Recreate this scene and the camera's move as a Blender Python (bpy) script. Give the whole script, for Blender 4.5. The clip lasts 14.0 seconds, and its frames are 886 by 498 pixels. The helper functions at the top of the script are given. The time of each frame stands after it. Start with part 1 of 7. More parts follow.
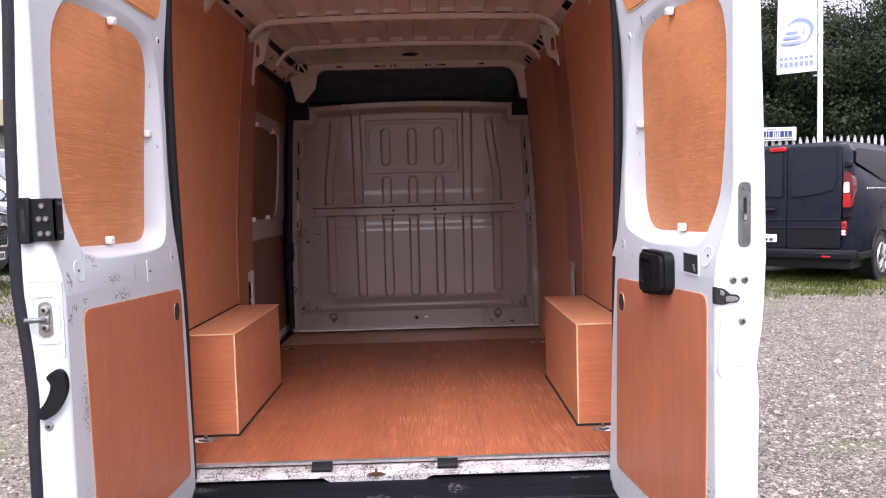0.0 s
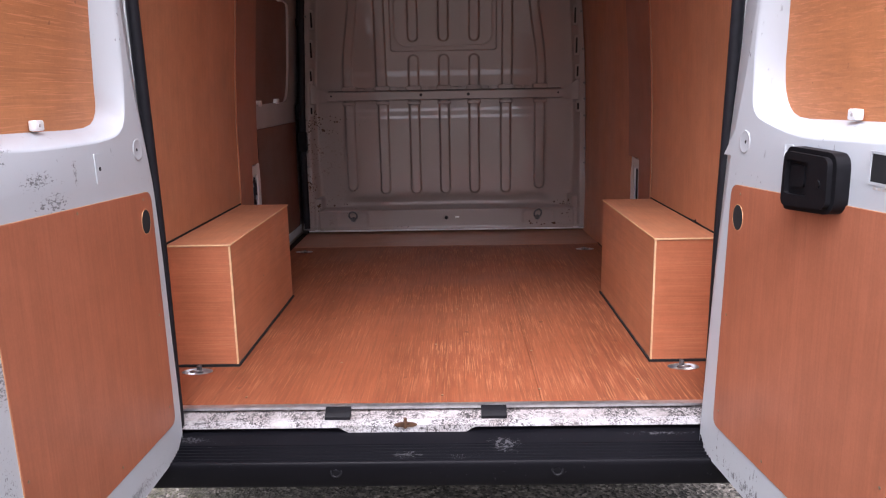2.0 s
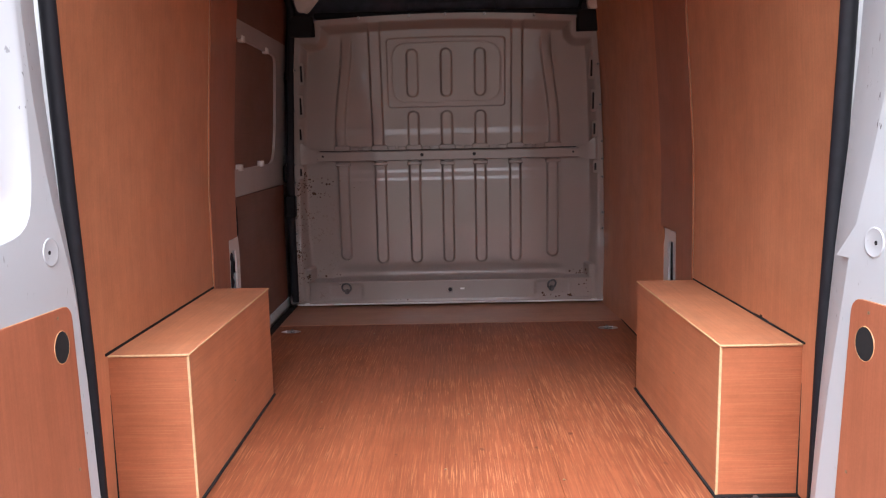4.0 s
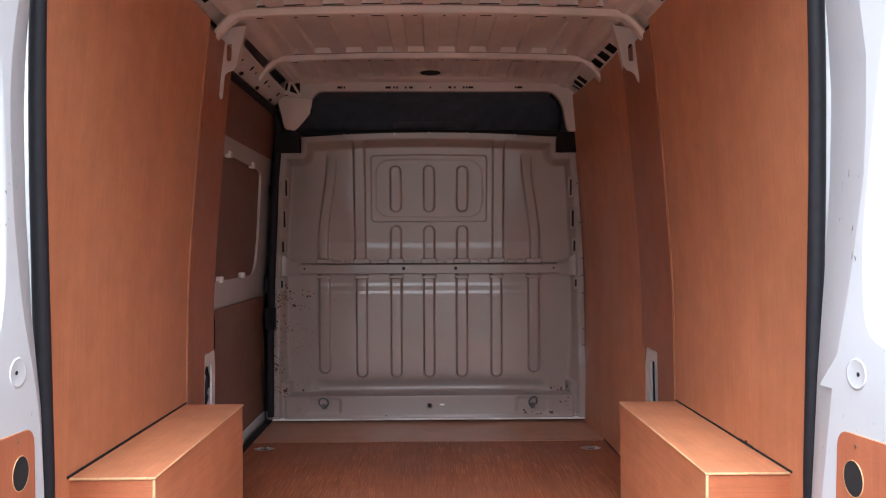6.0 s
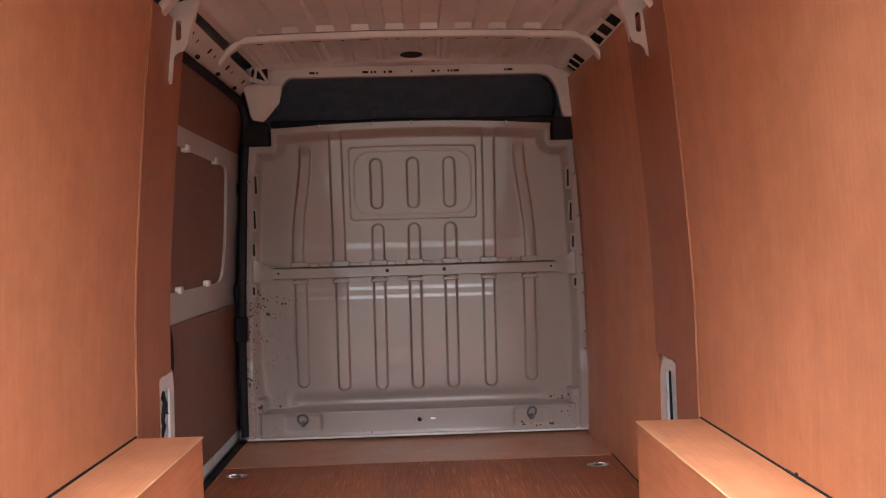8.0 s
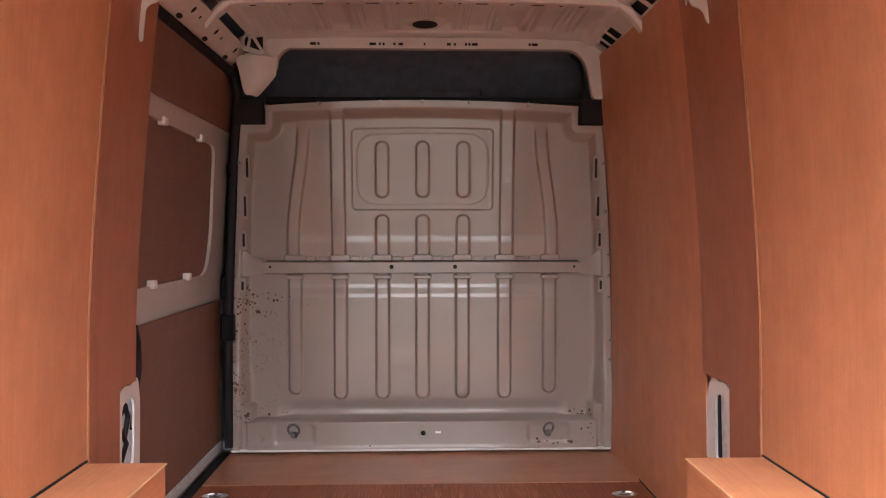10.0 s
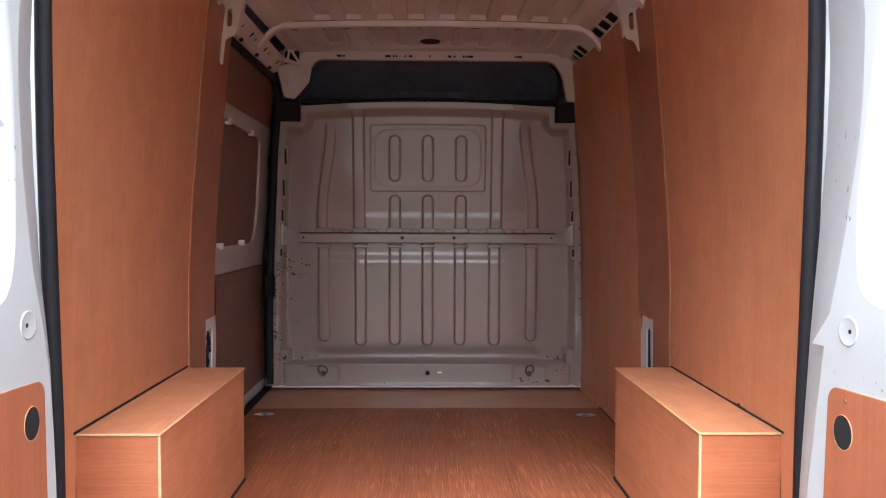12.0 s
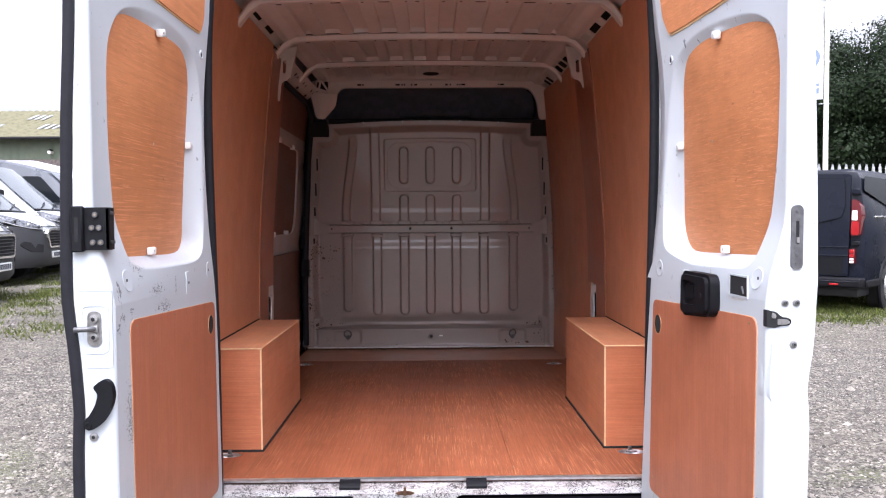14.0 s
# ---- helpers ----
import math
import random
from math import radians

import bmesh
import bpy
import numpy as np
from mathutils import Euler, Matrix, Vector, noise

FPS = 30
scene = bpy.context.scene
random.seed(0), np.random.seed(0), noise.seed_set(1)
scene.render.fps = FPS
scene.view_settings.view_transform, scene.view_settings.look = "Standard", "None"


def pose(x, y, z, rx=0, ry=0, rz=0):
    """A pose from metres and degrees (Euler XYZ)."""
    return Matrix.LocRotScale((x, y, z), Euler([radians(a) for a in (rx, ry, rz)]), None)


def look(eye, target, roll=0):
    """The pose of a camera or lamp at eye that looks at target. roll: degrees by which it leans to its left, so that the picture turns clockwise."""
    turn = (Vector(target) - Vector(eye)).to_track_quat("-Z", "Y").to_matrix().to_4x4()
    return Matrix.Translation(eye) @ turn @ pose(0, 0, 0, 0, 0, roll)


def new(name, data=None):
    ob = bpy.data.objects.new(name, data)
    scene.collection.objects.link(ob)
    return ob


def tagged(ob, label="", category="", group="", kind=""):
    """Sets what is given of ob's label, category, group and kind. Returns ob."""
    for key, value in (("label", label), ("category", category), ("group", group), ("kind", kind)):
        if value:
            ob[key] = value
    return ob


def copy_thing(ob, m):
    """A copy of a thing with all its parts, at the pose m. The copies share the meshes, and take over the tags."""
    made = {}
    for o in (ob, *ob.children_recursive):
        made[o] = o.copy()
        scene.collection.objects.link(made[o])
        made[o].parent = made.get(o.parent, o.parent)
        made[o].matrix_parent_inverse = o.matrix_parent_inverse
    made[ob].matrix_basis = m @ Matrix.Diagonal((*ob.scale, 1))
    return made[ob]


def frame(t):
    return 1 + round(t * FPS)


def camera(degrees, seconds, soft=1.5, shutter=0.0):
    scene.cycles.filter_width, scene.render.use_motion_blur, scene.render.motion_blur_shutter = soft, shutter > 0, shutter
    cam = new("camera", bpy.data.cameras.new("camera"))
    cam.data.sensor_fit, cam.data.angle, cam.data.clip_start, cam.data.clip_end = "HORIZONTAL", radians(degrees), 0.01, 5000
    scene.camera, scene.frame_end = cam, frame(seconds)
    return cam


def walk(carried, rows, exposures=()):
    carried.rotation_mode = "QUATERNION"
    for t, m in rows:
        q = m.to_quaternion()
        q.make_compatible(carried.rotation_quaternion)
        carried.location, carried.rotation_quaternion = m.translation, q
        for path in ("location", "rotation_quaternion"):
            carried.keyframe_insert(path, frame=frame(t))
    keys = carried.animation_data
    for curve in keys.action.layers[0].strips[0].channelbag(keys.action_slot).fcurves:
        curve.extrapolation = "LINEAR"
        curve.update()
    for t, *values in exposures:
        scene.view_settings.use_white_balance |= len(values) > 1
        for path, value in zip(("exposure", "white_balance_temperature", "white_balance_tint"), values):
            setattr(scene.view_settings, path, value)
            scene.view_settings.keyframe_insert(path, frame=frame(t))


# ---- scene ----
cam = camera(60.71, 14.0, soft=1.15)
PATH = [
    (0, (0.1228, -2.6689, 1.5005), (0.1474, -0.6730, 1.3743), -1.52),
    (0.5, (0.1323, -2.5199, 1.4777), (0.1154, -0.5366, 1.2197), -1.28),
    (1, (0.0842, -2.3192, 1.4796), (0.0466, -0.3509, 1.1270), -1.06),
    (1.5, (0.0395, -2.1870, 1.4755), (0.0039, -0.2260, 1.0838), -0.89),
    (2, (0.0499, -2.0371, 1.4711), (0.0141, -0.0803, 1.0595), -1.05),
    (2.2, (0.0661, -1.9614, 1.4815), (0.0314, -0.0058, 1.0642), -1.18),
    (4.3, (-0.0034, -1.5139, 1.5334), (-0.0227, 0.4707, 1.2868), -1.19),
    (4.5, (-0.0040, -1.5122, 1.5342), (-0.0131, 0.4762, 1.3191), -1.00),
    (5, (-0.0005, -1.5170, 1.5490), (0.0046, 0.4787, 1.4189), -0.60),
    (5.5, (0.0023, -1.5156, 1.5563), (0.0180, 0.4834, 1.4952), -0.37),
    (6, (0.0022, -1.5188, 1.5597), (0.0313, 0.4810, 1.5571), -0.23),
    (6.5, (-0.0109, -1.5265, 1.5666), (0.0417, 0.4717, 1.6333), -0.31),
    (7, (-0.0342, -1.4808, 1.5517), (0.0260, 0.5183, 1.5595), -0.70),
    (7.5, (-0.0285, -1.3523, 1.5545), (0.0341, 0.6467, 1.5408), -1.05),
    (8, (0.0064, -1.1456, 1.5830), (0.0709, 0.8532, 1.5655), -1.59),
    (8.2, (0.0094, -1.0716, 1.5900), (0.0737, 0.9271, 1.5615), -1.39),
    (10.3, (-0.0183, -0.7280, 1.5881), (0.0372, 1.2709, 1.5531), -0.02),
    (10.5, (-0.0058, -0.8077, 1.5763), (0.0521, 1.1912, 1.5468), -0.06),
    (11, (0.0176, -1.0347, 1.5400), (0.0726, 0.9644, 1.5133), -0.05),
    (11.5, (-0.0063, -1.2863, 1.5384), (0.0408, 0.7130, 1.5112), 0.04),
    (12, (-0.0097, -1.5440, 1.5283), (0.0287, 0.4545, 1.4599), 0.19),
    (12.5, (0.0429, -1.8298, 1.5248), (0.0794, 0.1686, 1.4527), 0.22),
    (13, (0.0416, -2.1043, 1.5153), (0.0746, -0.1058, 1.4455), 0.12),
    (13.5, (-0.0052, -2.4028, 1.5038), (0.0211, -0.4044, 1.4263), -0.12),
    (14, (-0.0018, -2.6647, 1.4940), (0.0264, -0.6663, 1.4208), -0.35),
]
walk(cam, [(t, look(eye, target, roll)) for t, eye, target, roll in PATH], [(0, 1.46, 6220, 24), (2.0, 1.34, 6120, 22), (4.5, 1.90, 6150, 16), (5.5, 1.92, 6020, 14), (6.5, 2.14, 5980, 11), (7.5, 2.14, 6120, 13), (8.0, 2.44, 6280, 11), (10.3, 2.82, 6380, 10), (11.5, 2.78, 6300, 10), (12.0, 2.08, 6020, 9), (13.0, 1.98, 6050, 17), (14, 1.48, 5980, 18)])

# ---- sky, sun ----
world = bpy.data.worlds.new("overcast_sky")
scene.world = world
world.use_nodes = True
wn, wl = world.node_tree.nodes, world.node_tree.links
sky = wn.new("ShaderNodeTexSky")
sky.sky_type, sky.sun_disc = "NISHITA", False
sky.sun_elevation, sky.sun_rotation = radians(58), radians(187)
sky.air_density, sky.dust_density, sky.ozone_density = 1.0, 4.0, 1.0
grey = wn.new("ShaderNodeHueSaturation")
grey.inputs["Saturation"].default_value = 0.12
wl.new(sky.outputs[0], grey.inputs["Color"])
# a closed cloud cover: three times as bright overhead as at the horizon
toward = wn.new("ShaderNodeTexCoord")
height = wn.new("ShaderNodeSeparateXYZ")
wl.new(toward.outputs["Generated"], height.inputs[0])
cover = wn.new("ShaderNodeMapRange")
cover.inputs["From Min"].default_value, cover.inputs["From Max"].default_value = 0.0, 1.0
cover.inputs["To Min"].default_value, cover.inputs["To Max"].default_value = 0.34, 1.30
wl.new(height.outputs[2], cover.inputs["Value"])
dim = wn.new("ShaderNodeVectorMath")
dim.operation = "SCALE"
wl.new(grey.outputs[0], dim.inputs[0])
wl.new(cover.outputs[0], dim.inputs["Scale"])
wl.new(dim.outputs[0], wn["Background"].inputs["Color"])
wn["Background"].inputs["Strength"].default_value = 0.225

sun_data = bpy.data.lights.new("sun", "SUN")
sun_data.energy, sun_data.angle, sun_data.color = 0.18, radians(45), (1.0, 0.97, 0.93)
sun = new("sun", sun_data)
sun.matrix_world = look((-0.8, -6.2, 10), (0, 0, 0))

# ---- materials ----
def mat(name, base, rough=0.5, metal=0.0, spec=0.5, coat=0.0):
    m = bpy.data.materials.new(name)
    m.use_nodes = True
    b = m.node_tree.nodes["Principled BSDF"]
    b.inputs["Base Color"].default_value = (*base, 1)
    b.inputs["Roughness"].default_value = rough
    b.inputs["Metallic"].default_value = metal
    b.inputs["Specular IOR Level"].default_value = spec
    b.inputs["Coat Weight"].default_value = coat
    b.inputs["Coat Roughness"].default_value = 0.12
    return m, m.node_tree.nodes, m.node_tree.links, b


def coords(n, l, scale, kind="Object", rot=(0, 0, 0)):
    tc, mp = n.new("ShaderNodeTexCoord"), n.new("ShaderNodeMapping")
    mp.inputs["Scale"].default_value = scale
    mp.inputs["Rotation"].default_value = rot
    l.new(tc.outputs[kind], mp.inputs["Vector"])
    return mp.outputs[0]


def noise_tex(n, l, vec, scale, detail=4, rough=0.55, dist=0.0):
    t = n.new("ShaderNodeTexNoise")
    t.inputs["Scale"].default_value, t.inputs["Detail"].default_value = scale, detail
    t.inputs["Roughness"].default_value, t.inputs["Distortion"].default_value = rough, dist
    l.new(vec, t.inputs["Vector"])
    return t.outputs["Fac"]


def ramp(n, l, fac, stops):
    r = n.new("ShaderNodeValToRGB")
    e = r.color_ramp.elements
    while len(e) < len(stops):
        e.new(0.5)
    for i, (p, c) in enumerate(stops):
        e[i].position = p
        e[i].color = (*c, 1) if not isinstance(c, (int, float)) else (c, c, c, 1)
    l.new(fac, r.inputs["Fac"])
    return r.outputs["Color"]


def mix(n, l, fac, a, b, mode="MIX"):
    x = n.new("ShaderNodeMix")
    x.data_type, x.blend_type = "RGBA", mode
    for sock, val in ((x.inputs[0], fac), (x.inputs[6], a), (x.inputs[7], b)):
        if isinstance(val, (int, float)):
            sock.default_value = val
        elif isinstance(val, tuple):
            sock.default_value = (*val, 1)
        else:
            l.new(val, sock)
    return x.outputs[2]


def bump(n, l, b, height, strength, dist=0.002):
    u = n.new("ShaderNodeBump")
    u.inputs["Strength"].default_value, u.inputs["Distance"].default_value = strength, dist
    l.new(height, u.inputs["Height"])
    l.new(u.outputs[0], b.inputs["Normal"])


def ply(name, grain, base=(0.568, 0.240, 0.123), streak=0.5, rough=0.42, flecks=0.0, lines=0.0):
    """Film-faced hardwood plywood; grain is the axis along which the veneer runs."""
    m, n, l, b = mat(name, base, rough)
    sc = [26.0, 26.0, 26.0]
    sc["xyz".index(grain)] = 0.9
    fine = noise_tex(n, l, coords(n, l, tuple(sc)), 4.0, 7, 0.68, 0.4)
    sc2 = [5.0, 5.0, 5.0]
    sc2["xyz".index(grain)] = 0.25
    broad = noise_tex(n, l, coords(n, l, tuple(sc2)), 1.6, 3, 0.5, 0.8)
    cloud = noise_tex(n, l, coords(n, l, (1, 1, 1)), 2.1, 3)
    d = tuple(v * (1 - 0.34 * streak) for v in base)
    h = tuple(min(1, v * (1 + 0.30 * streak)) for v in base)
    c1 = ramp(n, l, fine, [(0.30, d), (0.5, base), (0.72, h)])
    k = min(1.0, streak * 1.1)
    c2 = ramp(n, l, broad, [(0.3, (1 - 0.22 * k, 1 - 0.25 * k, 1 - 0.28 * k)), (0.62, (1 + 0.07 * k, 1 + 0.09 * k, 1 + 0.1 * k))])
    col = mix(n, l, 1.0, c1, c2, "MULTIPLY")
    c3 = ramp(n, l, cloud, [(0.3, (0.92, 0.90, 0.88)), (0.7, (1.05, 1.06, 1.07))])
    col = mix(n, l, 0.8, col, c3, "MULTIPLY")
    # mottling of the film face, and fine pores
    mot = noise_tex(n, l, coords(n, l, (1, 1, 1)), 11.0, 5, 0.6)
    col = mix(n, l, 0.9, col, ramp(n, l, mot, [(0.3, (0.90, 0.885, 0.87)), (0.7, (1.07, 1.08, 1.09))]), "MULTIPLY")
    por = noise_tex(n, l, coords(n, l, (1, 1, 1)), 170.0, 2, 0.6)
    col = mix(n, l, 0.8, col, ramp(n, l, por, [(0.3, 0.95), (0.7, 1.045)]), "MULTIPLY")
    if flecks:
        sf = [250.0, 250.0, 250.0]
        sf["xyz".index(grain)] = 6.0
        fl = noise_tex(n, l, coords(n, l, tuple(sf)), 1.0, 3, 0.6)
        area = noise_tex(n, l, coords(n, l, (1.4, 1.4, 1.4)), 1.3, 3)
        kf = ramp(n, l, fl, [(0.55, 0.0), (0.62, 1.0)])
        k2 = ramp(n, l, area, [(0.35, 0.15), (0.65, 1.0)])
        f = mix(n, l, 1.0, kf, k2, "MULTIPLY")
        f = mix(n, l, 1.0, f, (flecks, flecks, flecks), "MULTIPLY")
        col = mix(n, l, f, col, tuple(max(p, 1.32 * q) for p, q in zip((0.66, 0.31, 0.15), base)))
    if lines:
        # sparse dark pores drawn out along the grain, and a few knots
        sl = [120.0, 120.0, 120.0]
        sl["xyz".index(grain)] = 1.6
        ln = noise_tex(n, l, coords(n, l, tuple(sl)), 1.0, 2, 0.5, 0.3)
        col = mix(n, l, ramp(n, l, ln, [(0.62, 0.0), (0.70, 0.45 * lines)]), col, tuple(0.5 * v for v in base))
        kn = noise_tex(n, l, coords(n, l, (1, 1, 1.6)), 26.0, 2, 0.5)
        col = mix(n, l, ramp(n, l, kn, [(0.735, 0.0), (0.77, 0.6)]), col, tuple(0.35 * v for v in base))
    l.new(col, b.inputs["Base Color"])
    rr = ramp(n, l, cloud, [(0.3, rough - 0.08), (0.7, rough + 0.1)])
    l.new(rr, b.inputs["Roughness"])
    bump(n, l, b, fine, 0.12, 0.001)
    return m


def paint(name, base, rough=0.3, coat=0.3, dirt=(0.5, 0.47, 0.42), dirty=0.25, chips=0.0, chip_col=(0.05, 0.05, 0.05), chip_scale=60, lo=0.66, scuffs=()):
    """Sprayed sheet metal: faint grime clouds, orange peel and, where worn, scuffs down to dark."""
    m, n, l, b = mat(name, base, rough, coat=coat)
    v = coords(n, l, (1, 1, 1))
    cloud = noise_tex(n, l, v, 3.0, 5, 0.6)
    col = mix(n, l, ramp(n, l, cloud, [(0.45, 0.0), (0.75, dirty)]), base, dirt)
    if chips:
        a = noise_tex(n, l, coords(n, l, (1, 1, 0.45)), chip_scale, 4, 0.65)
        area = noise_tex(n, l, v, 4.5, 3, 0.5)
        k = mix(n, l, 1.0, ramp(n, l, a, [(lo, 0.0), (lo + 0.03, 1.0)]), ramp(n, l, area, [(0.48, 0.0), (0.62, chips)]), "MULTIPLY")
        col = mix(n, l, k, col, chip_col)
    for i, (c, r) in enumerate(scuffs):
        # a rubbed patch round one place: fine broken strokes down to primer
        mp = n.new("ShaderNodeMapping")
        mp.vector_type = "TEXTURE"
        mp.inputs["Location"].default_value, mp.inputs["Scale"].default_value = c, r
        l.new(v, mp.inputs["Vector"])
        ln = n.new("ShaderNodeVectorMath")
        ln.operation = "LENGTH"
        l.new(mp.outputs[0], ln.inputs[0])
        near = ramp(n, l, ln.outputs["Value"], [(0.2, 1.0), (1.0, 0.0)])
        st = noise_tex(n, l, coords(n, l, (1.0, 1.0, 0.4) if i % 2 else (0.4, 0.4, 1.0)), chip_scale * 1.6 + 13 * i, 4, 0.65, 0.8)
        add = mix(n, l, 0.245, st, near, "ADD")
        k = ramp(n, l, add, [(0.735, 0.0), (0.765, 0.85)])
        col = mix(n, l, k, col, chip_col)
    l.new(col, b.inputs["Base Color"])
    l.new(ramp(n, l, cloud, [(0.3, rough), (0.75, rough + 0.18)]), b.inputs["Roughness"])
    bump(n, l, b, noise_tex(n, l, v, 90.0, 2), 0.05, 0.001)
    return m


PLY_V = ply("plywood_upright_grain", "z", streak=0.26, rough=0.40)
PLY_X = ply("plywood_cross_grain", "x", (0.46, 0.155, 0.074), streak=0.36, rough=0.42, flecks=0.3)
PLY_Y = ply("plywood_long_grain", "y", streak=0.35, rough=0.42)
PLY_FLOOR = ply("plywood_floor", "y", (0.28, 0.083, 0.036), streak=0.85, rough=0.50, flecks=0.6, lines=0.35)
PLY_LOW = ply("plywood_door_lower", "z", (0.43, 0.150, 0.080), streak=0.32, rough=0.42)
PLY_FRONT = ply("plywood_floor_front", "x", (0.45, 0.212, 0.122), streak=0.3, rough=0.36)
PLY_DOOR = ply("plywood_door_window", "y", (0.57, 0.225, 0.090), streak=0.32, rough=0.6, flecks=0.9, lines=0.5)
# much darker, browner tone than the wall boards, for the sliding door linings
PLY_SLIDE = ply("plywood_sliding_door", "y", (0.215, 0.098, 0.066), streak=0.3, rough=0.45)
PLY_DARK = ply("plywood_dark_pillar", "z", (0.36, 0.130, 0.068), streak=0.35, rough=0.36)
PLY_SEAM = ply("plywood_seam", "z", (0.60, 0.33, 0.17), streak=0.9, rough=0.7)
PLY_EDGE = ply("plywood_cut_edge", "y", (0.72, 0.50, 0.28), streak=0.5, rough=0.7)
WHITE = paint("white_van_paint", (0.61, 0.63, 0.645), 0.28, 0.5, (0.55, 0.53, 0.5), 0.15, 1.0, (0.10, 0.10, 0.11), 50, 0.635)
WHITE_IN = paint("white_inner_paint", (0.76, 0.76, 0.755), 0.32, 0.3, (0.5, 0.46, 0.4), 0.25, 0.5, (0.25, 0.22, 0.2), 70, 0.68)
SCUFFS = [((0.0, -0.86, 0.772), (0.3, 0.024, 0.04)), ((0.0, -0.835, 0.80), (0.3, 0.034, 0.022)), ((0.0, -0.777, 0.807), (0.3, 0.025, 0.016)), ((0.0, -0.845, 0.86), (0.3, 0.022, 0.055)), ((0.0, -0.70, 0.885), (0.3, 0.04, 0.014)), ((0.0, -0.773, 0.772), (0.3, 0.055, 0.035)), ((0.0, -0.56, 0.797), (0.3, 0.105, 0.036)), ((0.0, -0.71, 0.912), (0.3, 0.085, 0.024)), ((0.0, -0.545, 0.99), (0.3, 0.035, 0.022)), ((0.0, -0.455, 0.845), (0.3, 0.016, 0.06)), ((0.0, -0.80, 0.55), (0.3, 0.05, 0.16)), ((0.0, -0.82, 0.20), (0.3, 0.05, 0.30)), ((0.0, -0.60, 0.845), (0.3, 0.10, 0.03)), ((0.0, -0.40, 0.035), (0.3, 0.42, 0.035))]
WHITE_DOOR = paint("white_door_paint", (0.515, 0.555, 0.59), 0.34, 0.15, (0.42, 0.40, 0.37), 0.2, 1.0, (0.11, 0.11, 0.12), 60, 0.67, SCUFFS)
WHITE_DOOR_B = paint("white_door_paint_cleaner", (0.515, 0.555, 0.59), 0.34, 0.15, (0.42, 0.40, 0.37), 0.2, 1.0, (0.11, 0.11, 0.12), 60, 0.645, [((0.0, -0.84, 0.25), (0.3, 0.04, 0.20)), ((0.0, -0.40, 0.035), (0.3, 0.42, 0.035))])
def cracked(name, base, grime, amount):
    """Old white paint, flaked and cracked down to black all over."""
    m, n, l, b = mat(name, base, 0.5)
    v = coords(n, l, (1, 1, 1))
    stain = noise_tex(n, l, v, 9.0, 5, 0.65)
    col = mix(n, l, ramp(n, l, stain, [(0.45, 0.0), (0.72, 0.7)]), base, grime)
    area = noise_tex(n, l, v, 17.0, 3, 0.6)
    mask = ramp(n, l, area, [(0.36, 0.15), (0.58, 1.0)])
    for scale, lo in ((105.0, 0.60), (230.0, 0.58), (60.0, 0.64)):
        f = noise_tex(n, l, v, scale, 4, 0.65, 0.7)
        k = mix(n, l, 1.0, ramp(n, l, f, [(lo - amount, 0.0), (lo - amount + 0.035, 0.95)]), mask, "MULTIPLY")
        col = mix(n, l, k, col, (0.025, 0.023, 0.022))
    l.new(col, b.inputs["Base Color"])
    bump(n, l, b, noise_tex(n, l, v, 105.0, 4, 0.65, 0.7), 0.25, 0.001)
    return m


SILL = cracked("worn_white_sill_paint", (0.52, 0.515, 0.52), (0.26, 0.21, 0.19), 0.055)
SILL_DIRTY = cracked("grimy_sill_paint", (0.42, 0.39, 0.385), (0.15, 0.11, 0.095), 0.07)
GREY = paint("grey_primer_paint", (0.51, 0.47, 0.45), 0.27, 0.35, (0.36, 0.31, 0.27), 0.25)
ROOF = paint("grey_roof_paint", (0.66, 0.60, 0.56), 0.36, 0.2, (0.40, 0.34, 0.29), 0.35)


def bulkhead_paint():
    m, n, l, b = mat("grey_bulkhead_paint", (0.305, 0.250, 0.228), 0.34, coat=1.0)
    b.inputs["Coat Roughness"].default_value = 0.035
    b.inputs["Coat IOR"].default_value = 1.5
    v = coords(n, l, (1, 1, 1))
    cloud = noise_tex(n, l, v, 2.5, 5, 0.6)
    col = mix(n, l, ramp(n, l, cloud, [(0.4, 0.0), (0.75, 0.3)]), (0.305, 0.252, 0.232), (0.255, 0.21, 0.185))
    sep = n.new("ShaderNodeSeparateXYZ")
    l.new(v, sep.inputs[0])
    side = n.new("ShaderNodeMapRange")
    side.inputs["From Min"].default_value, side.inputs["From Max"].default_value = -0.62, -0.88
    l.new(sep.outputs[0], side.inputs["Value"])
    low = n.new("ShaderNodeMapRange")
    low.inputs["From Min"].default_value, low.inputs["From Max"].default_value = 1.5, 1.2
    l.new(sep.outputs[2], low.inputs["Value"])
    area = mix(n, l, 1.0, side.outputs[0], low.outputs[0], "MULTIPLY")
    big = noise_tex(n, l, v, 7.0, 3)
    area = mix(n, l, 1.0, area, ramp(n, l, big, [(0.45, 0.0), (0.6, 1.0)]), "MULTIPLY")
    spots = noise_tex(n, l, v, 75.0, 3, 0.6)
    k = mix(n, l, 1.0, ramp(n, l, spots, [(0.56, 0.0), (0.62, 1.0)]), area, "MULTIPLY")
    col = mix(n, l, k, col, (0.13, 0.055, 0.02))
    few = noise_tex(n, l, v, 38.0, 3, 0.6)
    col = mix(n, l, ramp(n, l, few, [(0.765, 0.0), (0.785, 0.8)]), col, (0.06, 0.04, 0.03))
    l.new(col, b.inputs["Base Color"])
    l.new(ramp(n, l, cloud, [(0.3, 0.30), (0.75, 0.40)]), b.inputs["Roughness"])
    bump(n, l, b, noise_tex(n, l, v, 60.0, 2), 0.025, 0.001)
    return m


BULK = bulkhead_paint()


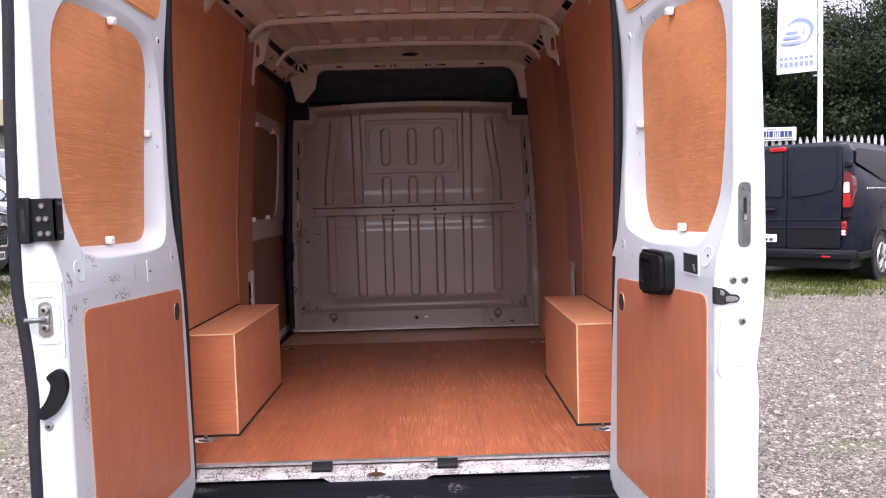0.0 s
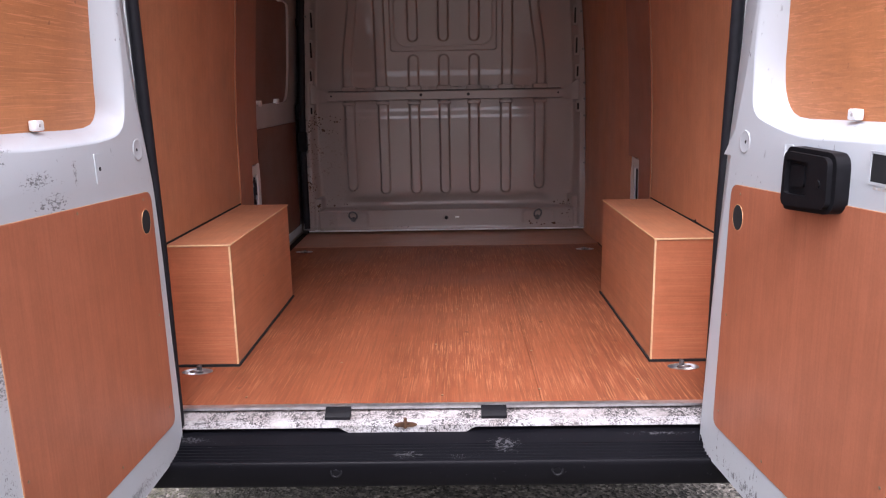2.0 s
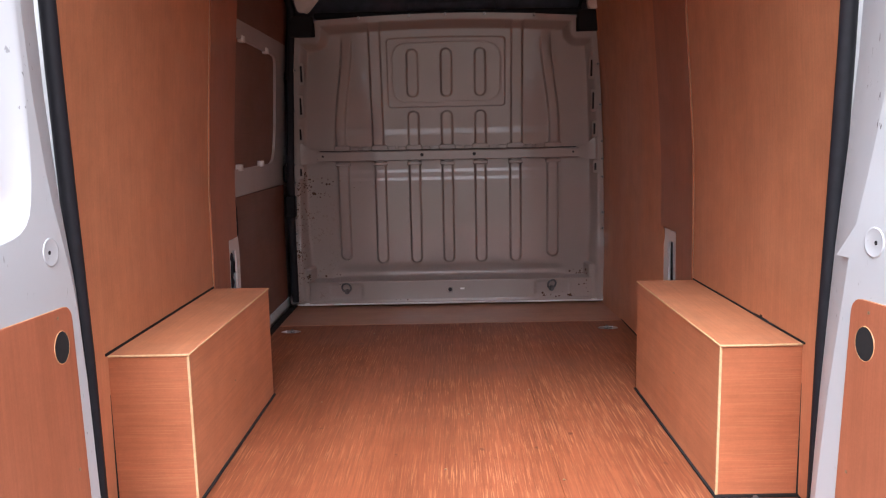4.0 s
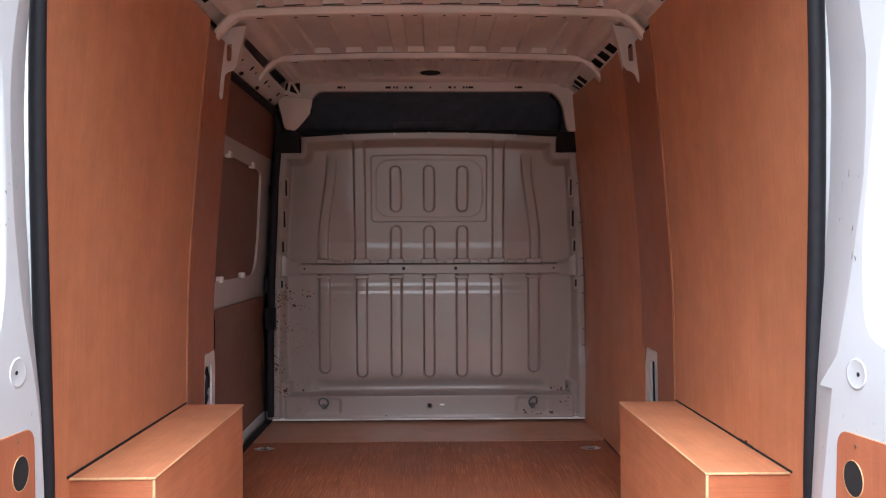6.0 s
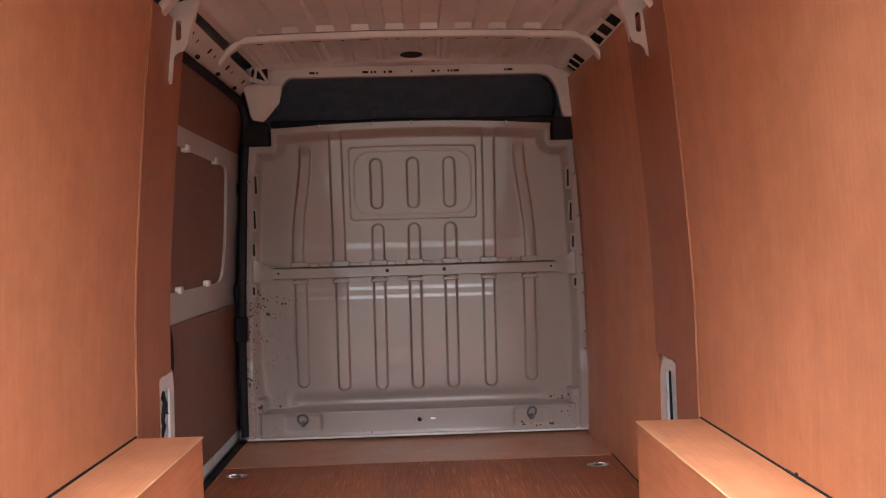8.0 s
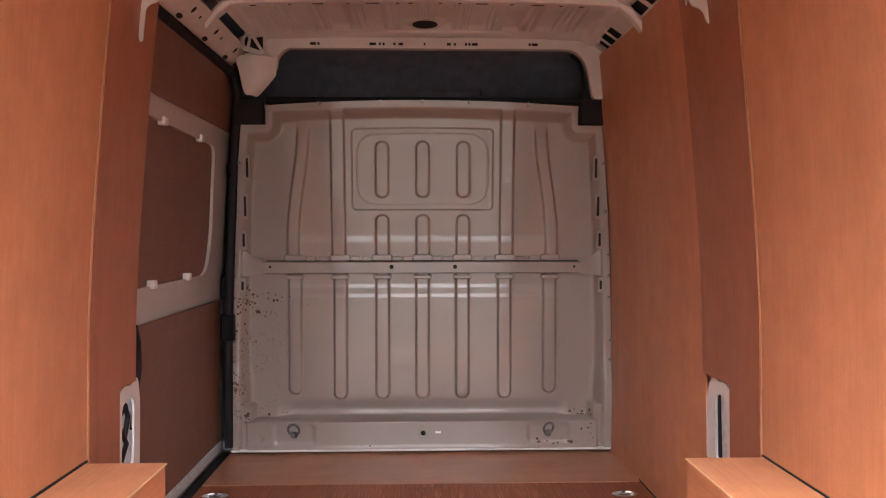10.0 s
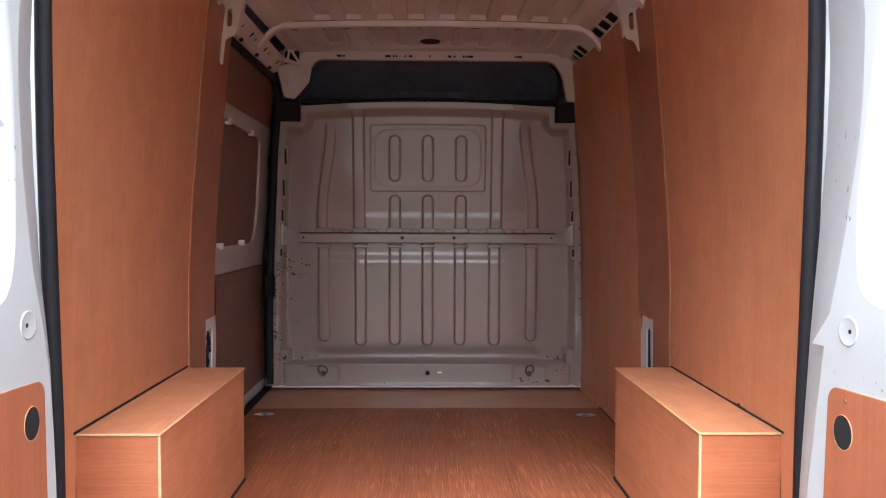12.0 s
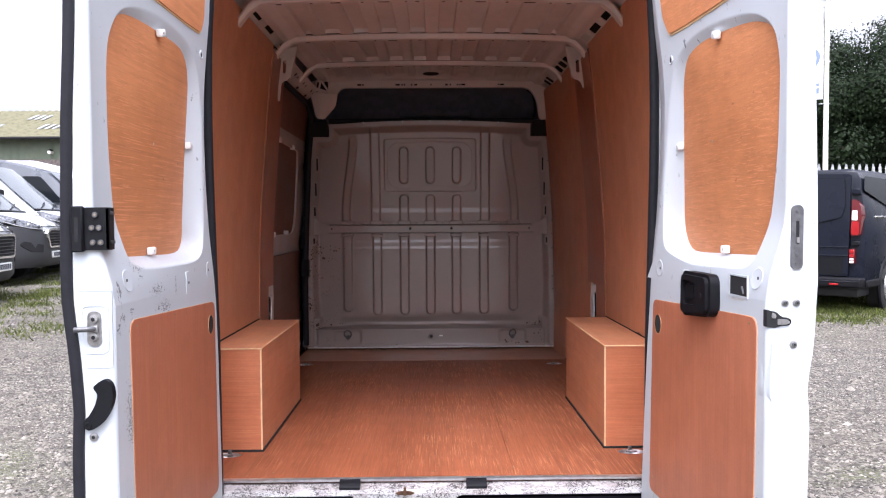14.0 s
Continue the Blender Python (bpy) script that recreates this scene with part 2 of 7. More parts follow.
def simple(name, base, rough, metal=0.0, var=0.15, scale=40.0, bmp=0.1, coat=0.0):
    m, n, l, b = mat(name, base, rough, metal, coat=coat)
    v = coords(n, l, (1, 1, 1))
    f = noise_tex(n, l, v, scale, 4, 0.6)
    lo, hi = tuple(c * (1 - var) for c in base), tuple(min(1, c * (1 + var)) for c in base)
    l.new(ramp(n, l, f, [(0.35, lo), (0.65, hi)]), b.inputs["Base Color"])
    l.new(ramp(n, l, f, [(0.3, max(0.02, rough - 0.06)), (0.7, min(1, rough + 0.08))]), b.inputs["Roughness"])
    if bmp:
        bump(n, l, b, f, bmp, 0.001)
    return m


RUBBER = simple("black_rubber", (0.014, 0.014, 0.018), 0.55)
RUBBER.node_tree.nodes["Principled BSDF"].inputs["Specular IOR Level"].default_value = 0.2
PLASTIC = simple("black_plastic", (0.009, 0.009, 0.011), 0.5)
PLASTIC.node_tree.nodes["Principled BSDF"].inputs["Specular IOR Level"].default_value = 0.12
BUMPER = paint("scuffed_black_plastic", (0.005, 0.005, 0.007), 0.40, 0.0, (0.009, 0.009, 0.012), 0.5, 0.8, (0.085, 0.085, 0.092), 120, 0.68, [((-0.10, -0.045, 0.096), (0.070, 0.035, 0.05)), ((0.05, -0.055, 0.094), (0.06, 0.014, 0.05)), ((0.18, -0.005, 0.10), (0.085, 0.055, 0.05)), ((-0.72, 0.02, 0.11), (0.10, 0.02, 0.05)), ((0.62, 0.03, 0.11), (0.16, 0.012, 0.05))])
BUMPER.node_tree.nodes["Principled BSDF"].inputs["Specular IOR Level"].default_value = 0.11
LINER = simple("dark_headliner", (0.16, 0.165, 0.205), 0.6, 0.0, 0.2, 12)
DARK = simple("dark_void", (0.010, 0.010, 0.012), 0.9)
ALU = simple("aluminium_strip", (0.62, 0.62, 0.64), 0.35, 0.9)
DULL = simple("dull_dark_steel", (0.13, 0.13, 0.135), 0.45, 0.6, 0.2, 60)
STEEL = simple("zinc_steel", (0.36, 0.355, 0.35), 0.38, 0.9, 0.25, 60)
SCREW = simple("screw_head", (0.34, 0.28, 0.2), 0.4, 0.9)
RUSTY = simple("rusty_steel", (0.10, 0.052, 0.028), 0.7, 0.4, 0.4, 60)
CLIP = simple("white_plastic_clip", (0.8, 0.8, 0.79), 0.35)
BLUE_SHEET = simple("pale_blue_outer_skin", (0.62, 0.70, 0.76), 0.4)
GLASS_DARK = simple("tinted_glass", (0.008, 0.010, 0.012), 0.06, 0.0, 0.05, 10, 0)
GLASS_DARK.node_tree.nodes["Principled BSDF"].inputs["Specular IOR Level"].default_value = 0.16

# ---- mesh tools ----
OFF = {}


def finish(me, m, smooth=38):
    me.materials.append(m)
    if smooth:
        me.polygons.foreach_set("use_smooth", [True] * len(me.polygons))
        me.set_sharp_from_angle(angle=radians(smooth))
    return me


def thing(name, at, label="", category="", group="", kind=""):
    ob = new(name)
    ob.location = at
    ob.empty_display_size = 0.1
    OFF[ob] = Vector(at)
    return tagged(ob, label, category, group, kind)


def solid(name, bm, m, label="", category="", group="", kind="", smooth=38):
    """A top-level thing or piece of the setting that is one mesh; its origin is at the middle of its foot."""
    zs = [v.co for v in bm.verts]
    at = Vector(((min(c.x for c in zs) + max(c.x for c in zs)) / 2, (min(c.y for c in zs) + max(c.y for c in zs)) / 2, min(c.z for c in zs)))
    bmesh.ops.translate(bm, verts=bm.verts, vec=-at)
    bmesh.ops.recalc_face_normals(bm, faces=bm.faces)
    me = bpy.data.meshes.new(name)
    bm.to_mesh(me)
    bm.free()
    ob = new(name, finish(me, m, smooth))
    ob.location = at
    OFF[ob] = at
    return tagged(ob, label, category, group, kind)


def part(name, bm, m, parent, label="", smooth=38, fix=True):
    off = OFF[parent]
    bmesh.ops.translate(bm, verts=bm.verts, vec=-off)
    if fix:
        bmesh.ops.recalc_face_normals(bm, faces=bm.faces)
    me = bpy.data.meshes.new(name)
    bm.to_mesh(me)
    bm.free()
    ob = new(name, finish(me, m, smooth))
    ob.parent = parent
    OFF[ob] = off
    return tagged(ob, label)


def box(x0, x1, y0, y1, z0, z1, bev=0.0, seg=1, bm=None, rot=None):
    own = bmesh.new()
    bmesh.ops.create_cube(own, size=1)
    bmesh.ops.scale(own, verts=own.verts, vec=(abs(x1 - x0), abs(y1 - y0), abs(z1 - z0)))
    if bev:
        bmesh.ops.bevel(own, geom=own.edges, offset=bev, segments=seg, affect="EDGES", profile=0.5)
    if rot:
        bmesh.ops.rotate(own, verts=own.verts, cent=(0, 0, 0), matrix=rot)
    bmesh.ops.translate(own, verts=own.verts, vec=((x0 + x1) / 2, (y0 + y1) / 2, (z0 + z1) / 2))
    return join(bm, own)


def join(bm, own):
    if bm is None:
        return own
    me = bpy.data.meshes.new("tmp")
    own.to_mesh(me)
    own.free()
    bm.from_mesh(me)
    bpy.data.meshes.remove(me)
    return bm


def cyl(p, q, r, r2=None, n=16, bm=None, bev=0.0):
    """A rod or disc from p to q."""
    p, q = Vector(p), Vector(q)
    own = bmesh.new()
    bmesh.ops.create_cone(own, cap_ends=True, segments=n, radius1=r, radius2=r if r2 is None else r2, depth=(q - p).length)
    if bev:
        bmesh.ops.bevel(own, geom=[e for e in own.edges if abs(e.verts[0].co.z - e.verts[1].co.z) < 1e-6], offset=bev, segments=2, affect="EDGES", profile=0.5)
    bmesh.ops.transform(own, verts=own.verts, matrix=Matrix.Translation((p + q) / 2) @ (q - p).to_track_quat("Z", "Y").to_matrix().to_4x4())
    return join(bm, own)


def ring(c, axis, R, r, n=20, k=8, bm=None, arc=1.0):
    own = bmesh.new()
    q = Vector(axis).to_track_quat("Z", "Y")
    rows = []
    for i in range(n + (arc < 1)):
        a = 2 * math.pi * arc * i / n
        rows.append([own.verts.new(Vector(c) + q @ Vector(((R + r * math.cos(b)) * math.cos(a), (R + r * math.cos(b)) * math.sin(a), r * math.sin(b)))) for b in (2 * math.pi * j / k for j in range(k))])
    for i in range(n if arc >= 1 else n):
        A, B = rows[i], rows[(i + 1) % len(rows)]
        for j in range(k):
            own.faces.new((A[j], A[(j + 1) % k], B[(j + 1) % k], B[j]))
    return join(bm, own)


def tube(points, r, k=8, bm=None, flat=1.0):
    """A round or flattened cord along points."""
    own = bmesh.new()
    pts = [Vector(p) for p in points]
    rows, q = [], None
    for i, p in enumerate(pts):
        d = (pts[min(i + 1, len(pts) - 1)] - pts[max(i - 1, 0)]).normalized()
        q = d.to_track_quat("Z", "Y") if q is None else (q @ Vector((0, 0, 1))).rotation_difference(d) @ q
        rows.append([own.verts.new(p + q @ Vector((r * math.cos(a), r * flat * math.sin(a), 0))) for a in (2 * math.pi * j / k for j in range(k))])
    for A, B in zip(rows, rows[1:]):
        for j in range(k):
            own.faces.new((A[j], A[(j + 1) % k], B[(j + 1) % k], B[j]))
    own.faces.new(rows[0][::-1])
    own.faces.new(rows[-1])
    return join(bm, own)


def loft(rows, bm=None, closed=False, caps=False):
    """Faces between rows of points of one length."""
    own = bmesh.new()
    vs = [[own.verts.new(p) for p in r] for r in rows]
    n = len(vs[0])
    for A, B in zip(vs, vs[1:]):
        for j in range(n if closed else n - 1):
            own.faces.new((A[j], A[(j + 1) % n], B[(j + 1) % n], B[j]))
    if caps:
        own.faces.new(vs[0][::-1])
        own.faces.new(vs[-1])
    return join(bm, own)


def rounded(pts, r, n=5):
    """A closed outline with its corners rounded; r is one radius or one for each corner."""
    out = []
    N = len(pts)
    for i in range(N):
        p, a, b = Vector(pts[i]), Vector(pts[i - 1]), Vector(pts[(i + 1) % N])
        rr = r[i] if isinstance(r, (list, tuple)) else r
        if rr <= 0:
            out.append(tuple(p))
            continue
        d1, d2 = (a - p), (b - p)
        rr = min(rr, d1.length * 0.49, d2.length * 0.49)
        s, e = p + d1.normalized() * rr, p + d2.normalized() * rr
        for k in range(n + 1):
            t = k / n
            out.append(tuple((1 - t) ** 2 * s + 2 * t * (1 - t) * p + t * t * e))
    return out


def oval(cx, cy, rx, ry, n=20):
    return [(cx + rx * math.cos(2 * math.pi * i / n), cy + ry * math.sin(2 * math.pi * i / n)) for i in range(n)]


def slab(outer, holes, d0, d1, f, bm=None):
    """A plate with openings: outlines in (u, v), from depth d0 to d1, set in space by f(u, v, d)."""
    own = bmesh.new()
    loops = [outer, *holes]
    layers = []
    for d in (d0, d1):
        edges, rows = [], []
        for lp in loops:
            vs = [own.verts.new((u, v, d)) for u, v in lp]
            rows.append(vs)
            edges += [own.edges.new((vs[i], vs[(i + 1) % len(vs)])) for i in range(len(vs))]
        bmesh.ops.triangle_fill(own, use_beauty=True, use_dissolve=False, edges=edges)
        layers.append(rows)
    for A, B in zip(*layers):
        for i in range(len(A)):
            j = (i + 1) % len(A)
            own.faces.new((A[i], A[j], B[j], B[i]))
    for v in own.verts:
        v.co = f(*v.co)
    return join(bm, own)


def sheet(f, us, vs, thick, skip=None):
    """A bent board: f(u, v) gives its face; thick goes along the face's inner side (sign gives the side)."""
    bm = bmesh.new()
    g = [[bm.verts.new(f(u, v)) for v in vs] for u in us]
    for i in range(len(us) - 1):
        for j in range(len(vs) - 1):
            if skip and skip((us[i] + us[i + 1]) / 2, (vs[j] + vs[j + 1]) / 2):
                continue
            bm.faces.new((g[i][j], g[i + 1][j], g[i + 1][j + 1], g[i][j + 1]))
    bmesh.ops.delete(bm, geom=[v for v in bm.verts if not v.link_faces], context="VERTS")
    bm.normal_update()
    bmesh.ops.solidify(bm, geom=bm.faces, thickness=thick)
    return bm


def lerp(table, t):
    """Straight-line value from rows (t, value)."""
    if t <= table[0][0]:
        return table[0][1]
    for (a, p), (b, q) in zip(table, table[1:]):
        if t <= b:
            return p + (q - p) * (t - a) / (b - a)
    return table[-1][1]


def smooth01(x):
    x = np.clip(x, 0, 1)
    return x * x * (3 - 2 * x)


def frange(a, b, n):
    return [a + (b - a) * i / n for i in range(n + 1)]


def from_np(name, verts, faces, m, smooth=True):
    """A mesh from arrays of points and of quads or triangles."""
    me = bpy.data.meshes.new(name)
    k = faces.shape[1]
    me.vertices.add(len(verts))
    me.vertices.foreach_set("co", verts.astype(np.float32).ravel())
    me.loops.add(faces.size)
    me.loops.foreach_set("vertex_index", faces.astype(np.int32).ravel())
    me.polygons.add(len(faces))
    me.polygons.foreach_set("loop_start", np.arange(0, faces.size, k, dtype=np.int32))
    me.polygons.foreach_set("use_smooth", [smooth] * len(faces))
    me.update(calc_edges=True)
    me.validate()
    me.materials.append(m)
    return me

# ---- the load space: floor, walls, bulkhead, roof ----
WALL = [(0.56, 0.925), (1.35, 0.915), (1.55, 0.905), (1.75, 0.890), (2.05, 0.865), (2.25, 0.845), (2.38, 0.828), (2.46, 0.815)]
SLIDE = [(0.56, 0.985), (1.2, 0.982), (1.4, 0.972), (1.7, 0.955), (2.0, 0.930), (2.32, 0.895), (2.45, 0.87)]
SEAL = [(0.50, 0.750), (1.10, 0.753), (1.45, 0.761), (1.70, 0.766), (1.90, 0.767), (2.12, 0.763), (2.30, 0.752), (2.42, 0.72)]
Z_FLOOR = 0.56


def wall_x(z):
    return lerp(WALL, z)


def front_x(y, z):
    """The last lining board stands a little proud and bends inwards to meet the bulkhead's rim."""
    k = min(1.0, max(0.0, (y - 2.30) / 0.52))
    near = wall_x(z) + 0.004 - lerp([(0.56, 0.028), (1.2, 0.022), (2.0, 0.004), (2.5, 0.0)], z) * min(1.0, max(0.0, (y - 1.74) / 0.26))
    rim = lerp([(0.5, 0.884), (0.6, 0.884), (1.1, 0.893), (1.43, 0.887), (1.66, 0.872), (1.9, 0.853), (2.09, 0.824), (2.5, 0.79)], z)
    return near - k * k * (3 - 2 * k) * max(0.0, near - rim)


def slide_x(z):
    return lerp(SLIDE, z)


# plywood floor: two long boards and a cross board, on a dark metal pan
floor = solid("floor", box(-0.98, 0.98, 0.06, 2.92, 0.50, 0.546), DARK, "dark steel floor pan under plywood boards", "floor", kind="structure")
RECESS = [(-0.826, 0.352), (0.796, 0.348), (-0.838, 2.268), (0.789, 2.243)]


def board(x0, x1, y0, y1, m, dz=0.0):
    holes = [oval(cx, cy, 0.052, 0.030) for cx, cy in RECESS if x0 < cx < x1 and y0 < cy < y1]
    return part("floor_board", slab([(x0, y0), (x1, y0), (x1, y1), (x0, y1)], holes, 0.547, Z_FLOOR + dz, lambda u, v, d: Vector((u, v, d))), m, floor)


board(-0.925, 0.2965, 0.061, 2.386, PLY_FLOOR)
board(0.2980, 0.925, 0.061, 2.386, PLY_FLOOR, -0.0008)
board(-0.925, 0.925, 2.3885, 2.915, PLY_FRONT, 0.001)
part("edge_strip", slab([(0.044, 0.5545), (0.060, 0.5545), (0.067, 0.5632), (0.048, 0.5632), (0.044, 0.5615)], [], -0.775, 0.775, lambda u, v, d: Vector((d, u, v))), ALU, floor, "bright aluminium nosing strip")
for cx, cy in RECESS:
    cup = part("tie_down_cup", loft([[(cx + rx * math.cos(a), cy + ry * math.sin(a), z) for a in frange(0, 2 * math.pi, 20)] for rx, ry, z in ((0.052, 0.030, 0.5605), (0.047, 0.026, 0.5485), (0.0, 0.0, 0.5482))]), ALU, floor, "shallow oval steel cup let into the boards")
    eye = part("tie_down_ring", ring((cx, cy - 0.006, 0.562), (0, 0.45, 1), 0.020, 0.0035), STEEL, cup)
    part("tie_down_bolt", box(cx - 0.006, cx + 0.006, cy + 0.008, cy + 0.03, 0.552, 0.576 if cy < 1 else 0.568, 0.002), DULL, cup)
for x, y in ((-0.35, 0.42), (0.31, 0.52), (0.05, 1.05), (-0.5, 1.2), (0.62, 0.24), (-0.03, 0.6), (0.29, 1.3), (0.30, 0.17), (-0.6, 0.13), (0.0, 0.13), (0.02, 2.2), (-0.4, 2.2), (0.5, 2.2)):
    part("floor_screw", cyl((x, y, 0.559), (x, y, 0.5612), 0.0042, n=10), SCREW, floor)

# rear sill and bumper step
sill = solid("trim_rear_sill", slab([(-0.012, 0.522), (0.06, 0.522), (0.06, 0.535), (0.014, 0.535), (0.002, 0.534), (-0.010, 0.529)], [], -0.775, 0.775, lambda u, v, d: Vector((d, u, v))), SILL, "worn white painted door sill with chipped edge", "door sill", kind="structure")
part("sill_step", slab([(0.016, 0.5355), (0.10, 0.5355), (0.10, 0.546), (0.045, 0.546), (0.038, 0.543), (0.022, 0.539)], [], -0.775, 0.775, lambda u, v, d: Vector((d, u, v))), SILL_DIRTY, sill, "grimy step below the nosing strip")
part("sill_lip", slab([(-0.15, 0.503), (0.17, 0.503), (0.20, 0.520), (0.22, 0.531), (-0.20, 0.531), (-0.18, 0.520)], [], -0.016, -0.0125, lambda u, v, d: Vector((u - 0.11, d, v))), SILL, sill)
for x in (-0.304, 0.152):
    part("sill_pad", slab([(0.012, 0.5352), (0.0432, 0.5352), (0.0432, 0.5642), (0.038, 0.5642), (0.016, 0.5475), (0.012, 0.544)], [], x - 0.037, x + 0.037, lambda u, v, d: Vector((d, u, v))), PLASTIC, sill, "black rubber buffer pad")
catch = part("door_catch", slab(rounded([(-0.036, 0.0), (-0.02, 0.006), (0.0, 0.008), (0.02, 0.006), (0.036, 0.0), (0.02, -0.006), (-0.02, -0.006)], 0.006, 2), [], -0.004, 0.004, lambda u, v, d: Vector((u - 0.104, -0.018 + d, v + 0.533))), RUSTY, sill, "rusty steel door catch")
part("catch_pin", cyl((-0.104, -0.026, 0.527), (-0.104, -0.024, 0.556), 0.005), RUSTY, catch)
bump_rows = [(0.02, 0.508), (-0.018, 0.509), (-0.030, 0.505), (-0.060, 0.4935)]
for i in range(5):
    y, z = -0.0616 - i * 0.01355, 0.4912 - i * 0.0026
    bump_rows += [(y, z - 0.009), (y - 0.0018, z - 0.003), (y - 0.0032, z + 0.0016), (y - 0.0050, z + 0.0016), (y - 0.0064, z - 0.004), (y - 0.0080, z - 0.0095), (y - 0.0125, z - 0.0110)]
bump_rows += [(-0.130, 0.4805), (-0.1345, 0.4800), (-0.1375, 0.4775), (-0.1390, 0.472), (-0.138, 0.462), (-0.122, 0.404), (-0.11, 0.392), (0.02, 0.392)]
bumper = solid("rear_bumper", slab(bump_rows, [], -0.86, 0.86, lambda u, v, d: Vector((d, u, v))), BUMPER, "black ribbed plastic rear step bumper, scuffed by use", "bumper", kind="structure")
for x in (-0.290, 0.317):
    part("bumper_plug", ring((x, -0.1345, 0.450), (0, 1, -0.27), 0.014, 0.0035), PLASTIC, bumper)
    part("bumper_plug_cap", cyl((x, -0.1375, 0.449), (x, -0.130, 0.451), 0.009), PLASTIC, bumper)

# ---- side walls ----
ZS = frange(0.56, 2.415, 26)
SLOT_Y, SLOT_Z = (1.505, 1.69), 1.14


def side(s, name, label):
    shell = solid(name, sheet(lambda y, z: Vector((s * (wall_x(z) + 0.075), y, z)), [0.04, 1.0, 1.70] if s < 0 else [0.04, 1.0, 2.0, 2.98], frange(0.50, 2.46, 16), 0.012), WHITE_IN, label, "wall", kind="structure")
    ys1 = frange(0.075, 1.3008, 6)
    part("lining_panel", sheet(lambda y, z: Vector((s * wall_x(z), y, z)), ys1, ZS, s * 0.006), PLY_V, shell)
    ys2 = [1.301, 1.40, 1.505, 1.56, 1.63] if s < 0 else [1.301, 1.40, 1.505, 1.60, 1.66, 1.721]
    zs2 = [0.56, 0.8, 0.983, 1.06, 1.12, 1.14] + frange(1.16, 2.38, 18)
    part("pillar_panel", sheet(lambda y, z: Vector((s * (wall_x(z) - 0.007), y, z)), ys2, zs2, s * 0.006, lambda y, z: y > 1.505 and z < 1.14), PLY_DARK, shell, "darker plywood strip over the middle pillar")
    part("panel_edge", sheet(lambda y, z: Vector((s * (wall_x(z) - 0.0078), y, z)), [1.2996, 1.3009], ZS[5:], s * 0.0016), PLY_SEAM, shell, "pale cut edge between two boards")
    if s > 0:
        part("lining_panel", sheet(lambda y, z: Vector((s * front_x(y, z), y, z)), frange(1.725, 2.885, 16), ZS, s * 0.006), PLY_V, shell)
    # bare metal seen in the cut-out above the wheel box
    f = lambda u, v, d: Vector((s * (wall_x(v) + 0.004 + d), u, v))
    rim = part("pillar_metal", slab(rounded([(1.485, 0.86), (1.70 if s < 0 else 1.726, 0.86), (1.70 if s < 0 else 1.726, 1.06), (1.685, 1.135), (1.66, 1.15), (1.625, 1.128), (1.57, 1.134), (1.52, 1.11), (1.50, 1.10)], 0.012, 2), [rounded([(1.555, 0.87), (1.652, 0.87), (1.652, 1.09), (1.555, 1.085)], 0.04)], -0.004, 0.004, f), WHITE_IN, shell, "bare white painted pillar metal with a long slot")
    part("slot_backing", slab([(1.49, 0.84), (1.68, 0.84), (1.68, 1.11), (1.49, 1.11)], [], 0.011, 0.014, f), BLUE_SHEET, rim)
    if s < 0:
        loom = part("wiring_loom", tube([f(1.565, 0.90, 0.004), f(1.61, 0.95, 0.004), f(1.575, 0.99, 0.004), f(1.55, 1.03, 0.010), f(1.60, 1.07, 0.004), f(1.62, 1.03, 0.004), f(1.60, 0.97, 0.006)], 0.008), RUBBER, rim)
        part("loom_plug", cyl(f(1.565, 0.905, 0.000), f(1.560, 0.880, 0.000), 0.009, n=12), SCREW, loom, "brass coloured plug")
    else:
        # dark plate puts the shadow into the slot's far side
        part("slot_shade", slab([(1.628, 0.87), (1.652, 0.87), (1.652, 1.085), (1.636, 1.085)], [], 0.006, 0.009, f), DARK, rim)
        part("torn_flap", loft([[f(1.655, z, -0.006), f(1.655 - w_, z, -0.010)] for z, w_ in ((1.10, 0.012), (1.04, 0.016), (1.00, 0.030), (0.985, 0.034), (0.97, 0.018), (0.90, 0.014))]), WHITE_IN, rim)
    for y, z in ((0.45, 1.35), (0.42, 2.0), (1.15, 1.1), (1.15, 1.8), (0.85, 1.55), (1.24, 2.2), (0.2, 1.15), (1.33, 1.25), (1.33, 1.75), (1.33, 2.15)) + (((1.74, 1.5), (1.74, 2.05), (2.4, 1.3), (2.7, 1.9)) if s > 0 else ()):
        x = s * (front_x(y, z) if y > 1.72 else wall_x(z) - (0.007 if y > 1.30 else 0))
        part("panel_screw", cyl((x + s * 0.001, y, z), (x - s * 0.0015, y, z), 0.0045, n=10), SCREW, shell)
    return shell


def base_gap(s, y0, y1, shell):
    part("floor_gap", box(s * (0.893 if y0 > 1.5 else 0.917), s * 0.926, y0, y1, 0.5602, 0.5665), DARK, shell)


wall_right = side(1, "wall_right", "van side wall lined with brown plywood boards")
wall_left = side(-1, "wall_left", "van side wall lined with brown plywood boards")
base_gap(1, 1.295, 1.74, wall_right)
base_gap(1, 1.741, 2.82, wall_right)
base_gap(1, 0.08, 0.395, wall_right)
base_gap(-1, 0.08, 0.395, wall_left)
part("torn_panel_edge", box(0.909, 0.917, 0.62, 0.72, 0.983, 0.9915, 0.003), DARK, wall_right)
part("torn_panel_edge", box(0.911, 0.917, 0.66, 0.675, 0.985, 0.998, 0.003), DARK, wall_right)

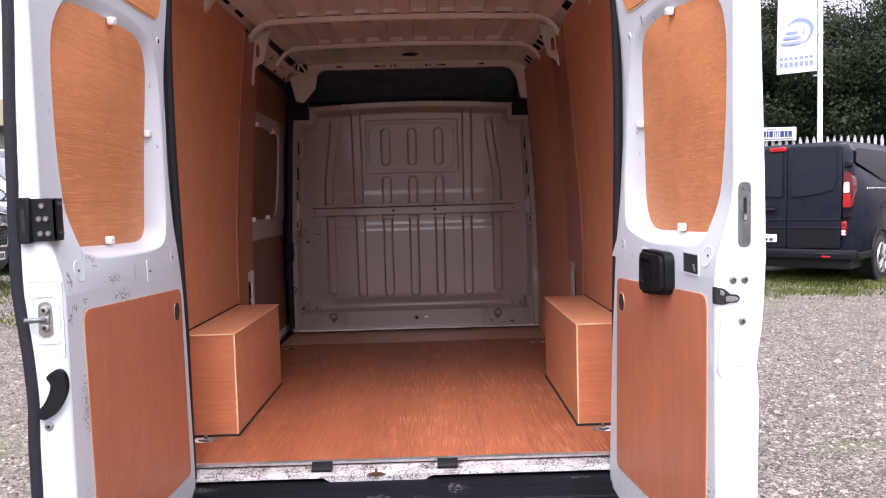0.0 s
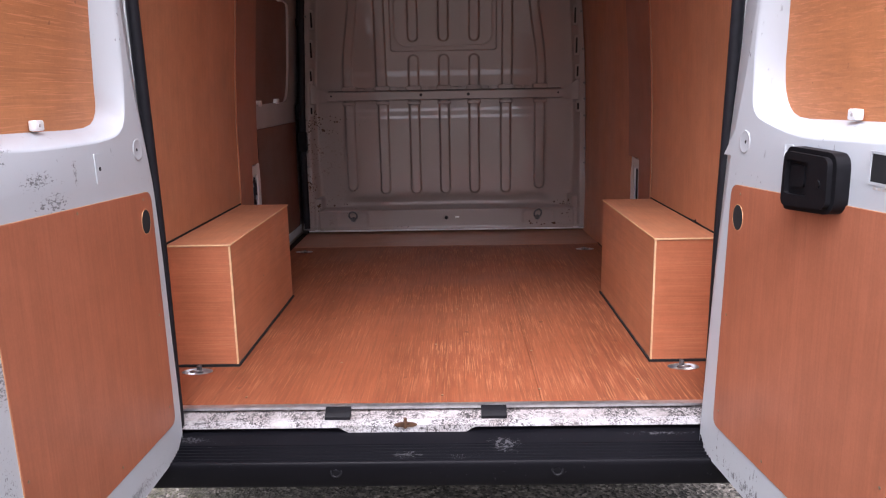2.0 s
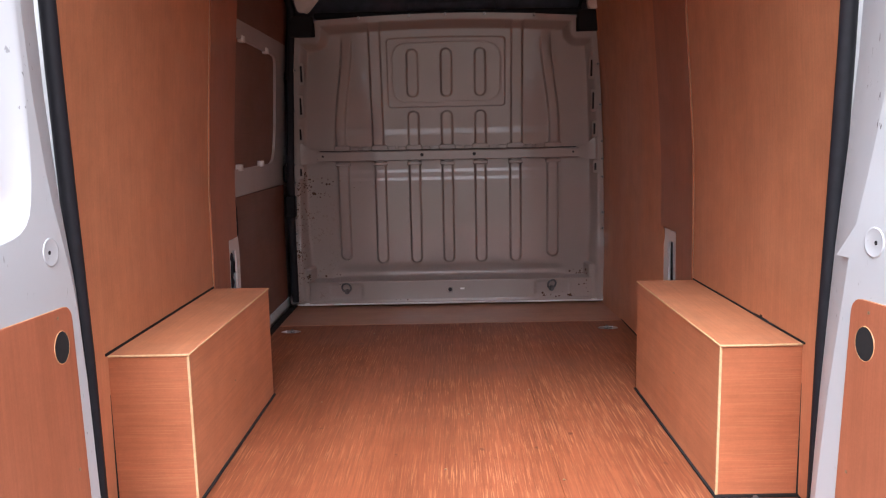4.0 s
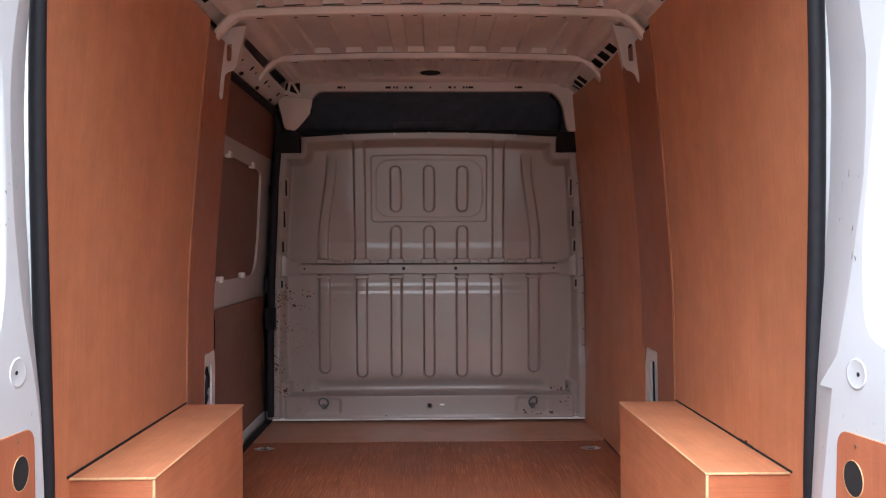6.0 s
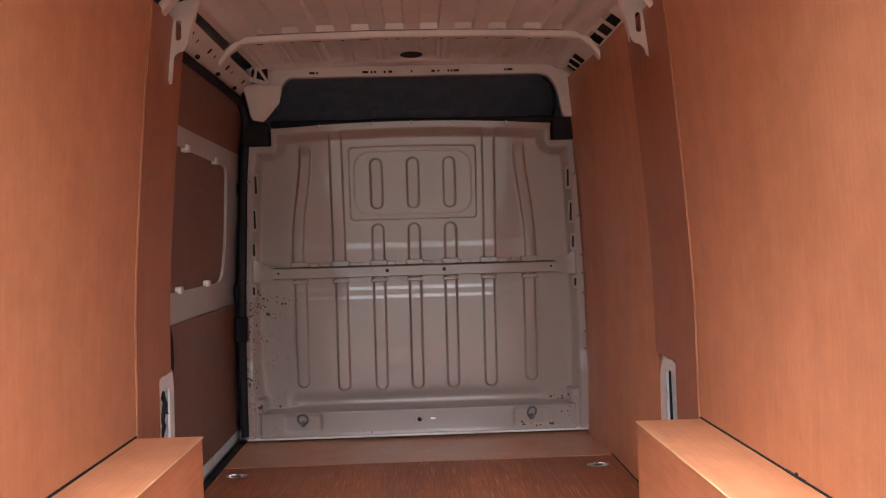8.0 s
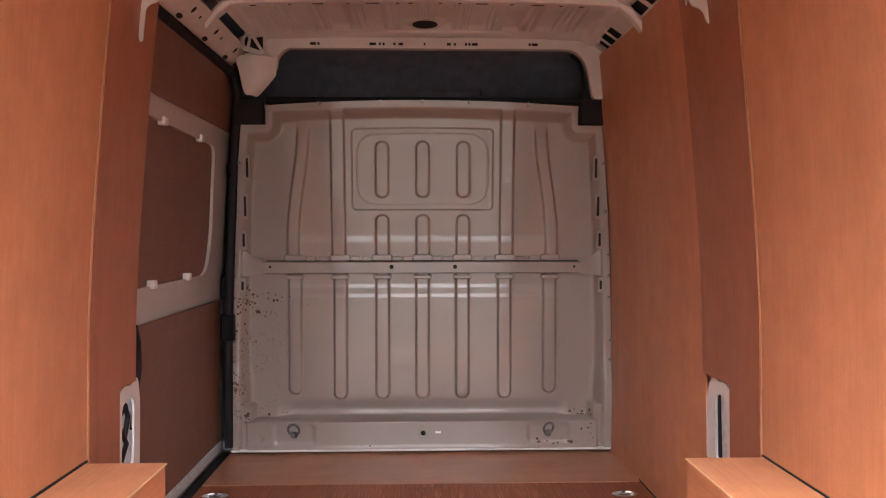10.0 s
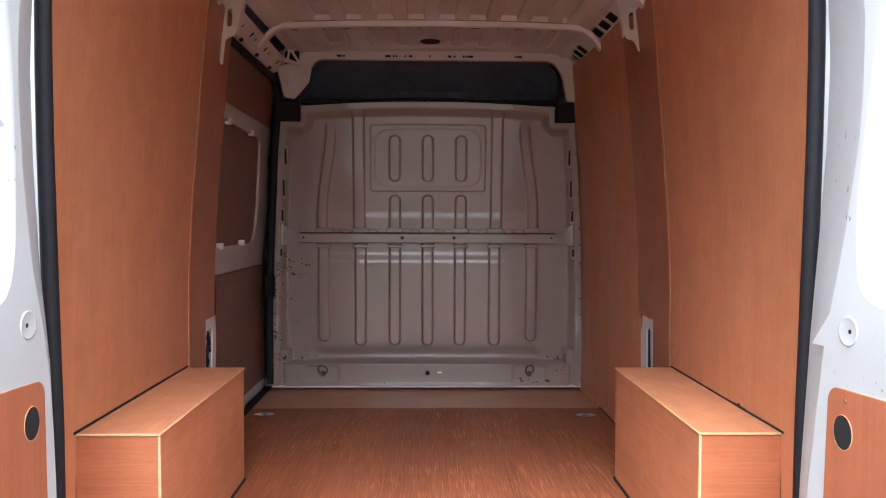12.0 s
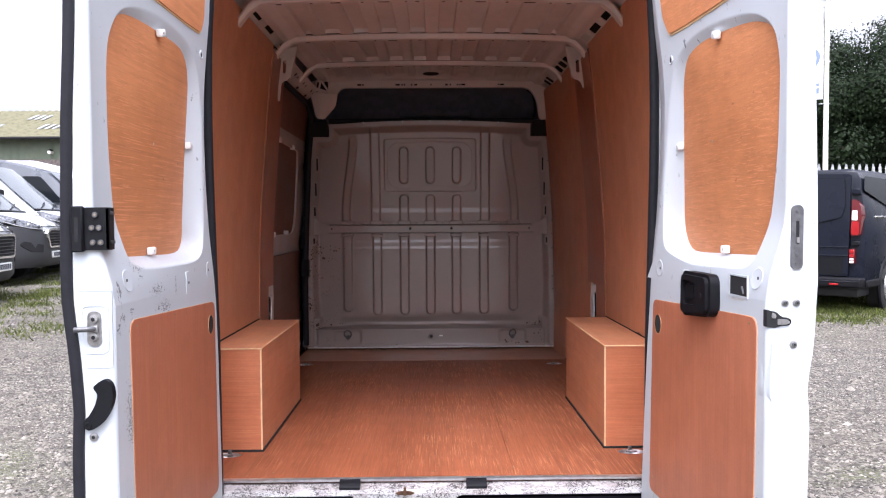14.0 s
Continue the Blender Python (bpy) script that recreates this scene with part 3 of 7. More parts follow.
# wheel-arch boxes
for s, nm in ((-1, "left"), (1, "right")):
    xi, xo = s * 0.70, s * 0.921
    wb = thing("wheel_arch_box", (s * 0.81, 0.85, 0.56), "brown plywood wheel arch box with pale cut edges, on the floor", "box", "wheel arch boxes")
    part("front_board", box(xi + s * 0.004, xo, 0.400, 0.409, 0.5665, 0.976), PLY_X, wb)
    part("side_board", box(xi, xi + s * 0.009, 0.404, 1.284, 0.5665, 0.976), PLY_Y, wb)
    part("top_board", box(xi - s * 0.001, xo, 0.399, 1.290, 0.9765, 0.985, 0.0012), PLY_Y, wb)
    part("back_board", box(xi + s * 0.004, xo, 1.282, 1.290, 0.5665, 0.976), PLY_X, wb)
    # black strip draws the shadow line where the front board meets the wall
    part("side_shadow_line", box(xo - s * 0.006, xo, 0.3975, 0.400, 0.562, 0.976), DARK, wb)
    part("corner_edging", box(xi - s * 0.0015, xi + s * 0.0045, 0.3985, 0.4055, 0.562, 0.9765), PLY_EDGE, wb, "pale cut plywood edge")
    part("front_edging", box(xi - s * 0.0015, xo, 0.3965, 0.400, 0.9795, 0.9842), PLY_EDGE, wb, "pale cut plywood edge")
    part("top_edging", box(xi - s * 0.004, xi - s * 0.0008, 0.399, 1.290, 0.9805, 0.9842), PLY_EDGE, wb, "pale cut plywood edge")
    # dark strip painted in as the shadow under the boards
    part("shadow_gap", box(xi - s * 0.006, xo, 0.393, 1.288, 0.5605, 0.5680), DARK, wb, "dark strip drawing the shadow gap under the boards")
    part("wall_joint", box(xo - s * 0.011, xo + s * 0.004, 0.385, 1.30, 0.9845, 0.990 if s > 0 else 0.9915, 0.001), DARK, wb, "dark sealing strip along the wall")
    part("box_screw", cyl((xi + s * 0.001, 0.8, 0.78), (xi - s * 0.0010, 0.8, 0.78), 0.003, n=10), SCREW, wb)

# ---- sliding side door ----
slider = solid("door_3", sheet(lambda y, z: Vector((-slide_x(z) - 0.030, y, z)), [1.66, 2.0, 2.4, 2.92], frange(0.50, 2.40, 18), 0.01), GREY, "closed sliding side door, white metal with plywood linings", "sliding door", kind="structure")
sf = lambda u, v, d: Vector((-slide_x(v) + d, u, v))


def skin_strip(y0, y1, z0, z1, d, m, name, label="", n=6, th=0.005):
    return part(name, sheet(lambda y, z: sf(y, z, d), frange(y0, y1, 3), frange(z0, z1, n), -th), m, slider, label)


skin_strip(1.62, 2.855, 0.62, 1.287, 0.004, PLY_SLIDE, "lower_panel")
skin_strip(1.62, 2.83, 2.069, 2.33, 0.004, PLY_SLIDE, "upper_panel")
part("window_frame", slab([(1.62, 1.282), (2.90, 1.292), (2.86, 2.072), (1.62, 2.072)], [rounded([(1.64, 1.409), (2.655, 1.418), (2.672, 1.62), (2.632, 1.985), (1.64, 1.995)], [0.0, 0.11, 0.0, 0.055, 0.0])], -0.012, 0.002, lambda u, v, d: Vector((-(0.982 + (v - 1.285) * (0.92 - 0.982) / 0.815) + d, u, v))), GREY, slider, "white pressed metal window surround")
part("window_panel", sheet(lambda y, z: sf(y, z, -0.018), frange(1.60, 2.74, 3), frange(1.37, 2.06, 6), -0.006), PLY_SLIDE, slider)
for y, z in ((1.961, 1.418), (2.360, 1.424), (1.968, 1.994), (2.416, 1.992)):
    part("panel_clip", box(-slide_x(z) - 0.014, -slide_x(z) + 0.015, y - 0.020, y + 0.020, z - 0.015, z + 0.015, 0.005, 2), CLIP, slider)
skin_strip(1.62, 2.86, 0.575, 0.622, 0.012, BLUE_SHEET, "door_step", "pale painted step edge below the lining", 2)
part("door_wire", tube([(-0.935, 1.70, 1.30), (-0.945, 1.755, 1.24), (-0.948, 1.765, 1.15), (-0.945, 1.735, 1.09), (-0.935, 1.69, 1.06), (-0.93, 1.66, 0.98)], 0.011), RUBBER, slider, "loose black wiring tube")
skin_strip(1.62, 2.84, 2.318, 2.345, 0.008, GREY, "door_top_edge", "white door top edge", 2)
# black rubber seal round the door opening
pts = [(-0.888, 1.58, 2.330), (-0.885, 2.2, 2.330), (-0.882, 2.62, 2.330), (-0.868, 2.71, 2.315), (-0.858, 2.755, 2.25), (-0.868, 2.775, 2.1), (-0.893, 2.80, 1.8), (-0.913, 2.81, 1.4), (-0.923, 2.815, 1.1), (-0.924, 2.815, 0.60)]
part("door_seal", tube(pts, 0.022, 10), RUBBER, slider)
part("door_stop", box(-0.950, -0.892, 2.785, 2.835, 1.100, 1.225, 0.006), PLASTIC, slider, "black plastic door guide block")
part("lower_latch", box(-0.95, -0.905, 2.80, 2.855, 0.585, 0.64, 0.008), STEEL, slider, "dark steel latch")
part("check_block", box(-0.955, -0.915, 2.80, 2.86, 1.30, 1.40, 0.008), PLASTIC, slider)

# ---- bulkhead ----
def bulk_y(z):
    return np.where(z < 1.42, 2.878, 2.878 - (z - 1.42) * 0.112)


def taper(a, z):
    """The bulkhead's rims close in towards the roof."""
    return 1 - np.interp(z, [1.1, 1.45, 1.66, 1.89, 2.09, 2.2], [0.0, 0.008, 0.025, 0.047, 0.072, 0.078]) * smooth01((np.abs(a) - 0.68) / 0.18)


def crown(a, z):
    return 0.027 * (np.minimum(a, 0.74) / 0.72) ** 2 * smooth01((z - 1.9) / 0.22)


def bulkhead():
    xs, zs = np.linspace(-0.900, 0.900, 520), np.linspace(0.585, 2.215, 480)
    X, Z = np.meshgrid(xs, zs, indexing="ij")
    A = np.abs(X)
    h = np.zeros_like(X)

    def cap(cx, z0, z1, r, soft=0.007):
        d = np.hypot(X - cx, Z - np.clip(Z, z0 + r, z1 - r)) - r
        return 1 - smooth01((d + soft) / (2 * soft))

    border = np.minimum.reduce([0.900 - A, 2.215 - Z, np.where((A < 0.727) & (Z < 2.128), np.hypot(0.727 - A, 2.128 - Z), np.maximum(0.727 - A, 2.128 - Z))])
    # raised rim all round, pan pressed back
    h += 0.040 * (1 - smooth01((border - 0.030) / 0.055))
    # pressed side wings near the foot
    h += 0.02 * smooth01((A - 0.80) / 0.05) * smooth01((1.0 - Z) / 0.12)
    # lower ribs
    for cx, zb in ((-0.605, 0.838), (-0.390, 0.813), (-0.191, 0.813), (-0.001, 0.813), (0.188, 0.813), (0.389, 0.813), (0.605, 0.838)):
        h = np.maximum(h, 0.016 * cap(cx, zb, 1.55, 0.030, 0.0055) * (Z < 1.43) + h * (Z >= 1.43))
    # upper ribs
    for cx in (-0.191, 0.0, 0.191):
        h = h + 0.009 * cap(cx, 1.40, 1.688, 0.030, 0.006) * (Z > 1.42)
        h = h + 0.007 * cap(cx, 1.770, 2.030, 0.030, 0.006)
    for s in (-1, 1):
        h = h + 0.012 * cap(s * 0.397, 1.30, 2.30, 0.031, 0.0055) * (Z > 1.42) * smooth01((2.19 - Z) / 0.05)
        bend = 0.612 - 0.058 * smooth01((Z - 1.56) / 0.54)
        d = np.abs(X - s * bend) - 0.027
        h = h + 0.012 * (1 - smooth01((d + 0.007) / 0.014)) * (Z > 1.42) * smooth01((2.13 - Z) / 0.08)
    # stamped frame with a rounded inner border
    def rect(cx, cz, hx, hz, r):
        qx, qz = np.abs(X - cx) - hx + r, np.abs(Z - cz) - hz + r
        return np.hypot(np.maximum(qx, 0), np.maximum(qz, 0)) + np.minimum(np.maximum(qx, qz), 0) - r
    d = rect(0, 1.902, 0.331, 0.190, 0.02)
    h -= 0.006 * (1 - smooth01((d + 0.004) / 0.008))
    d = np.abs(rect(0, 1.902, 0.306, 0.162, 0.085))
    h += 0.0022 * (1 - smooth01((d - 0.0005) / 0.004))
    # two creases under the cross rail
    inside = smooth01((0.66 - A) / 0.05)
    for z0 in (1.359, 1.313):
        h += 0.0030 * inside * np.clip((z0 - Z) / 0.017, 0, 1) * smooth01((Z - 0.74) / 0.4)
    h += 0.006 * smooth01((0.66 - A) / 0.05) * smooth01((1.60 - Z) / 0.05) * (Z > 1.42)
    # hollow above the foot, and the foot rail
    h -= 0.030 * np.exp(-((Z - 0.750) / 0.035) ** 2) * smooth01((0.70 - A) / 0.1)
    wing = smooth01((0.803 - Z) / 0.018) * smooth01((A - 0.785) / 0.03) * smooth01((0.868 - A) / 0.018)
    h = np.where(wing > 0, np.maximum(h, 0.046 * wing), h)
    foot = smooth01((0.728 - Z) / 0.018) * smooth01((0.845 - A) / 0.022)
    h = np.where(foot > 0, np.maximum(h, 0.058 * foot), h)
    for cx in (-0.606, 0.593):
        d = rect(cx, 0.655, 0.095, 0.045, 0.02)
        h -= 0.008 * (1 - smooth01((d + 0.012) / 0.024)) * foot
    h += 0.006 * (1 - smooth01((Z - 0.592) / 0.012))
    # slight oil-canning of the thin sheet
    h += 0.0016 * np.sin(X * 9.1 + 1.0) * np.sin(Z * 7.3) * smooth01(border / 0.1)
    Y = bulk_y(Z) - h
    # the top edge is crowned
    Z = Z - crown(A, Z)
    X = X * taper(X, Z)
    nx, nz = X.shape
    idx = np.arange(nx * nz).reshape(nx, nz)
    q = np.stack([idx[:-1, :-1], idx[1:, :-1], idx[1:, 1:], idx[:-1, 1:]], -1).reshape(-1, 4)
    cell = (border[:-1, :-1] > 0) & (border[1:, 1:] > 0) & (border[1:, :-1] > 0) & (border[:-1, 1:] > 0)
    # sharp slots through the side rims
    return np.stack([X, Y, Z], -1).reshape(-1, 3), q[cell.ravel()]


bv, bf = bulkhead()
bulk = new("wall_front", from_np("wall_front", bv, bf, BULK))
tagged(bulk, "grey painted steel bulkhead with pressed ribs and rust spots", "bulkhead", kind="structure")
OFF[bulk] = Vector((0, 0, 0))
part("back_sheet", box(-0.93, 0.93, 2.93, 2.94, 0.5, 2.2), DARK, bulk)
rail = part("cross_rail", slab([(1.412, 2.838), (1.416, 2.829), (1.463, 2.829), (1.469, 2.838), (1.469, 2.862), (1.412, 2.862)], [], -0.748, 0.748, lambda u, v, d: Vector((d, v, u))), BULK, bulk, "grey steel cross rail with long pressed grooves")
for x0, x1 in ((-0.685, -0.18), (-0.125, 0.125), (0.18, 0.685)):
    part("rail_groove", slab(rounded([(x0, 1.429), (x1, 1.429), (x1, 1.453), (x0, 1.453)], 0.011), [rounded([(x0 + 0.005, 1.434), (x1 - 0.005, 1.434), (x1 - 0.005, 1.448), (x0 + 0.005, 1.448)], 0.007)], 2.8240, 2.8295, lambda u, v, d: Vector((u, d, v))), BULK, rail)
for x in (-0.715, -0.147, 0.152, 0.717):
    part("rail_hole", cyl((x, 2.8275, 1.443), (x, 2.8295, 1.443), 0.010 if abs(x) < 0.3 else 0.006), DARK, rail)
RIBS = (-0.605, -0.390, -0.191, -0.001, 0.188, 0.389, 0.605)
for i, x in enumerate(RIBS):
    part("hem_tab", box(x - 0.046, x + 0.046, 2.838, 2.87, 1.472, 1.500, 0.004), BULK, bulk)
    part("hem_tab", box(x - 0.043, x + 0.043, 2.842, 2.87, 1.384, 1.404, 0.004), BULK, bulk)
    for k in (0.36, 0.64) if i < 6 else ():
        m_ = x + (RIBS[min(6, i + 1)] - x) * k
        part("hem_tab", box(m_ - 0.022, m_ + 0.022, 2.843, 2.87, 1.472, 1.492, 0.003), BULK, bulk)
part("hem_strip", box(-0.80, 0.80, 2.85, 2.868, 1.470, 1.480), BULK, bulk)
part("rail_shadow_gap", box(-0.75, 0.75, 2.846, 2.866, 1.4695, 1.4735), DARK, bulk)
for s in (-1, 1):
    part("rail_bracket", loft([[(s * 0.735, 2.833, 1.408), (s * 0.735, 2.833, 1.476)], [(s * 0.79, 2.836, 1.402), (s * 0.79, 2.836, 1.486)], [(s * 0.825, 2.840, 1.400), (s * 0.825, 2.840, 1.512)], [(s * 0.845, 2.836, 1.400), (s * 0.845, 2.836, 1.528)]]), BULK, bulk, "flared end of the cross rail", smooth=60)
    for z0, z1 in ((1.858, 1.947), (1.680, 1.772), (1.539, 1.600), (1.335, 1.376)):
        y = float(bulk_y(np.array(z0))) - 0.0545
        sx = s * 0.848 * float(taper(np.array(0.87), np.array((z0 + z1) / 2)))
        part("rim_slot", slab(rounded([(sx - 0.016, z0 - 0.015), (sx + 0.016, z0 - 0.015), (sx + 0.016, z1 + 0.015), (sx - 0.016, z1 + 0.015)], 0.01), [rounded([(sx - 0.006, z0), (sx + 0.006, z0), (sx + 0.006, z1), (sx - 0.006, z1)], 0.004)], 0, 0.006, lambda u, v, d: Vector((u, y + d - (v - z0) * (0.112 if z0 > 1.42 else 0), v))), BULK, bulk)
        part("slot_void", box(sx - 0.006, sx + 0.006, y + 0.0035, y + 0.006, z0, z1), DARK, bulk)
    for z in (1.925, 1.703, 1.499, 1.40, 1.297, 1.092, 1.0):
        y = float(bulk_y(np.array(z))) - 0.040
        bx = s * 0.888 * float(taper(np.array(0.888), np.array(z)))
        washer = part("rim_bolt", cyl((bx, y + 0.004, z), (bx, y - 0.004, z), 0.013, 0.011, 14), BULK, bulk)
        part("bolt_head", cyl((bx, y - 0.002, z), (bx, y - 0.008, z), 0.006, n=8), DULL, washer)
    # black foam blocks in the top corners
    part("corner_foam", box(s * 0.730, s * 0.862, 2.742, 2.80, 2.100, 2.215, 0.010, 2), DARK, bulk, "black foam corner block")
for x in (-0.474, -0.196, 0.001, 0.216, 0.488):
    part("top_bolt", cyl((x, 2.752, 2.206 - 0.05 * x * x), (x, 2.744, 2.206 - 0.05 * x * x), 0.009, 0.006, 12), STEEL, bulk)
for x in (-0.606, 0.593):
    lug = part("tie_lug", cyl((x, 2.828, 0.652), (x, 2.812, 0.652), 0.017, 0.013), DULL, bulk, "steel tie-down bolt with ring")
    part("lug_ring", ring((x, 2.810, 0.680), (0.15 if x < 0 else -0.5, 1, 0.25), 0.027, 0.0055), DULL, lug)
boss = part("foot_bolt", ring((0.0, 2.819, 0.658), (0, 1, 0), 0.017, 0.004), BULK, bulk)
part("bolt_hole", cyl((0, 2.817, 0.658), (0, 2.823, 0.658), 0.011), DARK, boss)
part("part_label", box(0.058, 0.084, 2.8185, 2.8192, 0.657, 0.667), CLIP, bulk, "small white sticker")
part("foot_lip", box(-0.90, 0.90, 2.815, 2.86, 0.5735, 0.588, 0.004), WHITE_IN, bulk, "pale sealed lip along the floor")

bulk.location.x = -0.014

# rust at the rims and along the foot
for cx, cz, rx, rz, n in ((-0.832, 1.290, 0.020, 0.024, 46), (-0.785, 1.225, 0.018, 0.008, 14), (-0.72, 1.22, 0.03, 0.012, 8), (-0.72, 1.30, 0.05, 0.03, 10), (-0.865, 1.22, 0.010, 0.06, 16), (-0.868, 0.88, 0.010, 0.06, 30), (-0.835, 0.742, 0.016, 0.010, 16), (-0.72, 0.742, 0.05, 0.006, 6), (0.76, 0.742, 0.025, 0.01, 14), (0.70, 0.612, 0.03, 0.008, 14), (0.56, 0.612, 0.03, 0.006, 10), (0.80, 0.66, 0.02, 0.03, 8), (-0.25, 0.60, 0.03, 0.004, 4), (-0.6, 1.0, 0.06, 0.2, 5)):
    for i in range(n):
        x, z = cx + random.gauss(0, rx), cz + random.gauss(0, rz)
        r = 0.0016 + 0.0055 * random.random() ** 2
        k = np.argmin((bv[:, 0] - x) ** 2 + (bv[:, 2] - z) ** 2)
        y = float(bv[k, 1])
        part("rust_spot", cyl((x, y + 0.004, z), (x, y - 0.0008, z), r, n=6), RUSTY, bulk)

# ---- header above the bulkhead, cab lining ----
head = solid("trim_roof_header", slab(rounded([(-0.84, 2.345), (-0.84, 2.490), (0.830, 2.490), (0.830, 2.215), (0.766, 2.215), (0.740, 2.365), (0.685, 2.436), (-0.63, 2.436), (-0.668, 2.40), (-0.676, 2.345)], [0, 0, 0, 0, 0.02, 0.08, 0.05, 0.04, 0.03, 0.0], 6), [], 2.72, 2.76, lambda u, v, d: Vector((u, d, v + 0.010 * (1 - (u / 0.8) ** 2) * (v > 2.3)))), ROOF, "grey painted steel roof header above the bulkhead", "roof header", kind="structure")
for x0, w in ((-0.523, 0.028), (-0.489, 0.010), (-0.254, 0.030), (-0.212, 0.010), (-0.195, 0.010), (-0.146, 0.010), (-0.122, 0.020), (-0.008, 0.008), (0.097, 0.018), (0.128, 0.010), (0.179, 0.010), (0.195, 0.010), (0.210, 0.028), (0.470, 0.010), (0.484, 0.028)):
    part("header_hole", box(x0, x0 + w, 2.7175, 2.7215, 2.4535, 2.4650), DARK, head)
part("gusset", loft([[(a + (b - a) * t, 2.675 + 0.045 * t - 0.018 * math.sin(math.pi * t), z) for t in frange(0, 1, 6)] for z, a, b in ((2.395, -0.845, -0.668), (2.36, -0.842, -0.672), (2.315, -0.83, -0.676), (2.298, -0.826, -0.688), (2.280, -0.822, -0.704), (2.258, -0.818, -0.722), (2.240, -0.813, -0.738), (2.225, -0.806, -0.752), (2.218, -0.796, -0.764))]), ROOF, head, "curved corner gusset", smooth=70)
part("gusset_hole", cyl((-0.752, 2.714, 2.372), (-0.752, 2.722, 2.372), 0.009, n=14), DARK, head)
cab = solid("cab_headliner", loft([[(x, 2.765, 2.50), (x, 3.0, 2.49), (x, 3.16, 2.44), (x, 3.24, 2.34), (x, 3.26, 2.10), (x, 3.25, 1.9)] for x in frange(-0.95, 0.95, 8)]), LINER, "dark grey cab headliner seen above the bulkhead", "headliner", kind="structure")
part("headliner_fold", box(-0.25, 0.30, 3.225, 3.245, 2.30, 2.36, 0.02, 3), LINER, cab)
part("cab_floor", box(-0.98, 0.98, 2.84, 3.3, 1.88, 1.92), DARK, cab)
part("cab_side", box(-0.98, -0.95, 2.76, 3.3, 1.9, 2.52), DARK, cab)
part("cab_side", box(0.95, 0.98, 2.76, 3.3, 1.9, 2.52), DARK, cab)
part("grab_loop", tube([(0.70, 2.90, 2.455), (0.735, 2.88, 2.42), (0.75, 2.87, 2.36), (0.752, 2.87, 2.29), (0.74, 2.88, 2.24)], 0.009), RUBBER, cab, "dark moulded edge trim")
# black strip drawn where only a dark gap lies above the bulkhead
part("shelf_gap_strip", box(-0.74, 0.74, 2.775, 2.84, 2.20, 2.232, 0.01, 2), RUBBER, cab, "black strip for the dark gap along the bulkhead top")

# ---- roof ----
BOWS = [(0.62, 2.428), (1.377, 2.442), (2.145, 2.460)]
ROOF_Z = [(0.0, 2.449), (0.62, 2.454), (1.377, 2.468), (2.145, 2.486), (2.60, 2.494), (2.70, 2.472), (2.80, 2.470)]


def roof_skin():
    xs, ys = np.linspace(-0.785, 0.785, 560), np.linspace(-0.02, 2.80, 700)
    X, Y = np.meshgrid(xs, ys, indexing="ij")
    base = np.interp(Y, [a for a, _ in ROOF_Z], [b for _, b in ROOF_Z]) + 0.02 * (1 - (X / 0.86) ** 2) - 0.022 * smooth01((np.abs(X) - 0.70) / 0.05)
    z = base.copy()
    wave = np.abs(((X + 0.071 + 0.07415) / 0.1483) % 1.0 - 0.5) * 0.1483
    strip = 1 - smooth01((wave - 0.037) / 0.0055)
    edges = [0.0, *[b for b, _ in BOWS], 2.72]
    zone = np.zeros_like(Y)
    for a, b in zip(edges, edges[1:]):
        zone = np.maximum(zone, smooth01((Y - a - 0.07) / 0.03) * smooth01((b - 0.07 - Y) / 0.03))
    last = (Y > 2.145)
    ends = np.zeros_like(Y)
    for a, b in zip(edges, edges[1:]):
        ends = np.maximum(ends, smooth01((Y - a - 0.075) / 0.015) * smooth01((b - 0.024 - Y) / 0.006) * (0.005 + 0.019 * smooth01((Y - a) / (b - a))))
    # each channel closes with a steep end, over a thin open slit above the next bow
    slit = np.zeros_like(Y)
    for b in edges[1:-1]:
        slit = np.maximum(slit, (np.abs(Y - b - 0.024) < 0.046).astype(float))
    z += np.where(last, 0.007 * zone, np.maximum(ends, 0.018 * slit)) * strip * smooth01((0.66 - np.abs(X)) / 0.01)
    z += 0.001 * slit
    z -= np.where(last, 0.004, 0.0) * zone * (1 - smooth01((np.abs(wave - 0.06) - 0.004) / 0.006))
    # flat pressed pocket round the lamp hole
    flat = 1 - smooth01((np.hypot(X, Y - 2.57) - 0.065) / 0.03)
    z = z * (1 - flat) + 2.507 * flat
    z -= 0.006 * (1 - smooth01((np.abs(X) - 0.38) / 0.02)) * smooth01((Y - 2.652) / 0.004) * smooth01((2.70 - Y) / 0.02)
    nx, ny = X.shape
    idx = np.arange(nx * ny).reshape(nx, ny)
    q = np.stack([idx[:-1, :-1], idx[:-1, 1:], idx[1:, 1:], idx[1:, :-1]], -1).reshape(-1, 4)
    return np.stack([X, Y, z], -1).reshape(-1, 3), q


def bow(y, z0, half=0.83):
    """Hollow hat-section roof bow, bending down at both ends."""
    rows = []
    for t in frange(-1, 1, 36):
        x = t * half
        drop = 0.095 * max(0, (abs(t) - 0.87) / 0.13) ** 1.6
        z = z0 + 0.020 * (1 - t * t) - drop
        rows.append([(x, y - 0.020, z + 0.026), (x, y - 0.004, z + 0.023), (x, y + 0.000, z + 0.005), (x, y + 0.005, z), (x, y + 0.041, z), (x, y + 0.046, z + 0.005), (x, y + 0.050, z + 0.023), (x, y + 0.066, z + 0.026)])
    return loft(rows)


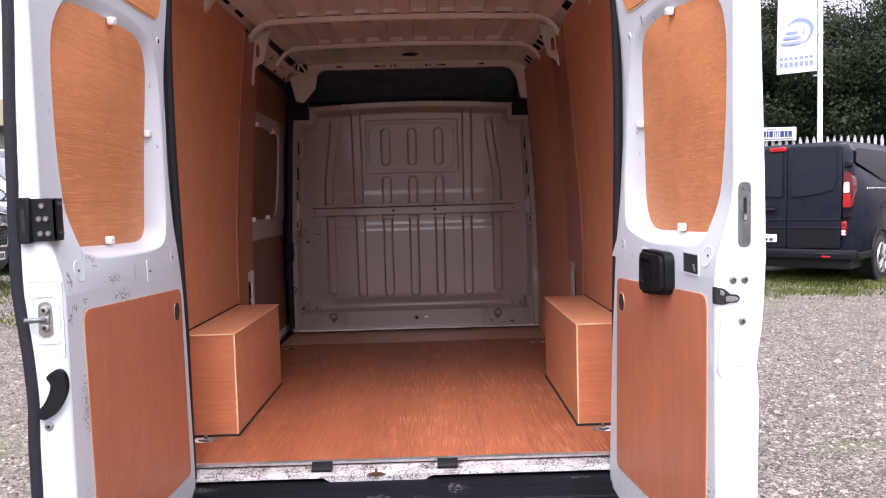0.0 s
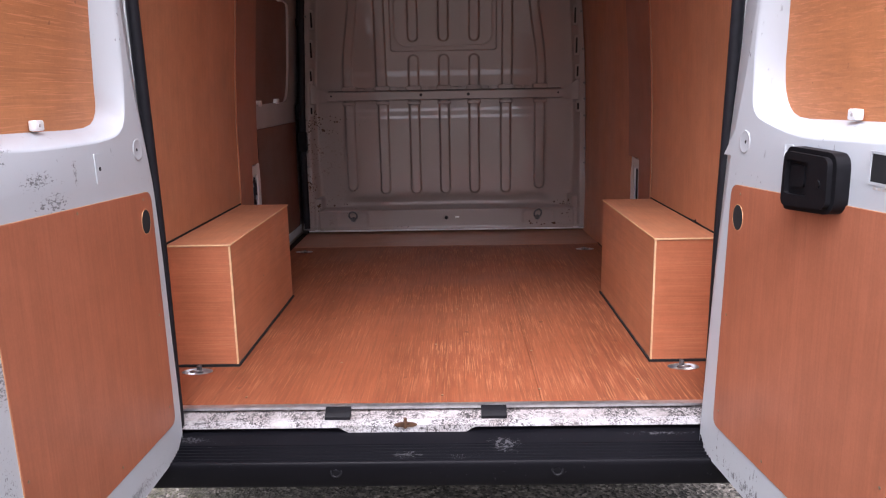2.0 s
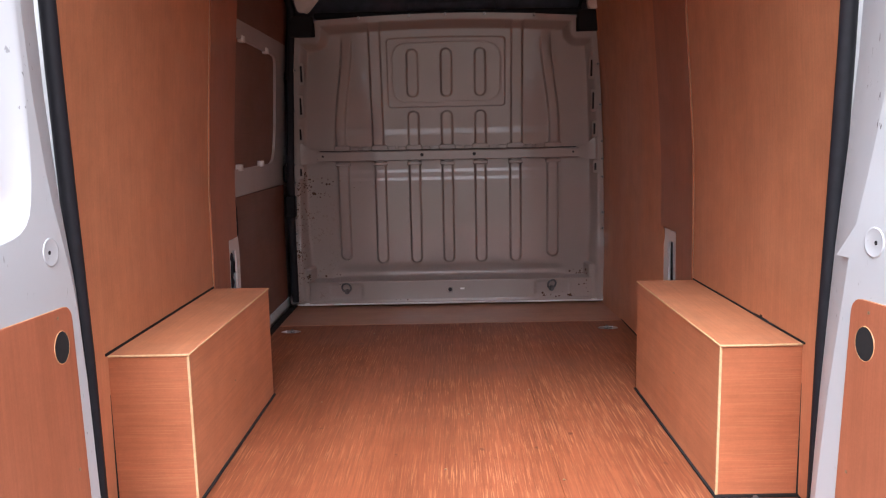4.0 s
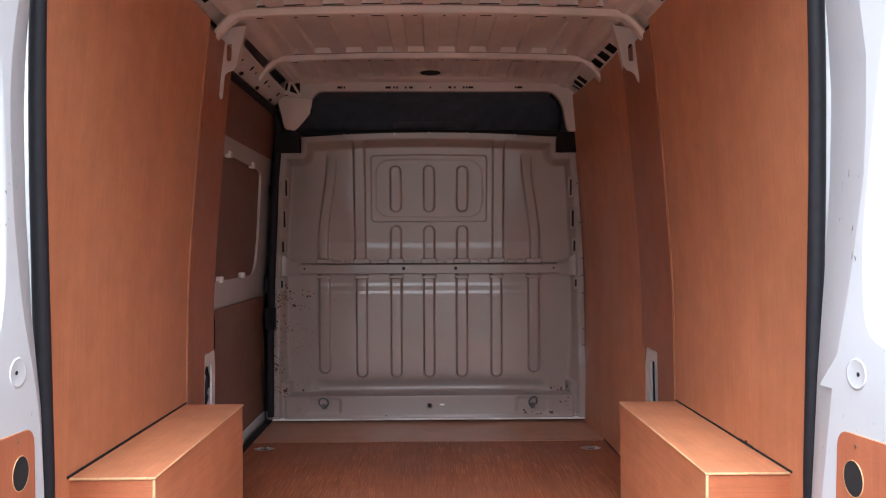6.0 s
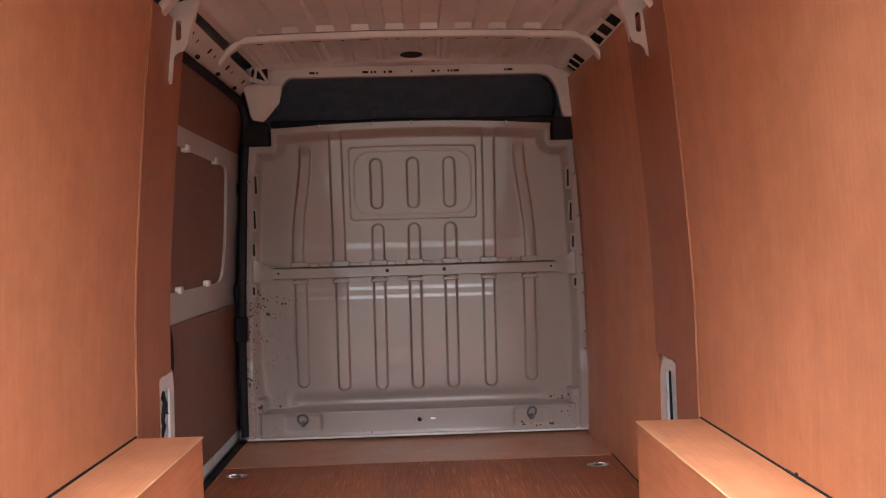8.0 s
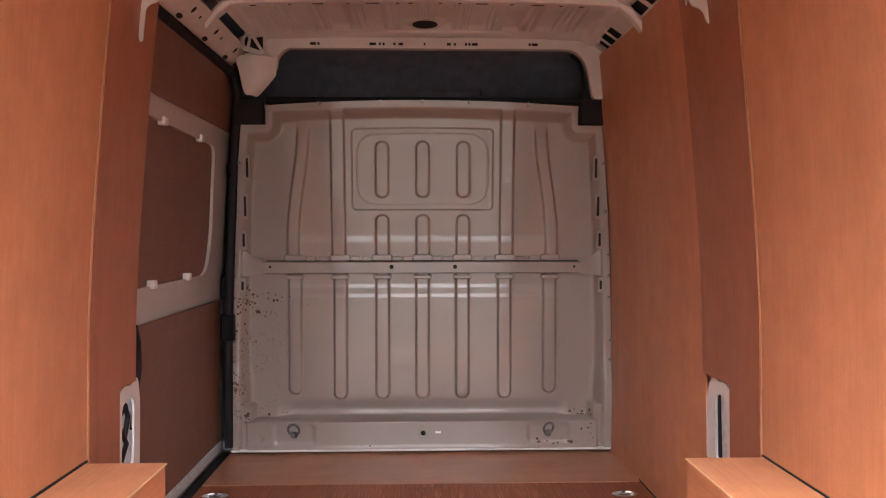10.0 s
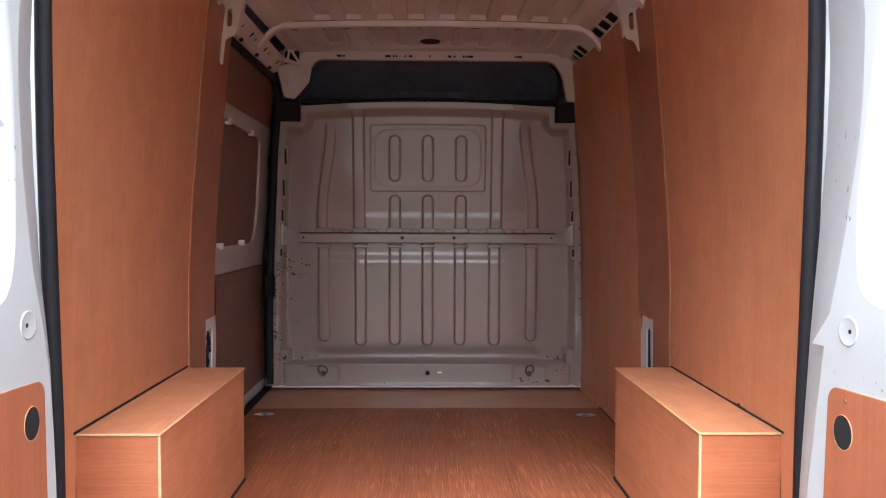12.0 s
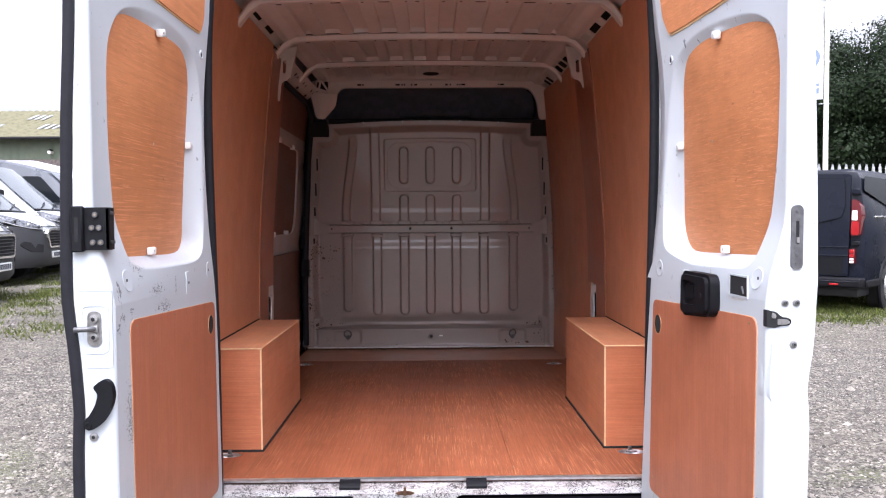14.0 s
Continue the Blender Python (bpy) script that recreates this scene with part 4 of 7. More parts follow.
rv, rf = roof_skin()
bm = bmesh.new()
me_tmp = from_np("tmp_roof", rv, rf, ROOF)
bm.from_mesh(me_tmp)
bpy.data.meshes.remove(me_tmp)
for y, z in BOWS:
    bm = join(bm, bow(y, z))
ceiling = solid("ceiling", bm, ROOF, "grey painted ribbed steel roof with cross bows", "ceiling", kind="structure", smooth=30)
part("lamp_hole", slab(oval(-0.003, 2.570, 0.055, 0.060, 28), [], 2.5055, 2.53, lambda u, v, d: Vector((u, v, d))), DARK, ceiling, "dark oval lamp opening in the roof sheet")
for y, z in BOWS:
    # dark filler puts in the shadow of the slit between bow and roof sheet
    part("bow_shadow_filler", loft([[(x, y - 0.016, z + 0.0245 + 0.02 * (1 - (x / 0.83) ** 2)), (x, y - 0.016, z + 0.043 + 0.02 * (1 - (x / 0.83) ** 2)), (x, y + 0.06, z + 0.043 + 0.02 * (1 - (x / 0.83) ** 2)), (x, y + 0.06, z + 0.0245 + 0.02 * (1 - (x / 0.83) ** 2))] for x in frange(-0.66, 0.66, 24)], closed=True), DARK, ceiling, "dark filler for the shadowed slit")
for y, z in BOWS:
    for x, hw in ((-0.66, 0.012), (-0.52, 0.006), (-0.415, 0.022), (-0.30, 0.006), (-0.205, 0.024), (-0.11, 0.005), (-0.06, 0.009), (0.055, 0.006), (0.13, 0.006), (0.215, 0.022), (0.33, 0.006), (0.43, 0.024), (0.52, 0.006), (0.60, 0.010)):
        zc = z + 0.020 * (1 - (x / 0.83) ** 2)
        part("bow_hole", box(x - hw, x + hw, y + 0.0315, y + 0.0400, zc - 0.0012, zc + 0.0004), DARK, ceiling)

# roof rails: sloping strips pierced by square holes
def roof_rail(s, y0, y1, gaps, name):
    a, b = (0.752, 2.468), (0.832, 2.412)

    def f(u, v, d):
        k = 0.024 if s < 0 else 0.0
        x, z = a[0] + (b[0] - a[0]) * v, a[1] + (b[1] - a[1]) * v + k
        return Vector((s * (x + d * 0.64), u, z + d * 0.77))
    holes = []
    for c, h in gaps:
        holes.append(rounded([(c - h, 0.12), (c + h, 0.12), (c + h, 0.80), (c - h, 0.80)], 0.008, 2))
    rl = solid(name, slab([(y0, 0.0), (y1, 0.0), (y1, 1.0), (y0, 1.0)], holes, 0.0, 0.004, f), ROOF, "grey painted steel roof rail pierced by square holes", "roof rail", kind="structure")
    part("rail_backing", slab([(y0, -0.1), (y1, -0.1), (y1, 1.2), (y0, 1.2)], [], 0.026, 0.030, f), DARK, rl)
    part("rail_lip", slab([(y0, 0.97), (y1, 0.97), (y1, 1.03), (y0, 1.03)], [], -0.008, 0.004, f), ROOF, rl)
    return rl


rail_r = roof_rail(1, 0.04, 2.74, [(0.12, 0.06), (0.28, 0.06), (0.45, 0.06), (0.82, 0.075), (1.065, 0.075), (1.47, 0.022), (1.60, 0.060), (1.815, 0.052), (1.950, 0.052), (2.085, 0.052), (2.445, 0.040), (2.545, 0.040), (2.645, 0.040)], "trim_roof_rail_right")
roof_rail(-1, 0.04, 1.70, [(0.12, 0.06), (0.28, 0.06), (0.45, 0.06), (0.90, 0.075), (1.16, 0.075), (1.47, 0.020), (1.535, 0.030), (1.620, 0.026)], "trim_roof_rail_left")
# darker grey plate stands in for a shallow shaded recess of the rail
part("rail_patch", slab(rounded([(1.20, 0.16), (1.30, 0.16), (1.30, 0.78), (1.20, 0.78)], 0.02), [], -0.0016, 0.001, lambda u, v, d: Vector((0.752 + 0.080 * v + d * 0.64, u, 2.468 - 0.056 * v + d * 0.77))), GREY, rail_r, "grey patch drawing a shallow shaded recess")

# box beam over the sliding door
beam = solid("trim_door_beam", slab([(0.800, 2.425), (0.806, 2.418), (0.852, 2.374), (0.885, 2.348), (0.905, 2.345), (0.905, 2.50), (0.87, 2.50), (0.862, 2.455), (0.805, 2.434)], [], 1.60, 2.715, lambda u, v, d: Vector((-u, d, v))), ROOF, "grey painted box beam above the sliding door", "roof beam", kind="structure")
for y in (1.75, 2.0, 2.294, 2.592):
    part("beam_slot", slab(oval(y, 0.5, 0.010, 0.22, 12), [], -0.0015, 0.001, lambda u, v, d: Vector((-(0.806 + 0.046 * v) + d * -0.7, u, 2.418 - 0.044 * v + d))), DARK, beam)
    part("beam_slot", slab(oval(y + 0.085, 0.55, 0.005, 0.12, 8), [], -0.0015, 0.001, lambda u, v, d: Vector((-(0.806 + 0.046 * v) + d * -0.7, u, 2.418 - 0.044 * v + d))), DARK, beam)
for y in (1.956, 2.268, 2.574):
    part("beam_hole", slab(oval(y, 0.45, 0.026, 0.25, 12), [], -0.0015, 0.001, lambda u, v, d: Vector((-(0.852 + 0.033 * v) + d * -0.6, u, 2.374 - 0.026 * v + d))), DARK, beam)
strut = part("corner_strut", slab([(-0.815, 2.428), (-0.787, 2.490), (-0.765, 2.490), (-0.705, 2.392), (-0.72, 2.380), (-0.80, 2.402)], [[(-0.803, 2.428), (-0.785, 2.474), (-0.774, 2.470), (-0.785, 2.420)], [(-0.772, 2.418), (-0.764, 2.462), (-0.726, 2.402)]], 2.62, 2.626, lambda u, v, d: Vector((u, d, v))), ROOF, beam, "pierced corner strut")
# dark plate added behind the strut to make its holes read as shaded
part("strut_shade", box(-0.80, -0.72, 2.65, 2.654, 2.40, 2.47), DARK, strut)
for s in (-1, 1):
    hk = thing("roof_bracket", (s * 0.82, 1.50, 2.21), "grey pressed steel bracket hanging below the roof rail", "bracket", "roof brackets")
    g = lambda u, v, d: Vector((s * (u - 0.035), 1.50 + d + (0.87 - u) * (-0.15), v - 0.012))
    part("bracket_plate", slab(rounded([(0.765, 2.455), (0.885, 2.44), (0.885, 2.25), (0.872, 2.228 if s > 0 else 2.165), (0.862, 2.235 if s > 0 else 2.168), (0.852, 2.262), (0.836, 2.275), (0.815, 2.278), (0.803, 2.298)], 0.010, 3), [rounded([(0.825, 2.315), (0.845, 2.315), (0.842, 2.385), (0.822, 2.385)], 0.009)], -0.003, 0.003, g), ROOF, hk)
    part("bracket_flange", slab([(1.575, 2.25), (1.64, 2.30), (1.64, 2.44), (1.575, 2.44)], [], 0.0, 0.004, lambda u, v, d: Vector((s * (0.849 + d), u - 0.078, v))), ROOF, hk)
    part("bracket_fold", slab([(1.545, 2.31), (1.577, 2.275), (1.577, 2.45), (1.545, 2.45)], [], 0.0, 0.004, lambda u, v, d: Vector((s * (0.768 - (v - 2.3) * 0.25 - d), u - 0.063, v))), ROOF, hk)

# outer skin that closes the body
skin = solid("van_roof_skin", loft([[(x, y, z) for x, z in ((-1.03, 2.2), (-1.0, 2.45), (-0.9, 2.63), (-0.6, 2.68), (0.6, 2.68), (0.9, 2.63), (1.0, 2.45), (1.03, 2.2))] for y in (0.0, 1.0, 2.0, 3.4)]), WHITE, "white painted van roof and upper sides", "van body", kind="structure")
for s in (-1, 1):
    part("body_side", box(s * 1.025, s * 1.035, 0.0, 3.4, 0.35, 2.21), WHITE, skin)
part("cab_front", box(-1.03, 1.03, 3.38, 3.40, 0.35, 2.70), WHITE, skin)
part("underfloor", box(-1.03, 1.03, -0.02, 3.4, 0.36, 0.40), DARK, skin)

# rear frame of the door opening with its rubber seal
jamb = solid("trim_door_opening", slab([(-1.03, 0.40), (1.03, 0.40), (1.03, 2.70), (-1.03, 2.70)], [[(-lerp(SEAL, z) - 0.026, z) for z in [0.50, *frange(0.6, 2.40, 14)]] + [(lerp(SEAL, z) + 0.026, z) for z in [*frange(2.40, 0.6, 14), 0.50]]], 0.012, 0.055, lambda u, v, d: Vector((u, d, v))), WHITE, "white painted frame round the rear door opening", "door frame", kind="structure")
loop = [(-lerp(SEAL, z) - 0.015, -0.002, z) for z in frange(0.52, 2.36, 22)] + [(-0.70, -0.002, 2.395), (0.70, -0.002, 2.395)] + [(lerp(SEAL, z) + 0.015, -0.002, z) for z in frange(2.36, 0.52, 22)]
part("opening_seal", tube(loop, 0.0165, 10), RUBBER, jamb, "black rubber door seal")

# hinge knuckles of the second door
for z0, z1 in ((1.118, 1.145), (1.100, 1.114), (1.018, 1.064)):
    knuckle = part("hinge_knuckle", cyl((0.783, 0.002, z0), (0.783, 0.002, z1), 0.011, n=14), PLASTIC, jamb, "black door hinge")
    part("hinge_pin", cyl((0.783, 0.002, z0 - 0.003), (0.783, 0.002, z1 + 0.003), 0.005, n=10), STEEL, knuckle)

# ---- rear doors, both standing open at a right angle ----
# outlines of the window recess and of its board: distance from the hinge, height
RIM = {-1: [(.20, 1.395), (.28, 1.372), (.45, 1.368), (.60, 1.370), (.70, 1.378), (.745, 1.40), (.762, 1.46), (.778, 1.52), (.791, 1.603), (.799, 1.70), (.801, 1.80), (.799, 1.873), (.790, 1.932), (.770, 1.975), (.735, 2.018), (.68, 2.05), (.58, 2.072), (.45, 2.078), (.32, 2.066), (.235, 2.035), (.185, 1.96), (.165, 1.85), (.158, 1.7), (.158, 1.55), (.168, 1.46)],
       1: [(.235, 1.41), (.30, 1.385), (.45, 1.362), (.617, 1.364), (.735, 1.367), (.785, 1.387), (.803, 1.43), (.818, 1.50), (.832, 1.59), (.842, 1.68), (.846, 1.78), (.846, 1.86), (.838, 1.91), (.822, 1.953), (.785, 1.99), (.72, 2.02), (.62, 2.038), (.50, 2.045), (.40, 2.035), (.315, 2.0), (.272, 1.94), (.250, 1.85), (.228, 1.7), (.212, 1.57), (.215, 1.47)]}
PANE = {-1: [(.178, 1.432), (.235, 1.400), (.45, 1.402), (.60, 1.405), (.70, 1.41), (.75, 1.44), (.77, 1.49), (.785, 1.55), (.793, 1.62), (.797, 1.72), (.797, 1.82), (.793, 1.89), (.783, 1.94), (.757, 1.98), (.715, 2.015), (.66, 2.03), (.56, 2.032), (.445, 2.028), (.33, 2.024), (.255, 1.995), (.222, 1.94), (.212, 1.87), (.206, 1.75), (.195, 1.62), (.182, 1.50)],
        1: [(.245, 1.435), (.298, 1.398), (.45, 1.398), (.60, 1.40), (.70, 1.405), (.775, 1.425), (.80, 1.47), (.818, 1.53), (.830, 1.60), (.838, 1.69), (.842, 1.78), (.842, 1.85), (.832, 1.90), (.815, 1.94), (.775, 1.975), (.71, 1.995), (.62, 2.003), (.50, 2.006), (.41, 1.998), (.345, 1.97), (.312, 1.905), (.297, 1.83), (.272, 1.70), (.250, 1.58), (.236, 1.50)]}
# how far the skin rolls back at the hinge, by height, and its slope
ROLL = {-1: [(0.47, 0.005), (0.64, 0.0066), (0.845, 0.011), (1.046, 0.0135), (1.246, 0.020), (1.44, 0.038), (1.63, 0.0475), (1.81, 0.051), (1.94, 0.047), (2.08, 0.035), (2.20, 0.023), (2.4, 0.02)],
        1: [(0.47, 0.013), (0.60, 0.016), (0.81, 0.0226), (1.01, 0.0295), (1.31, 0.045), (1.50, 0.059), (1.68, 0.0705), (1.86, 0.0745), (2.02, 0.0656), (2.14, 0.052), (2.4, 0.03)]}
SLOPE = {-1: 0.346, 1: 0.328}
# depth of the free edge by height
EDGE_W = {-1: [(0.475, 0.076), (0.95, 0.076), (1.06, 0.071), (1.17, 0.078), (1.31, 0.093), (1.39, 0.094), (1.56, 0.090), (1.73, 0.086), (1.93, 0.076), (2.4, 0.062)],
          1: [(0.475, 0.098), (0.80, 0.100), (1.02, 0.104), (1.10, 0.097), (1.19, 0.112), (1.35, 0.120), (1.56, 0.117), (1.9, 0.108), (2.4, 0.095)]}
FREE = 0.885


def sstep(x):
    x = min(1.0, max(0.0, x))
    return x * x * (3 - 2 * x)


def face_d(u, z):
    """The upper half of the inner skin leans away towards the free edge."""
    return 0.045 * sstep((z - 1.30) / 0.22) * min(1, max(0, u / 0.85)) ** 1.3


def pane_d(u, z):
    return max(0.078 - (z - 1.40) * 0.085, face_d(u, z) + 0.012)


def round_curve(pts, n=3):
    """A soft closed curve through the corners."""
    out = []
    N = len(pts)
    for i in range(N):
        p0, p1, p2, p3 = (Vector(pts[(i + k) % N]) for k in (-1, 0, 1, 2))
        for k in range(n):
            t = k / n
            out.append(tuple(0.5 * ((2 * p1) + (p2 - p0) * t + (2 * p0 - 5 * p1 + 4 * p2 - p3) * t * t + (3 * p1 - p0 - 3 * p2 + p3) * t ** 3)))
    return out


def rear_door(s, name, label):
    x0, lean = (0.745, 0.0) if s < 0 else (0.722, 0.064)
    skin_m = WHITE_DOOR if s < 0 else WHITE_DOOR_B
    hu_ = 0.130 if s < 0 else 0.201
    bore_u, bore_z = (0.160, 2.040) if s < 0 else (0.268, 1.995)
    roll, slope, U0 = ROLL[s], SLOPE[s], 0.012

    def f(u, z, d):
        return Vector((s * (x0 + lean * u / 0.86 + d), -0.012 - u, z))

    def g(u, z, d):
        return f(u, z, d + face_d(u, z))

    def ridge(z):
        """Where the flat skin begins, beyond the rolled hinge side."""
        return max(lerp(roll, z) / slope, U0 + 0.006)

    dr = thing(name, (s * x0, -0.012, 0.47), label, "van door", kind="structure")
    rim, pane = (round_curve(c[s], 3) for c in (RIM, PANE))
    # flat lower half, and the ring of sheet round the window recess
    K = FREE - 0.010
    low = rounded([(ridge(0.475) + 0.03, 0.475), (K - 0.05, 0.475), (K, 0.52), (K, 1.30), (ridge(1.30), 1.30)], [0.02, 0.03, 0.02, 0, 0]) + [(ridge(z), z) for z in frange(1.28, 0.52, 12)]
    part("inner_skin", slab(low, [], 0.0, 0.006, f), skin_m, dr, "white painted inner door skin with scuffs")
    cu, cz = 0.45, 1.72
    outer = []
    for u, z in rim:
        du, dz = u - cu, z - cz
        k = min(((K - cu) / du) if du > 1e-6 else 9, ((cu - 0.03) / -du) if du < -1e-6 else 9, ((2.40 - cz) / dz) if dz > 1e-6 else 9, ((cz - 1.30) / -dz) if dz < -1e-6 else 9)
        outer.append([cu + du * k, cz + dz * k])
    for corner in ((K, 1.30), (K, 2.40), (0.03, 2.40), (0.03, 1.30)):
        i = min(range(len(outer)), key=lambda q: (outer[q][0] - corner[0]) ** 2 + (outer[q][1] - corner[1]) ** 2)
        outer[i] = list(corner)
    for o in outer:
        if o[0] < 0.09:
            o[0] = min(ridge(o[1]), 0.235)
    rows = [[g(a[0] + (b[0] - a[0]) * t, a[1] + (b[1] - a[1]) * t, 0.0) for a, b in zip(rim, outer)] for t in (0.0, 0.08, 0.3, 0.6, 1.0)]
    part("inner_skin", loft(rows, closed=True), skin_m, dr, "white painted upper door skin", smooth=60)
    rows = []
    for z in frange(0.475, 2.40, 40):
        r, a = ridge(z), lerp(roll, z)
        rows.append([f(r + 0.004, z, face_d(r, z) + 0.0004), f(r, z, face_d(r, z) + 0.0008)] + [f(r + (U0 - r) * t, z, a * (t - 0.06 * math.sin(math.pi * t)) + face_d(r, z) * (1 - t) + 0.001) for t in (0.12, 0.35, 0.65, 1.0)])
    part("hinge_return", loft(rows), skin_m, dr, "white skin rolled back to the hinge", smooth=70)
    # bevelled recess round the window board
    rows = []
    for t, lift in ((0.0, 0.0), (0.10, 0.02), (0.22, 0.10), (0.60, 0.55), (0.88, 0.92), (1.0, 1.0)):
        row = []
        for a, b in zip(rim, pane):
            u, z = a[0] + (b[0] - a[0]) * t, a[1] + (b[1] - a[1]) * t
            d0, d1 = face_d(*a), pane_d(*b) + 0.002
            row.append(f(u, z, d0 + (d1 - d0) * lift))
        rows.append(row)
    part("window_recess", loft(rows, closed=True), skin_m, dr, "white window recess", smooth=70)
    grown = [(u + (u - 0.48) * 0.05, z + (z - 1.72) * 0.04) for u, z in pane]
    ring_rows = [[f(0.47 + (u - 0.47) * t, 1.72 + (z - 1.72) * t, pane_d(0.47 + (u - 0.47) * t, 1.72 + (z - 1.72) * t)) for u, z in grown] for t in (1.0, 0.75, 0.5, 0.25, 0.01)]
    part("window_board", loft(ring_rows, closed=True), PLY_DOOR, dr, "brown plywood board with strong level grain", smooth=80)
    # lower lining board
    lower = rounded([(0.066, 0.575), (0.775, 0.60), (0.795, 1.255), (0.083, 1.227)] if s < 0 else [(0.128, 0.585), (0.825, 0.60), (0.839, 1.256), (0.156, 1.231)], [0.03, 0.03, 0.035, 0.03])
    near, far = lower[0][0], 0.785 if s < 0 else 0.832
    lw = part("lining_board", slab(lower, [], -0.0028, -0.0005, f), PLY_LOW, dr, "brown plywood lining board")
    part("board_edge", slab([(u + (u - 0.40) * 0.003, v + (v - 0.9) * 0.003) for u, v in lower], [lower], -0.0014, 0.0, f), PLY_SEAM, dr, "pale cut board edge")
    # dark disc on the board draws the shaded inside of the hole
    hole = part("pull_hole", slab(oval(hu_, 1.155, 0.0265, 0.031), [], -0.0034, -0.0026, f), DARK, lw, "dark disc for the hole through the board")
    part("hole_rim", loft([[f(hu_ + r * 0.86 * math.cos(a), 1.155 + r * math.sin(a), d) for a in frange(0, 2 * math.pi, 20)] for r, d in ((0.0325, -0.0028), (0.0320, -0.0038), (0.0312, -0.0038), (0.0308, -0.0030))]), PLY_SEAM, lw)
    for u, z in ((hu_ + 0.006, 1.213), (0.473, 1.232), (far - 0.029, 1.238), (far - 0.02, 0.78), (near + 0.03, 0.635), (0.72, 0.63), (0.40, 0.615), (near + 0.04, 0.9)):
        part("lining_screw", cyl(f(u, z, -0.0025), f(u, z, -0.0036), 0.0034, n=10), SCREW, lw)
    # upper lining board
    upper = rounded([(0.14, 2.16), (0.172, 2.108), (0.30, 2.108), (0.50, 2.116), (0.75, 2.13), (0.79, 2.37), (0.11, 2.37)] if s < 0 else [(0.215, 2.14), (0.262, 2.077), (0.36, 2.077), (0.53, 2.084), (0.78, 2.10), (0.80, 2.37), (0.15, 2.37)], 0.02)
    part("upper_board", slab(upper, [], -0.006, -0.0005, g), PLY_DOOR, dr)
    part("upper_board_edge", slab([(u + (u - 0.42) * 0.012, v + (v - 2.25) * 0.04) for u, v in upper], [upper], -0.0025, 0.0, g), PLY_EDGE, dr)
    # shell: free edge, outer skin, hinge edge
    rows = []
    for z in frange(0.475, 2.40, 44):
        w = lerp(EDGE_W[s], z)
        a = lerp(roll, z)
        d0 = face_d(0.85, z)
        E = FREE
        c = [(E - 0.013, d0 + 0.0035), (E - 0.0105, d0 + 0.0003), (E - 0.006, d0 + 0.0012), (E - 0.001, d0 + 0.007), (E, d0 + 0.018), (E, w - 0.014), (E + 0.004, w - 0.008), (E + 0.004, w - 0.003), (E - 0.002, w), (0.6, w + 0.012), (0.3, w + 0.014), (U0 + 0.01, max(w, a + 0.02)), (U0 - 0.004, a + 0.014), (U0, a + 0.001)]
        rows.append([f(u, z, d) for u, d in c])
    part("outer_shell", loft(rows, caps=False), skin_m, dr, "white painted door edge and outer skin")
    part("door_foot", slab([(0.03, 0.003), (0.865, 0.003), (0.875, 0.07), (0.03, 0.07)], [], 0.474, 0.480, lambda u, v, d: f(u, d, v)), skin_m, dr)
    # stamped details on the inner skin
    for u, z in ((0.787, 1.353), (0.132, 1.338)) if s < 0 else ((0.824, 1.350), (0.205, 1.338)):
        boss = part("dimple", loft([[g(u + r * math.cos(a), z + r * math.sin(a), d) for a in frange(0, 2 * math.pi, 28)] for r, d in ((0.0275, 0.0), (0.0262, -0.0018), (0.0235, -0.0012), (0.018, -0.0004), (0.004, -0.0002))]), skin_m, dr, smooth=70)
        part("dimple_hole", cyl(g(u + 0.005, z, 0.002), g(u + 0.005, z, -0.0008), 0.0042, n=12), DARK, boss)
    eye = part("bore", ring(g(bore_u, bore_z, 0.0), (1, 0, 0), 0.012, 0.003), skin_m, dr)
    part("bore_hole", cyl(g(bore_u, bore_z, 0.002), g(bore_u, bore_z, -0.0012), 0.008, n=12), DARK, eye)
    pu = 0.348 if s < 0 else 0.413
    pad = part("pressed_pad", slab(rounded([(pu - 0.017, 1.279), (pu + 0.018, 1.279), (pu + 0.018, 1.346), (pu - 0.017, 1.346)], 0.004, 2), [], -0.0025, 0.001, g), skin_m, dr)
    part("pad_hole", cyl(g(pu, 1.312, 0.0), g(pu, 1.312, -0.0032), 0.0045, n=10), DARK, pad)
    # white clips that hold the window board
    for u, z in ((0.198, 1.742), (0.475, 2.032), (0.462, 1.414)) if s < 0 else ((0.265, 1.725), (0.545, 2.006), (0.525, 1.410)):
        d = pane_d(u, z)
        clip = part("board_clip", box(-0.009, 0.009, -0.016, 0.016, -0.011, 0.011, 0.004, 2), CLIP, dr)
        part("clip_screw", cyl((-s * 0.008, -0.004, 0), (-s * 0.0105, -0.004, 0), 0.0035, n=8), GREY, clip)
        clip.location = f(u, z, d - 0.011) - OFF[dr]
        if z > 2:
            clip.rotation_euler = (radians(12), 0, 0)
    for c in dr.children:
        if c.name.startswith("board_clip"):
            for v in c.data.vertices:
                v.co += OFF[dr]
            for k in c.children:
                for v in k.data.vertices:
                    v.co += OFF[dr]
    return dr, f


door_1, fl = rear_door(-1, "door_1", "open rear van door, white, with plywood lining and black seal")
door_2, fr = rear_door(1, "door_2", "open rear van door, white, with plywood lining and black handle box")

# seal along the first door's free edge
rows = []
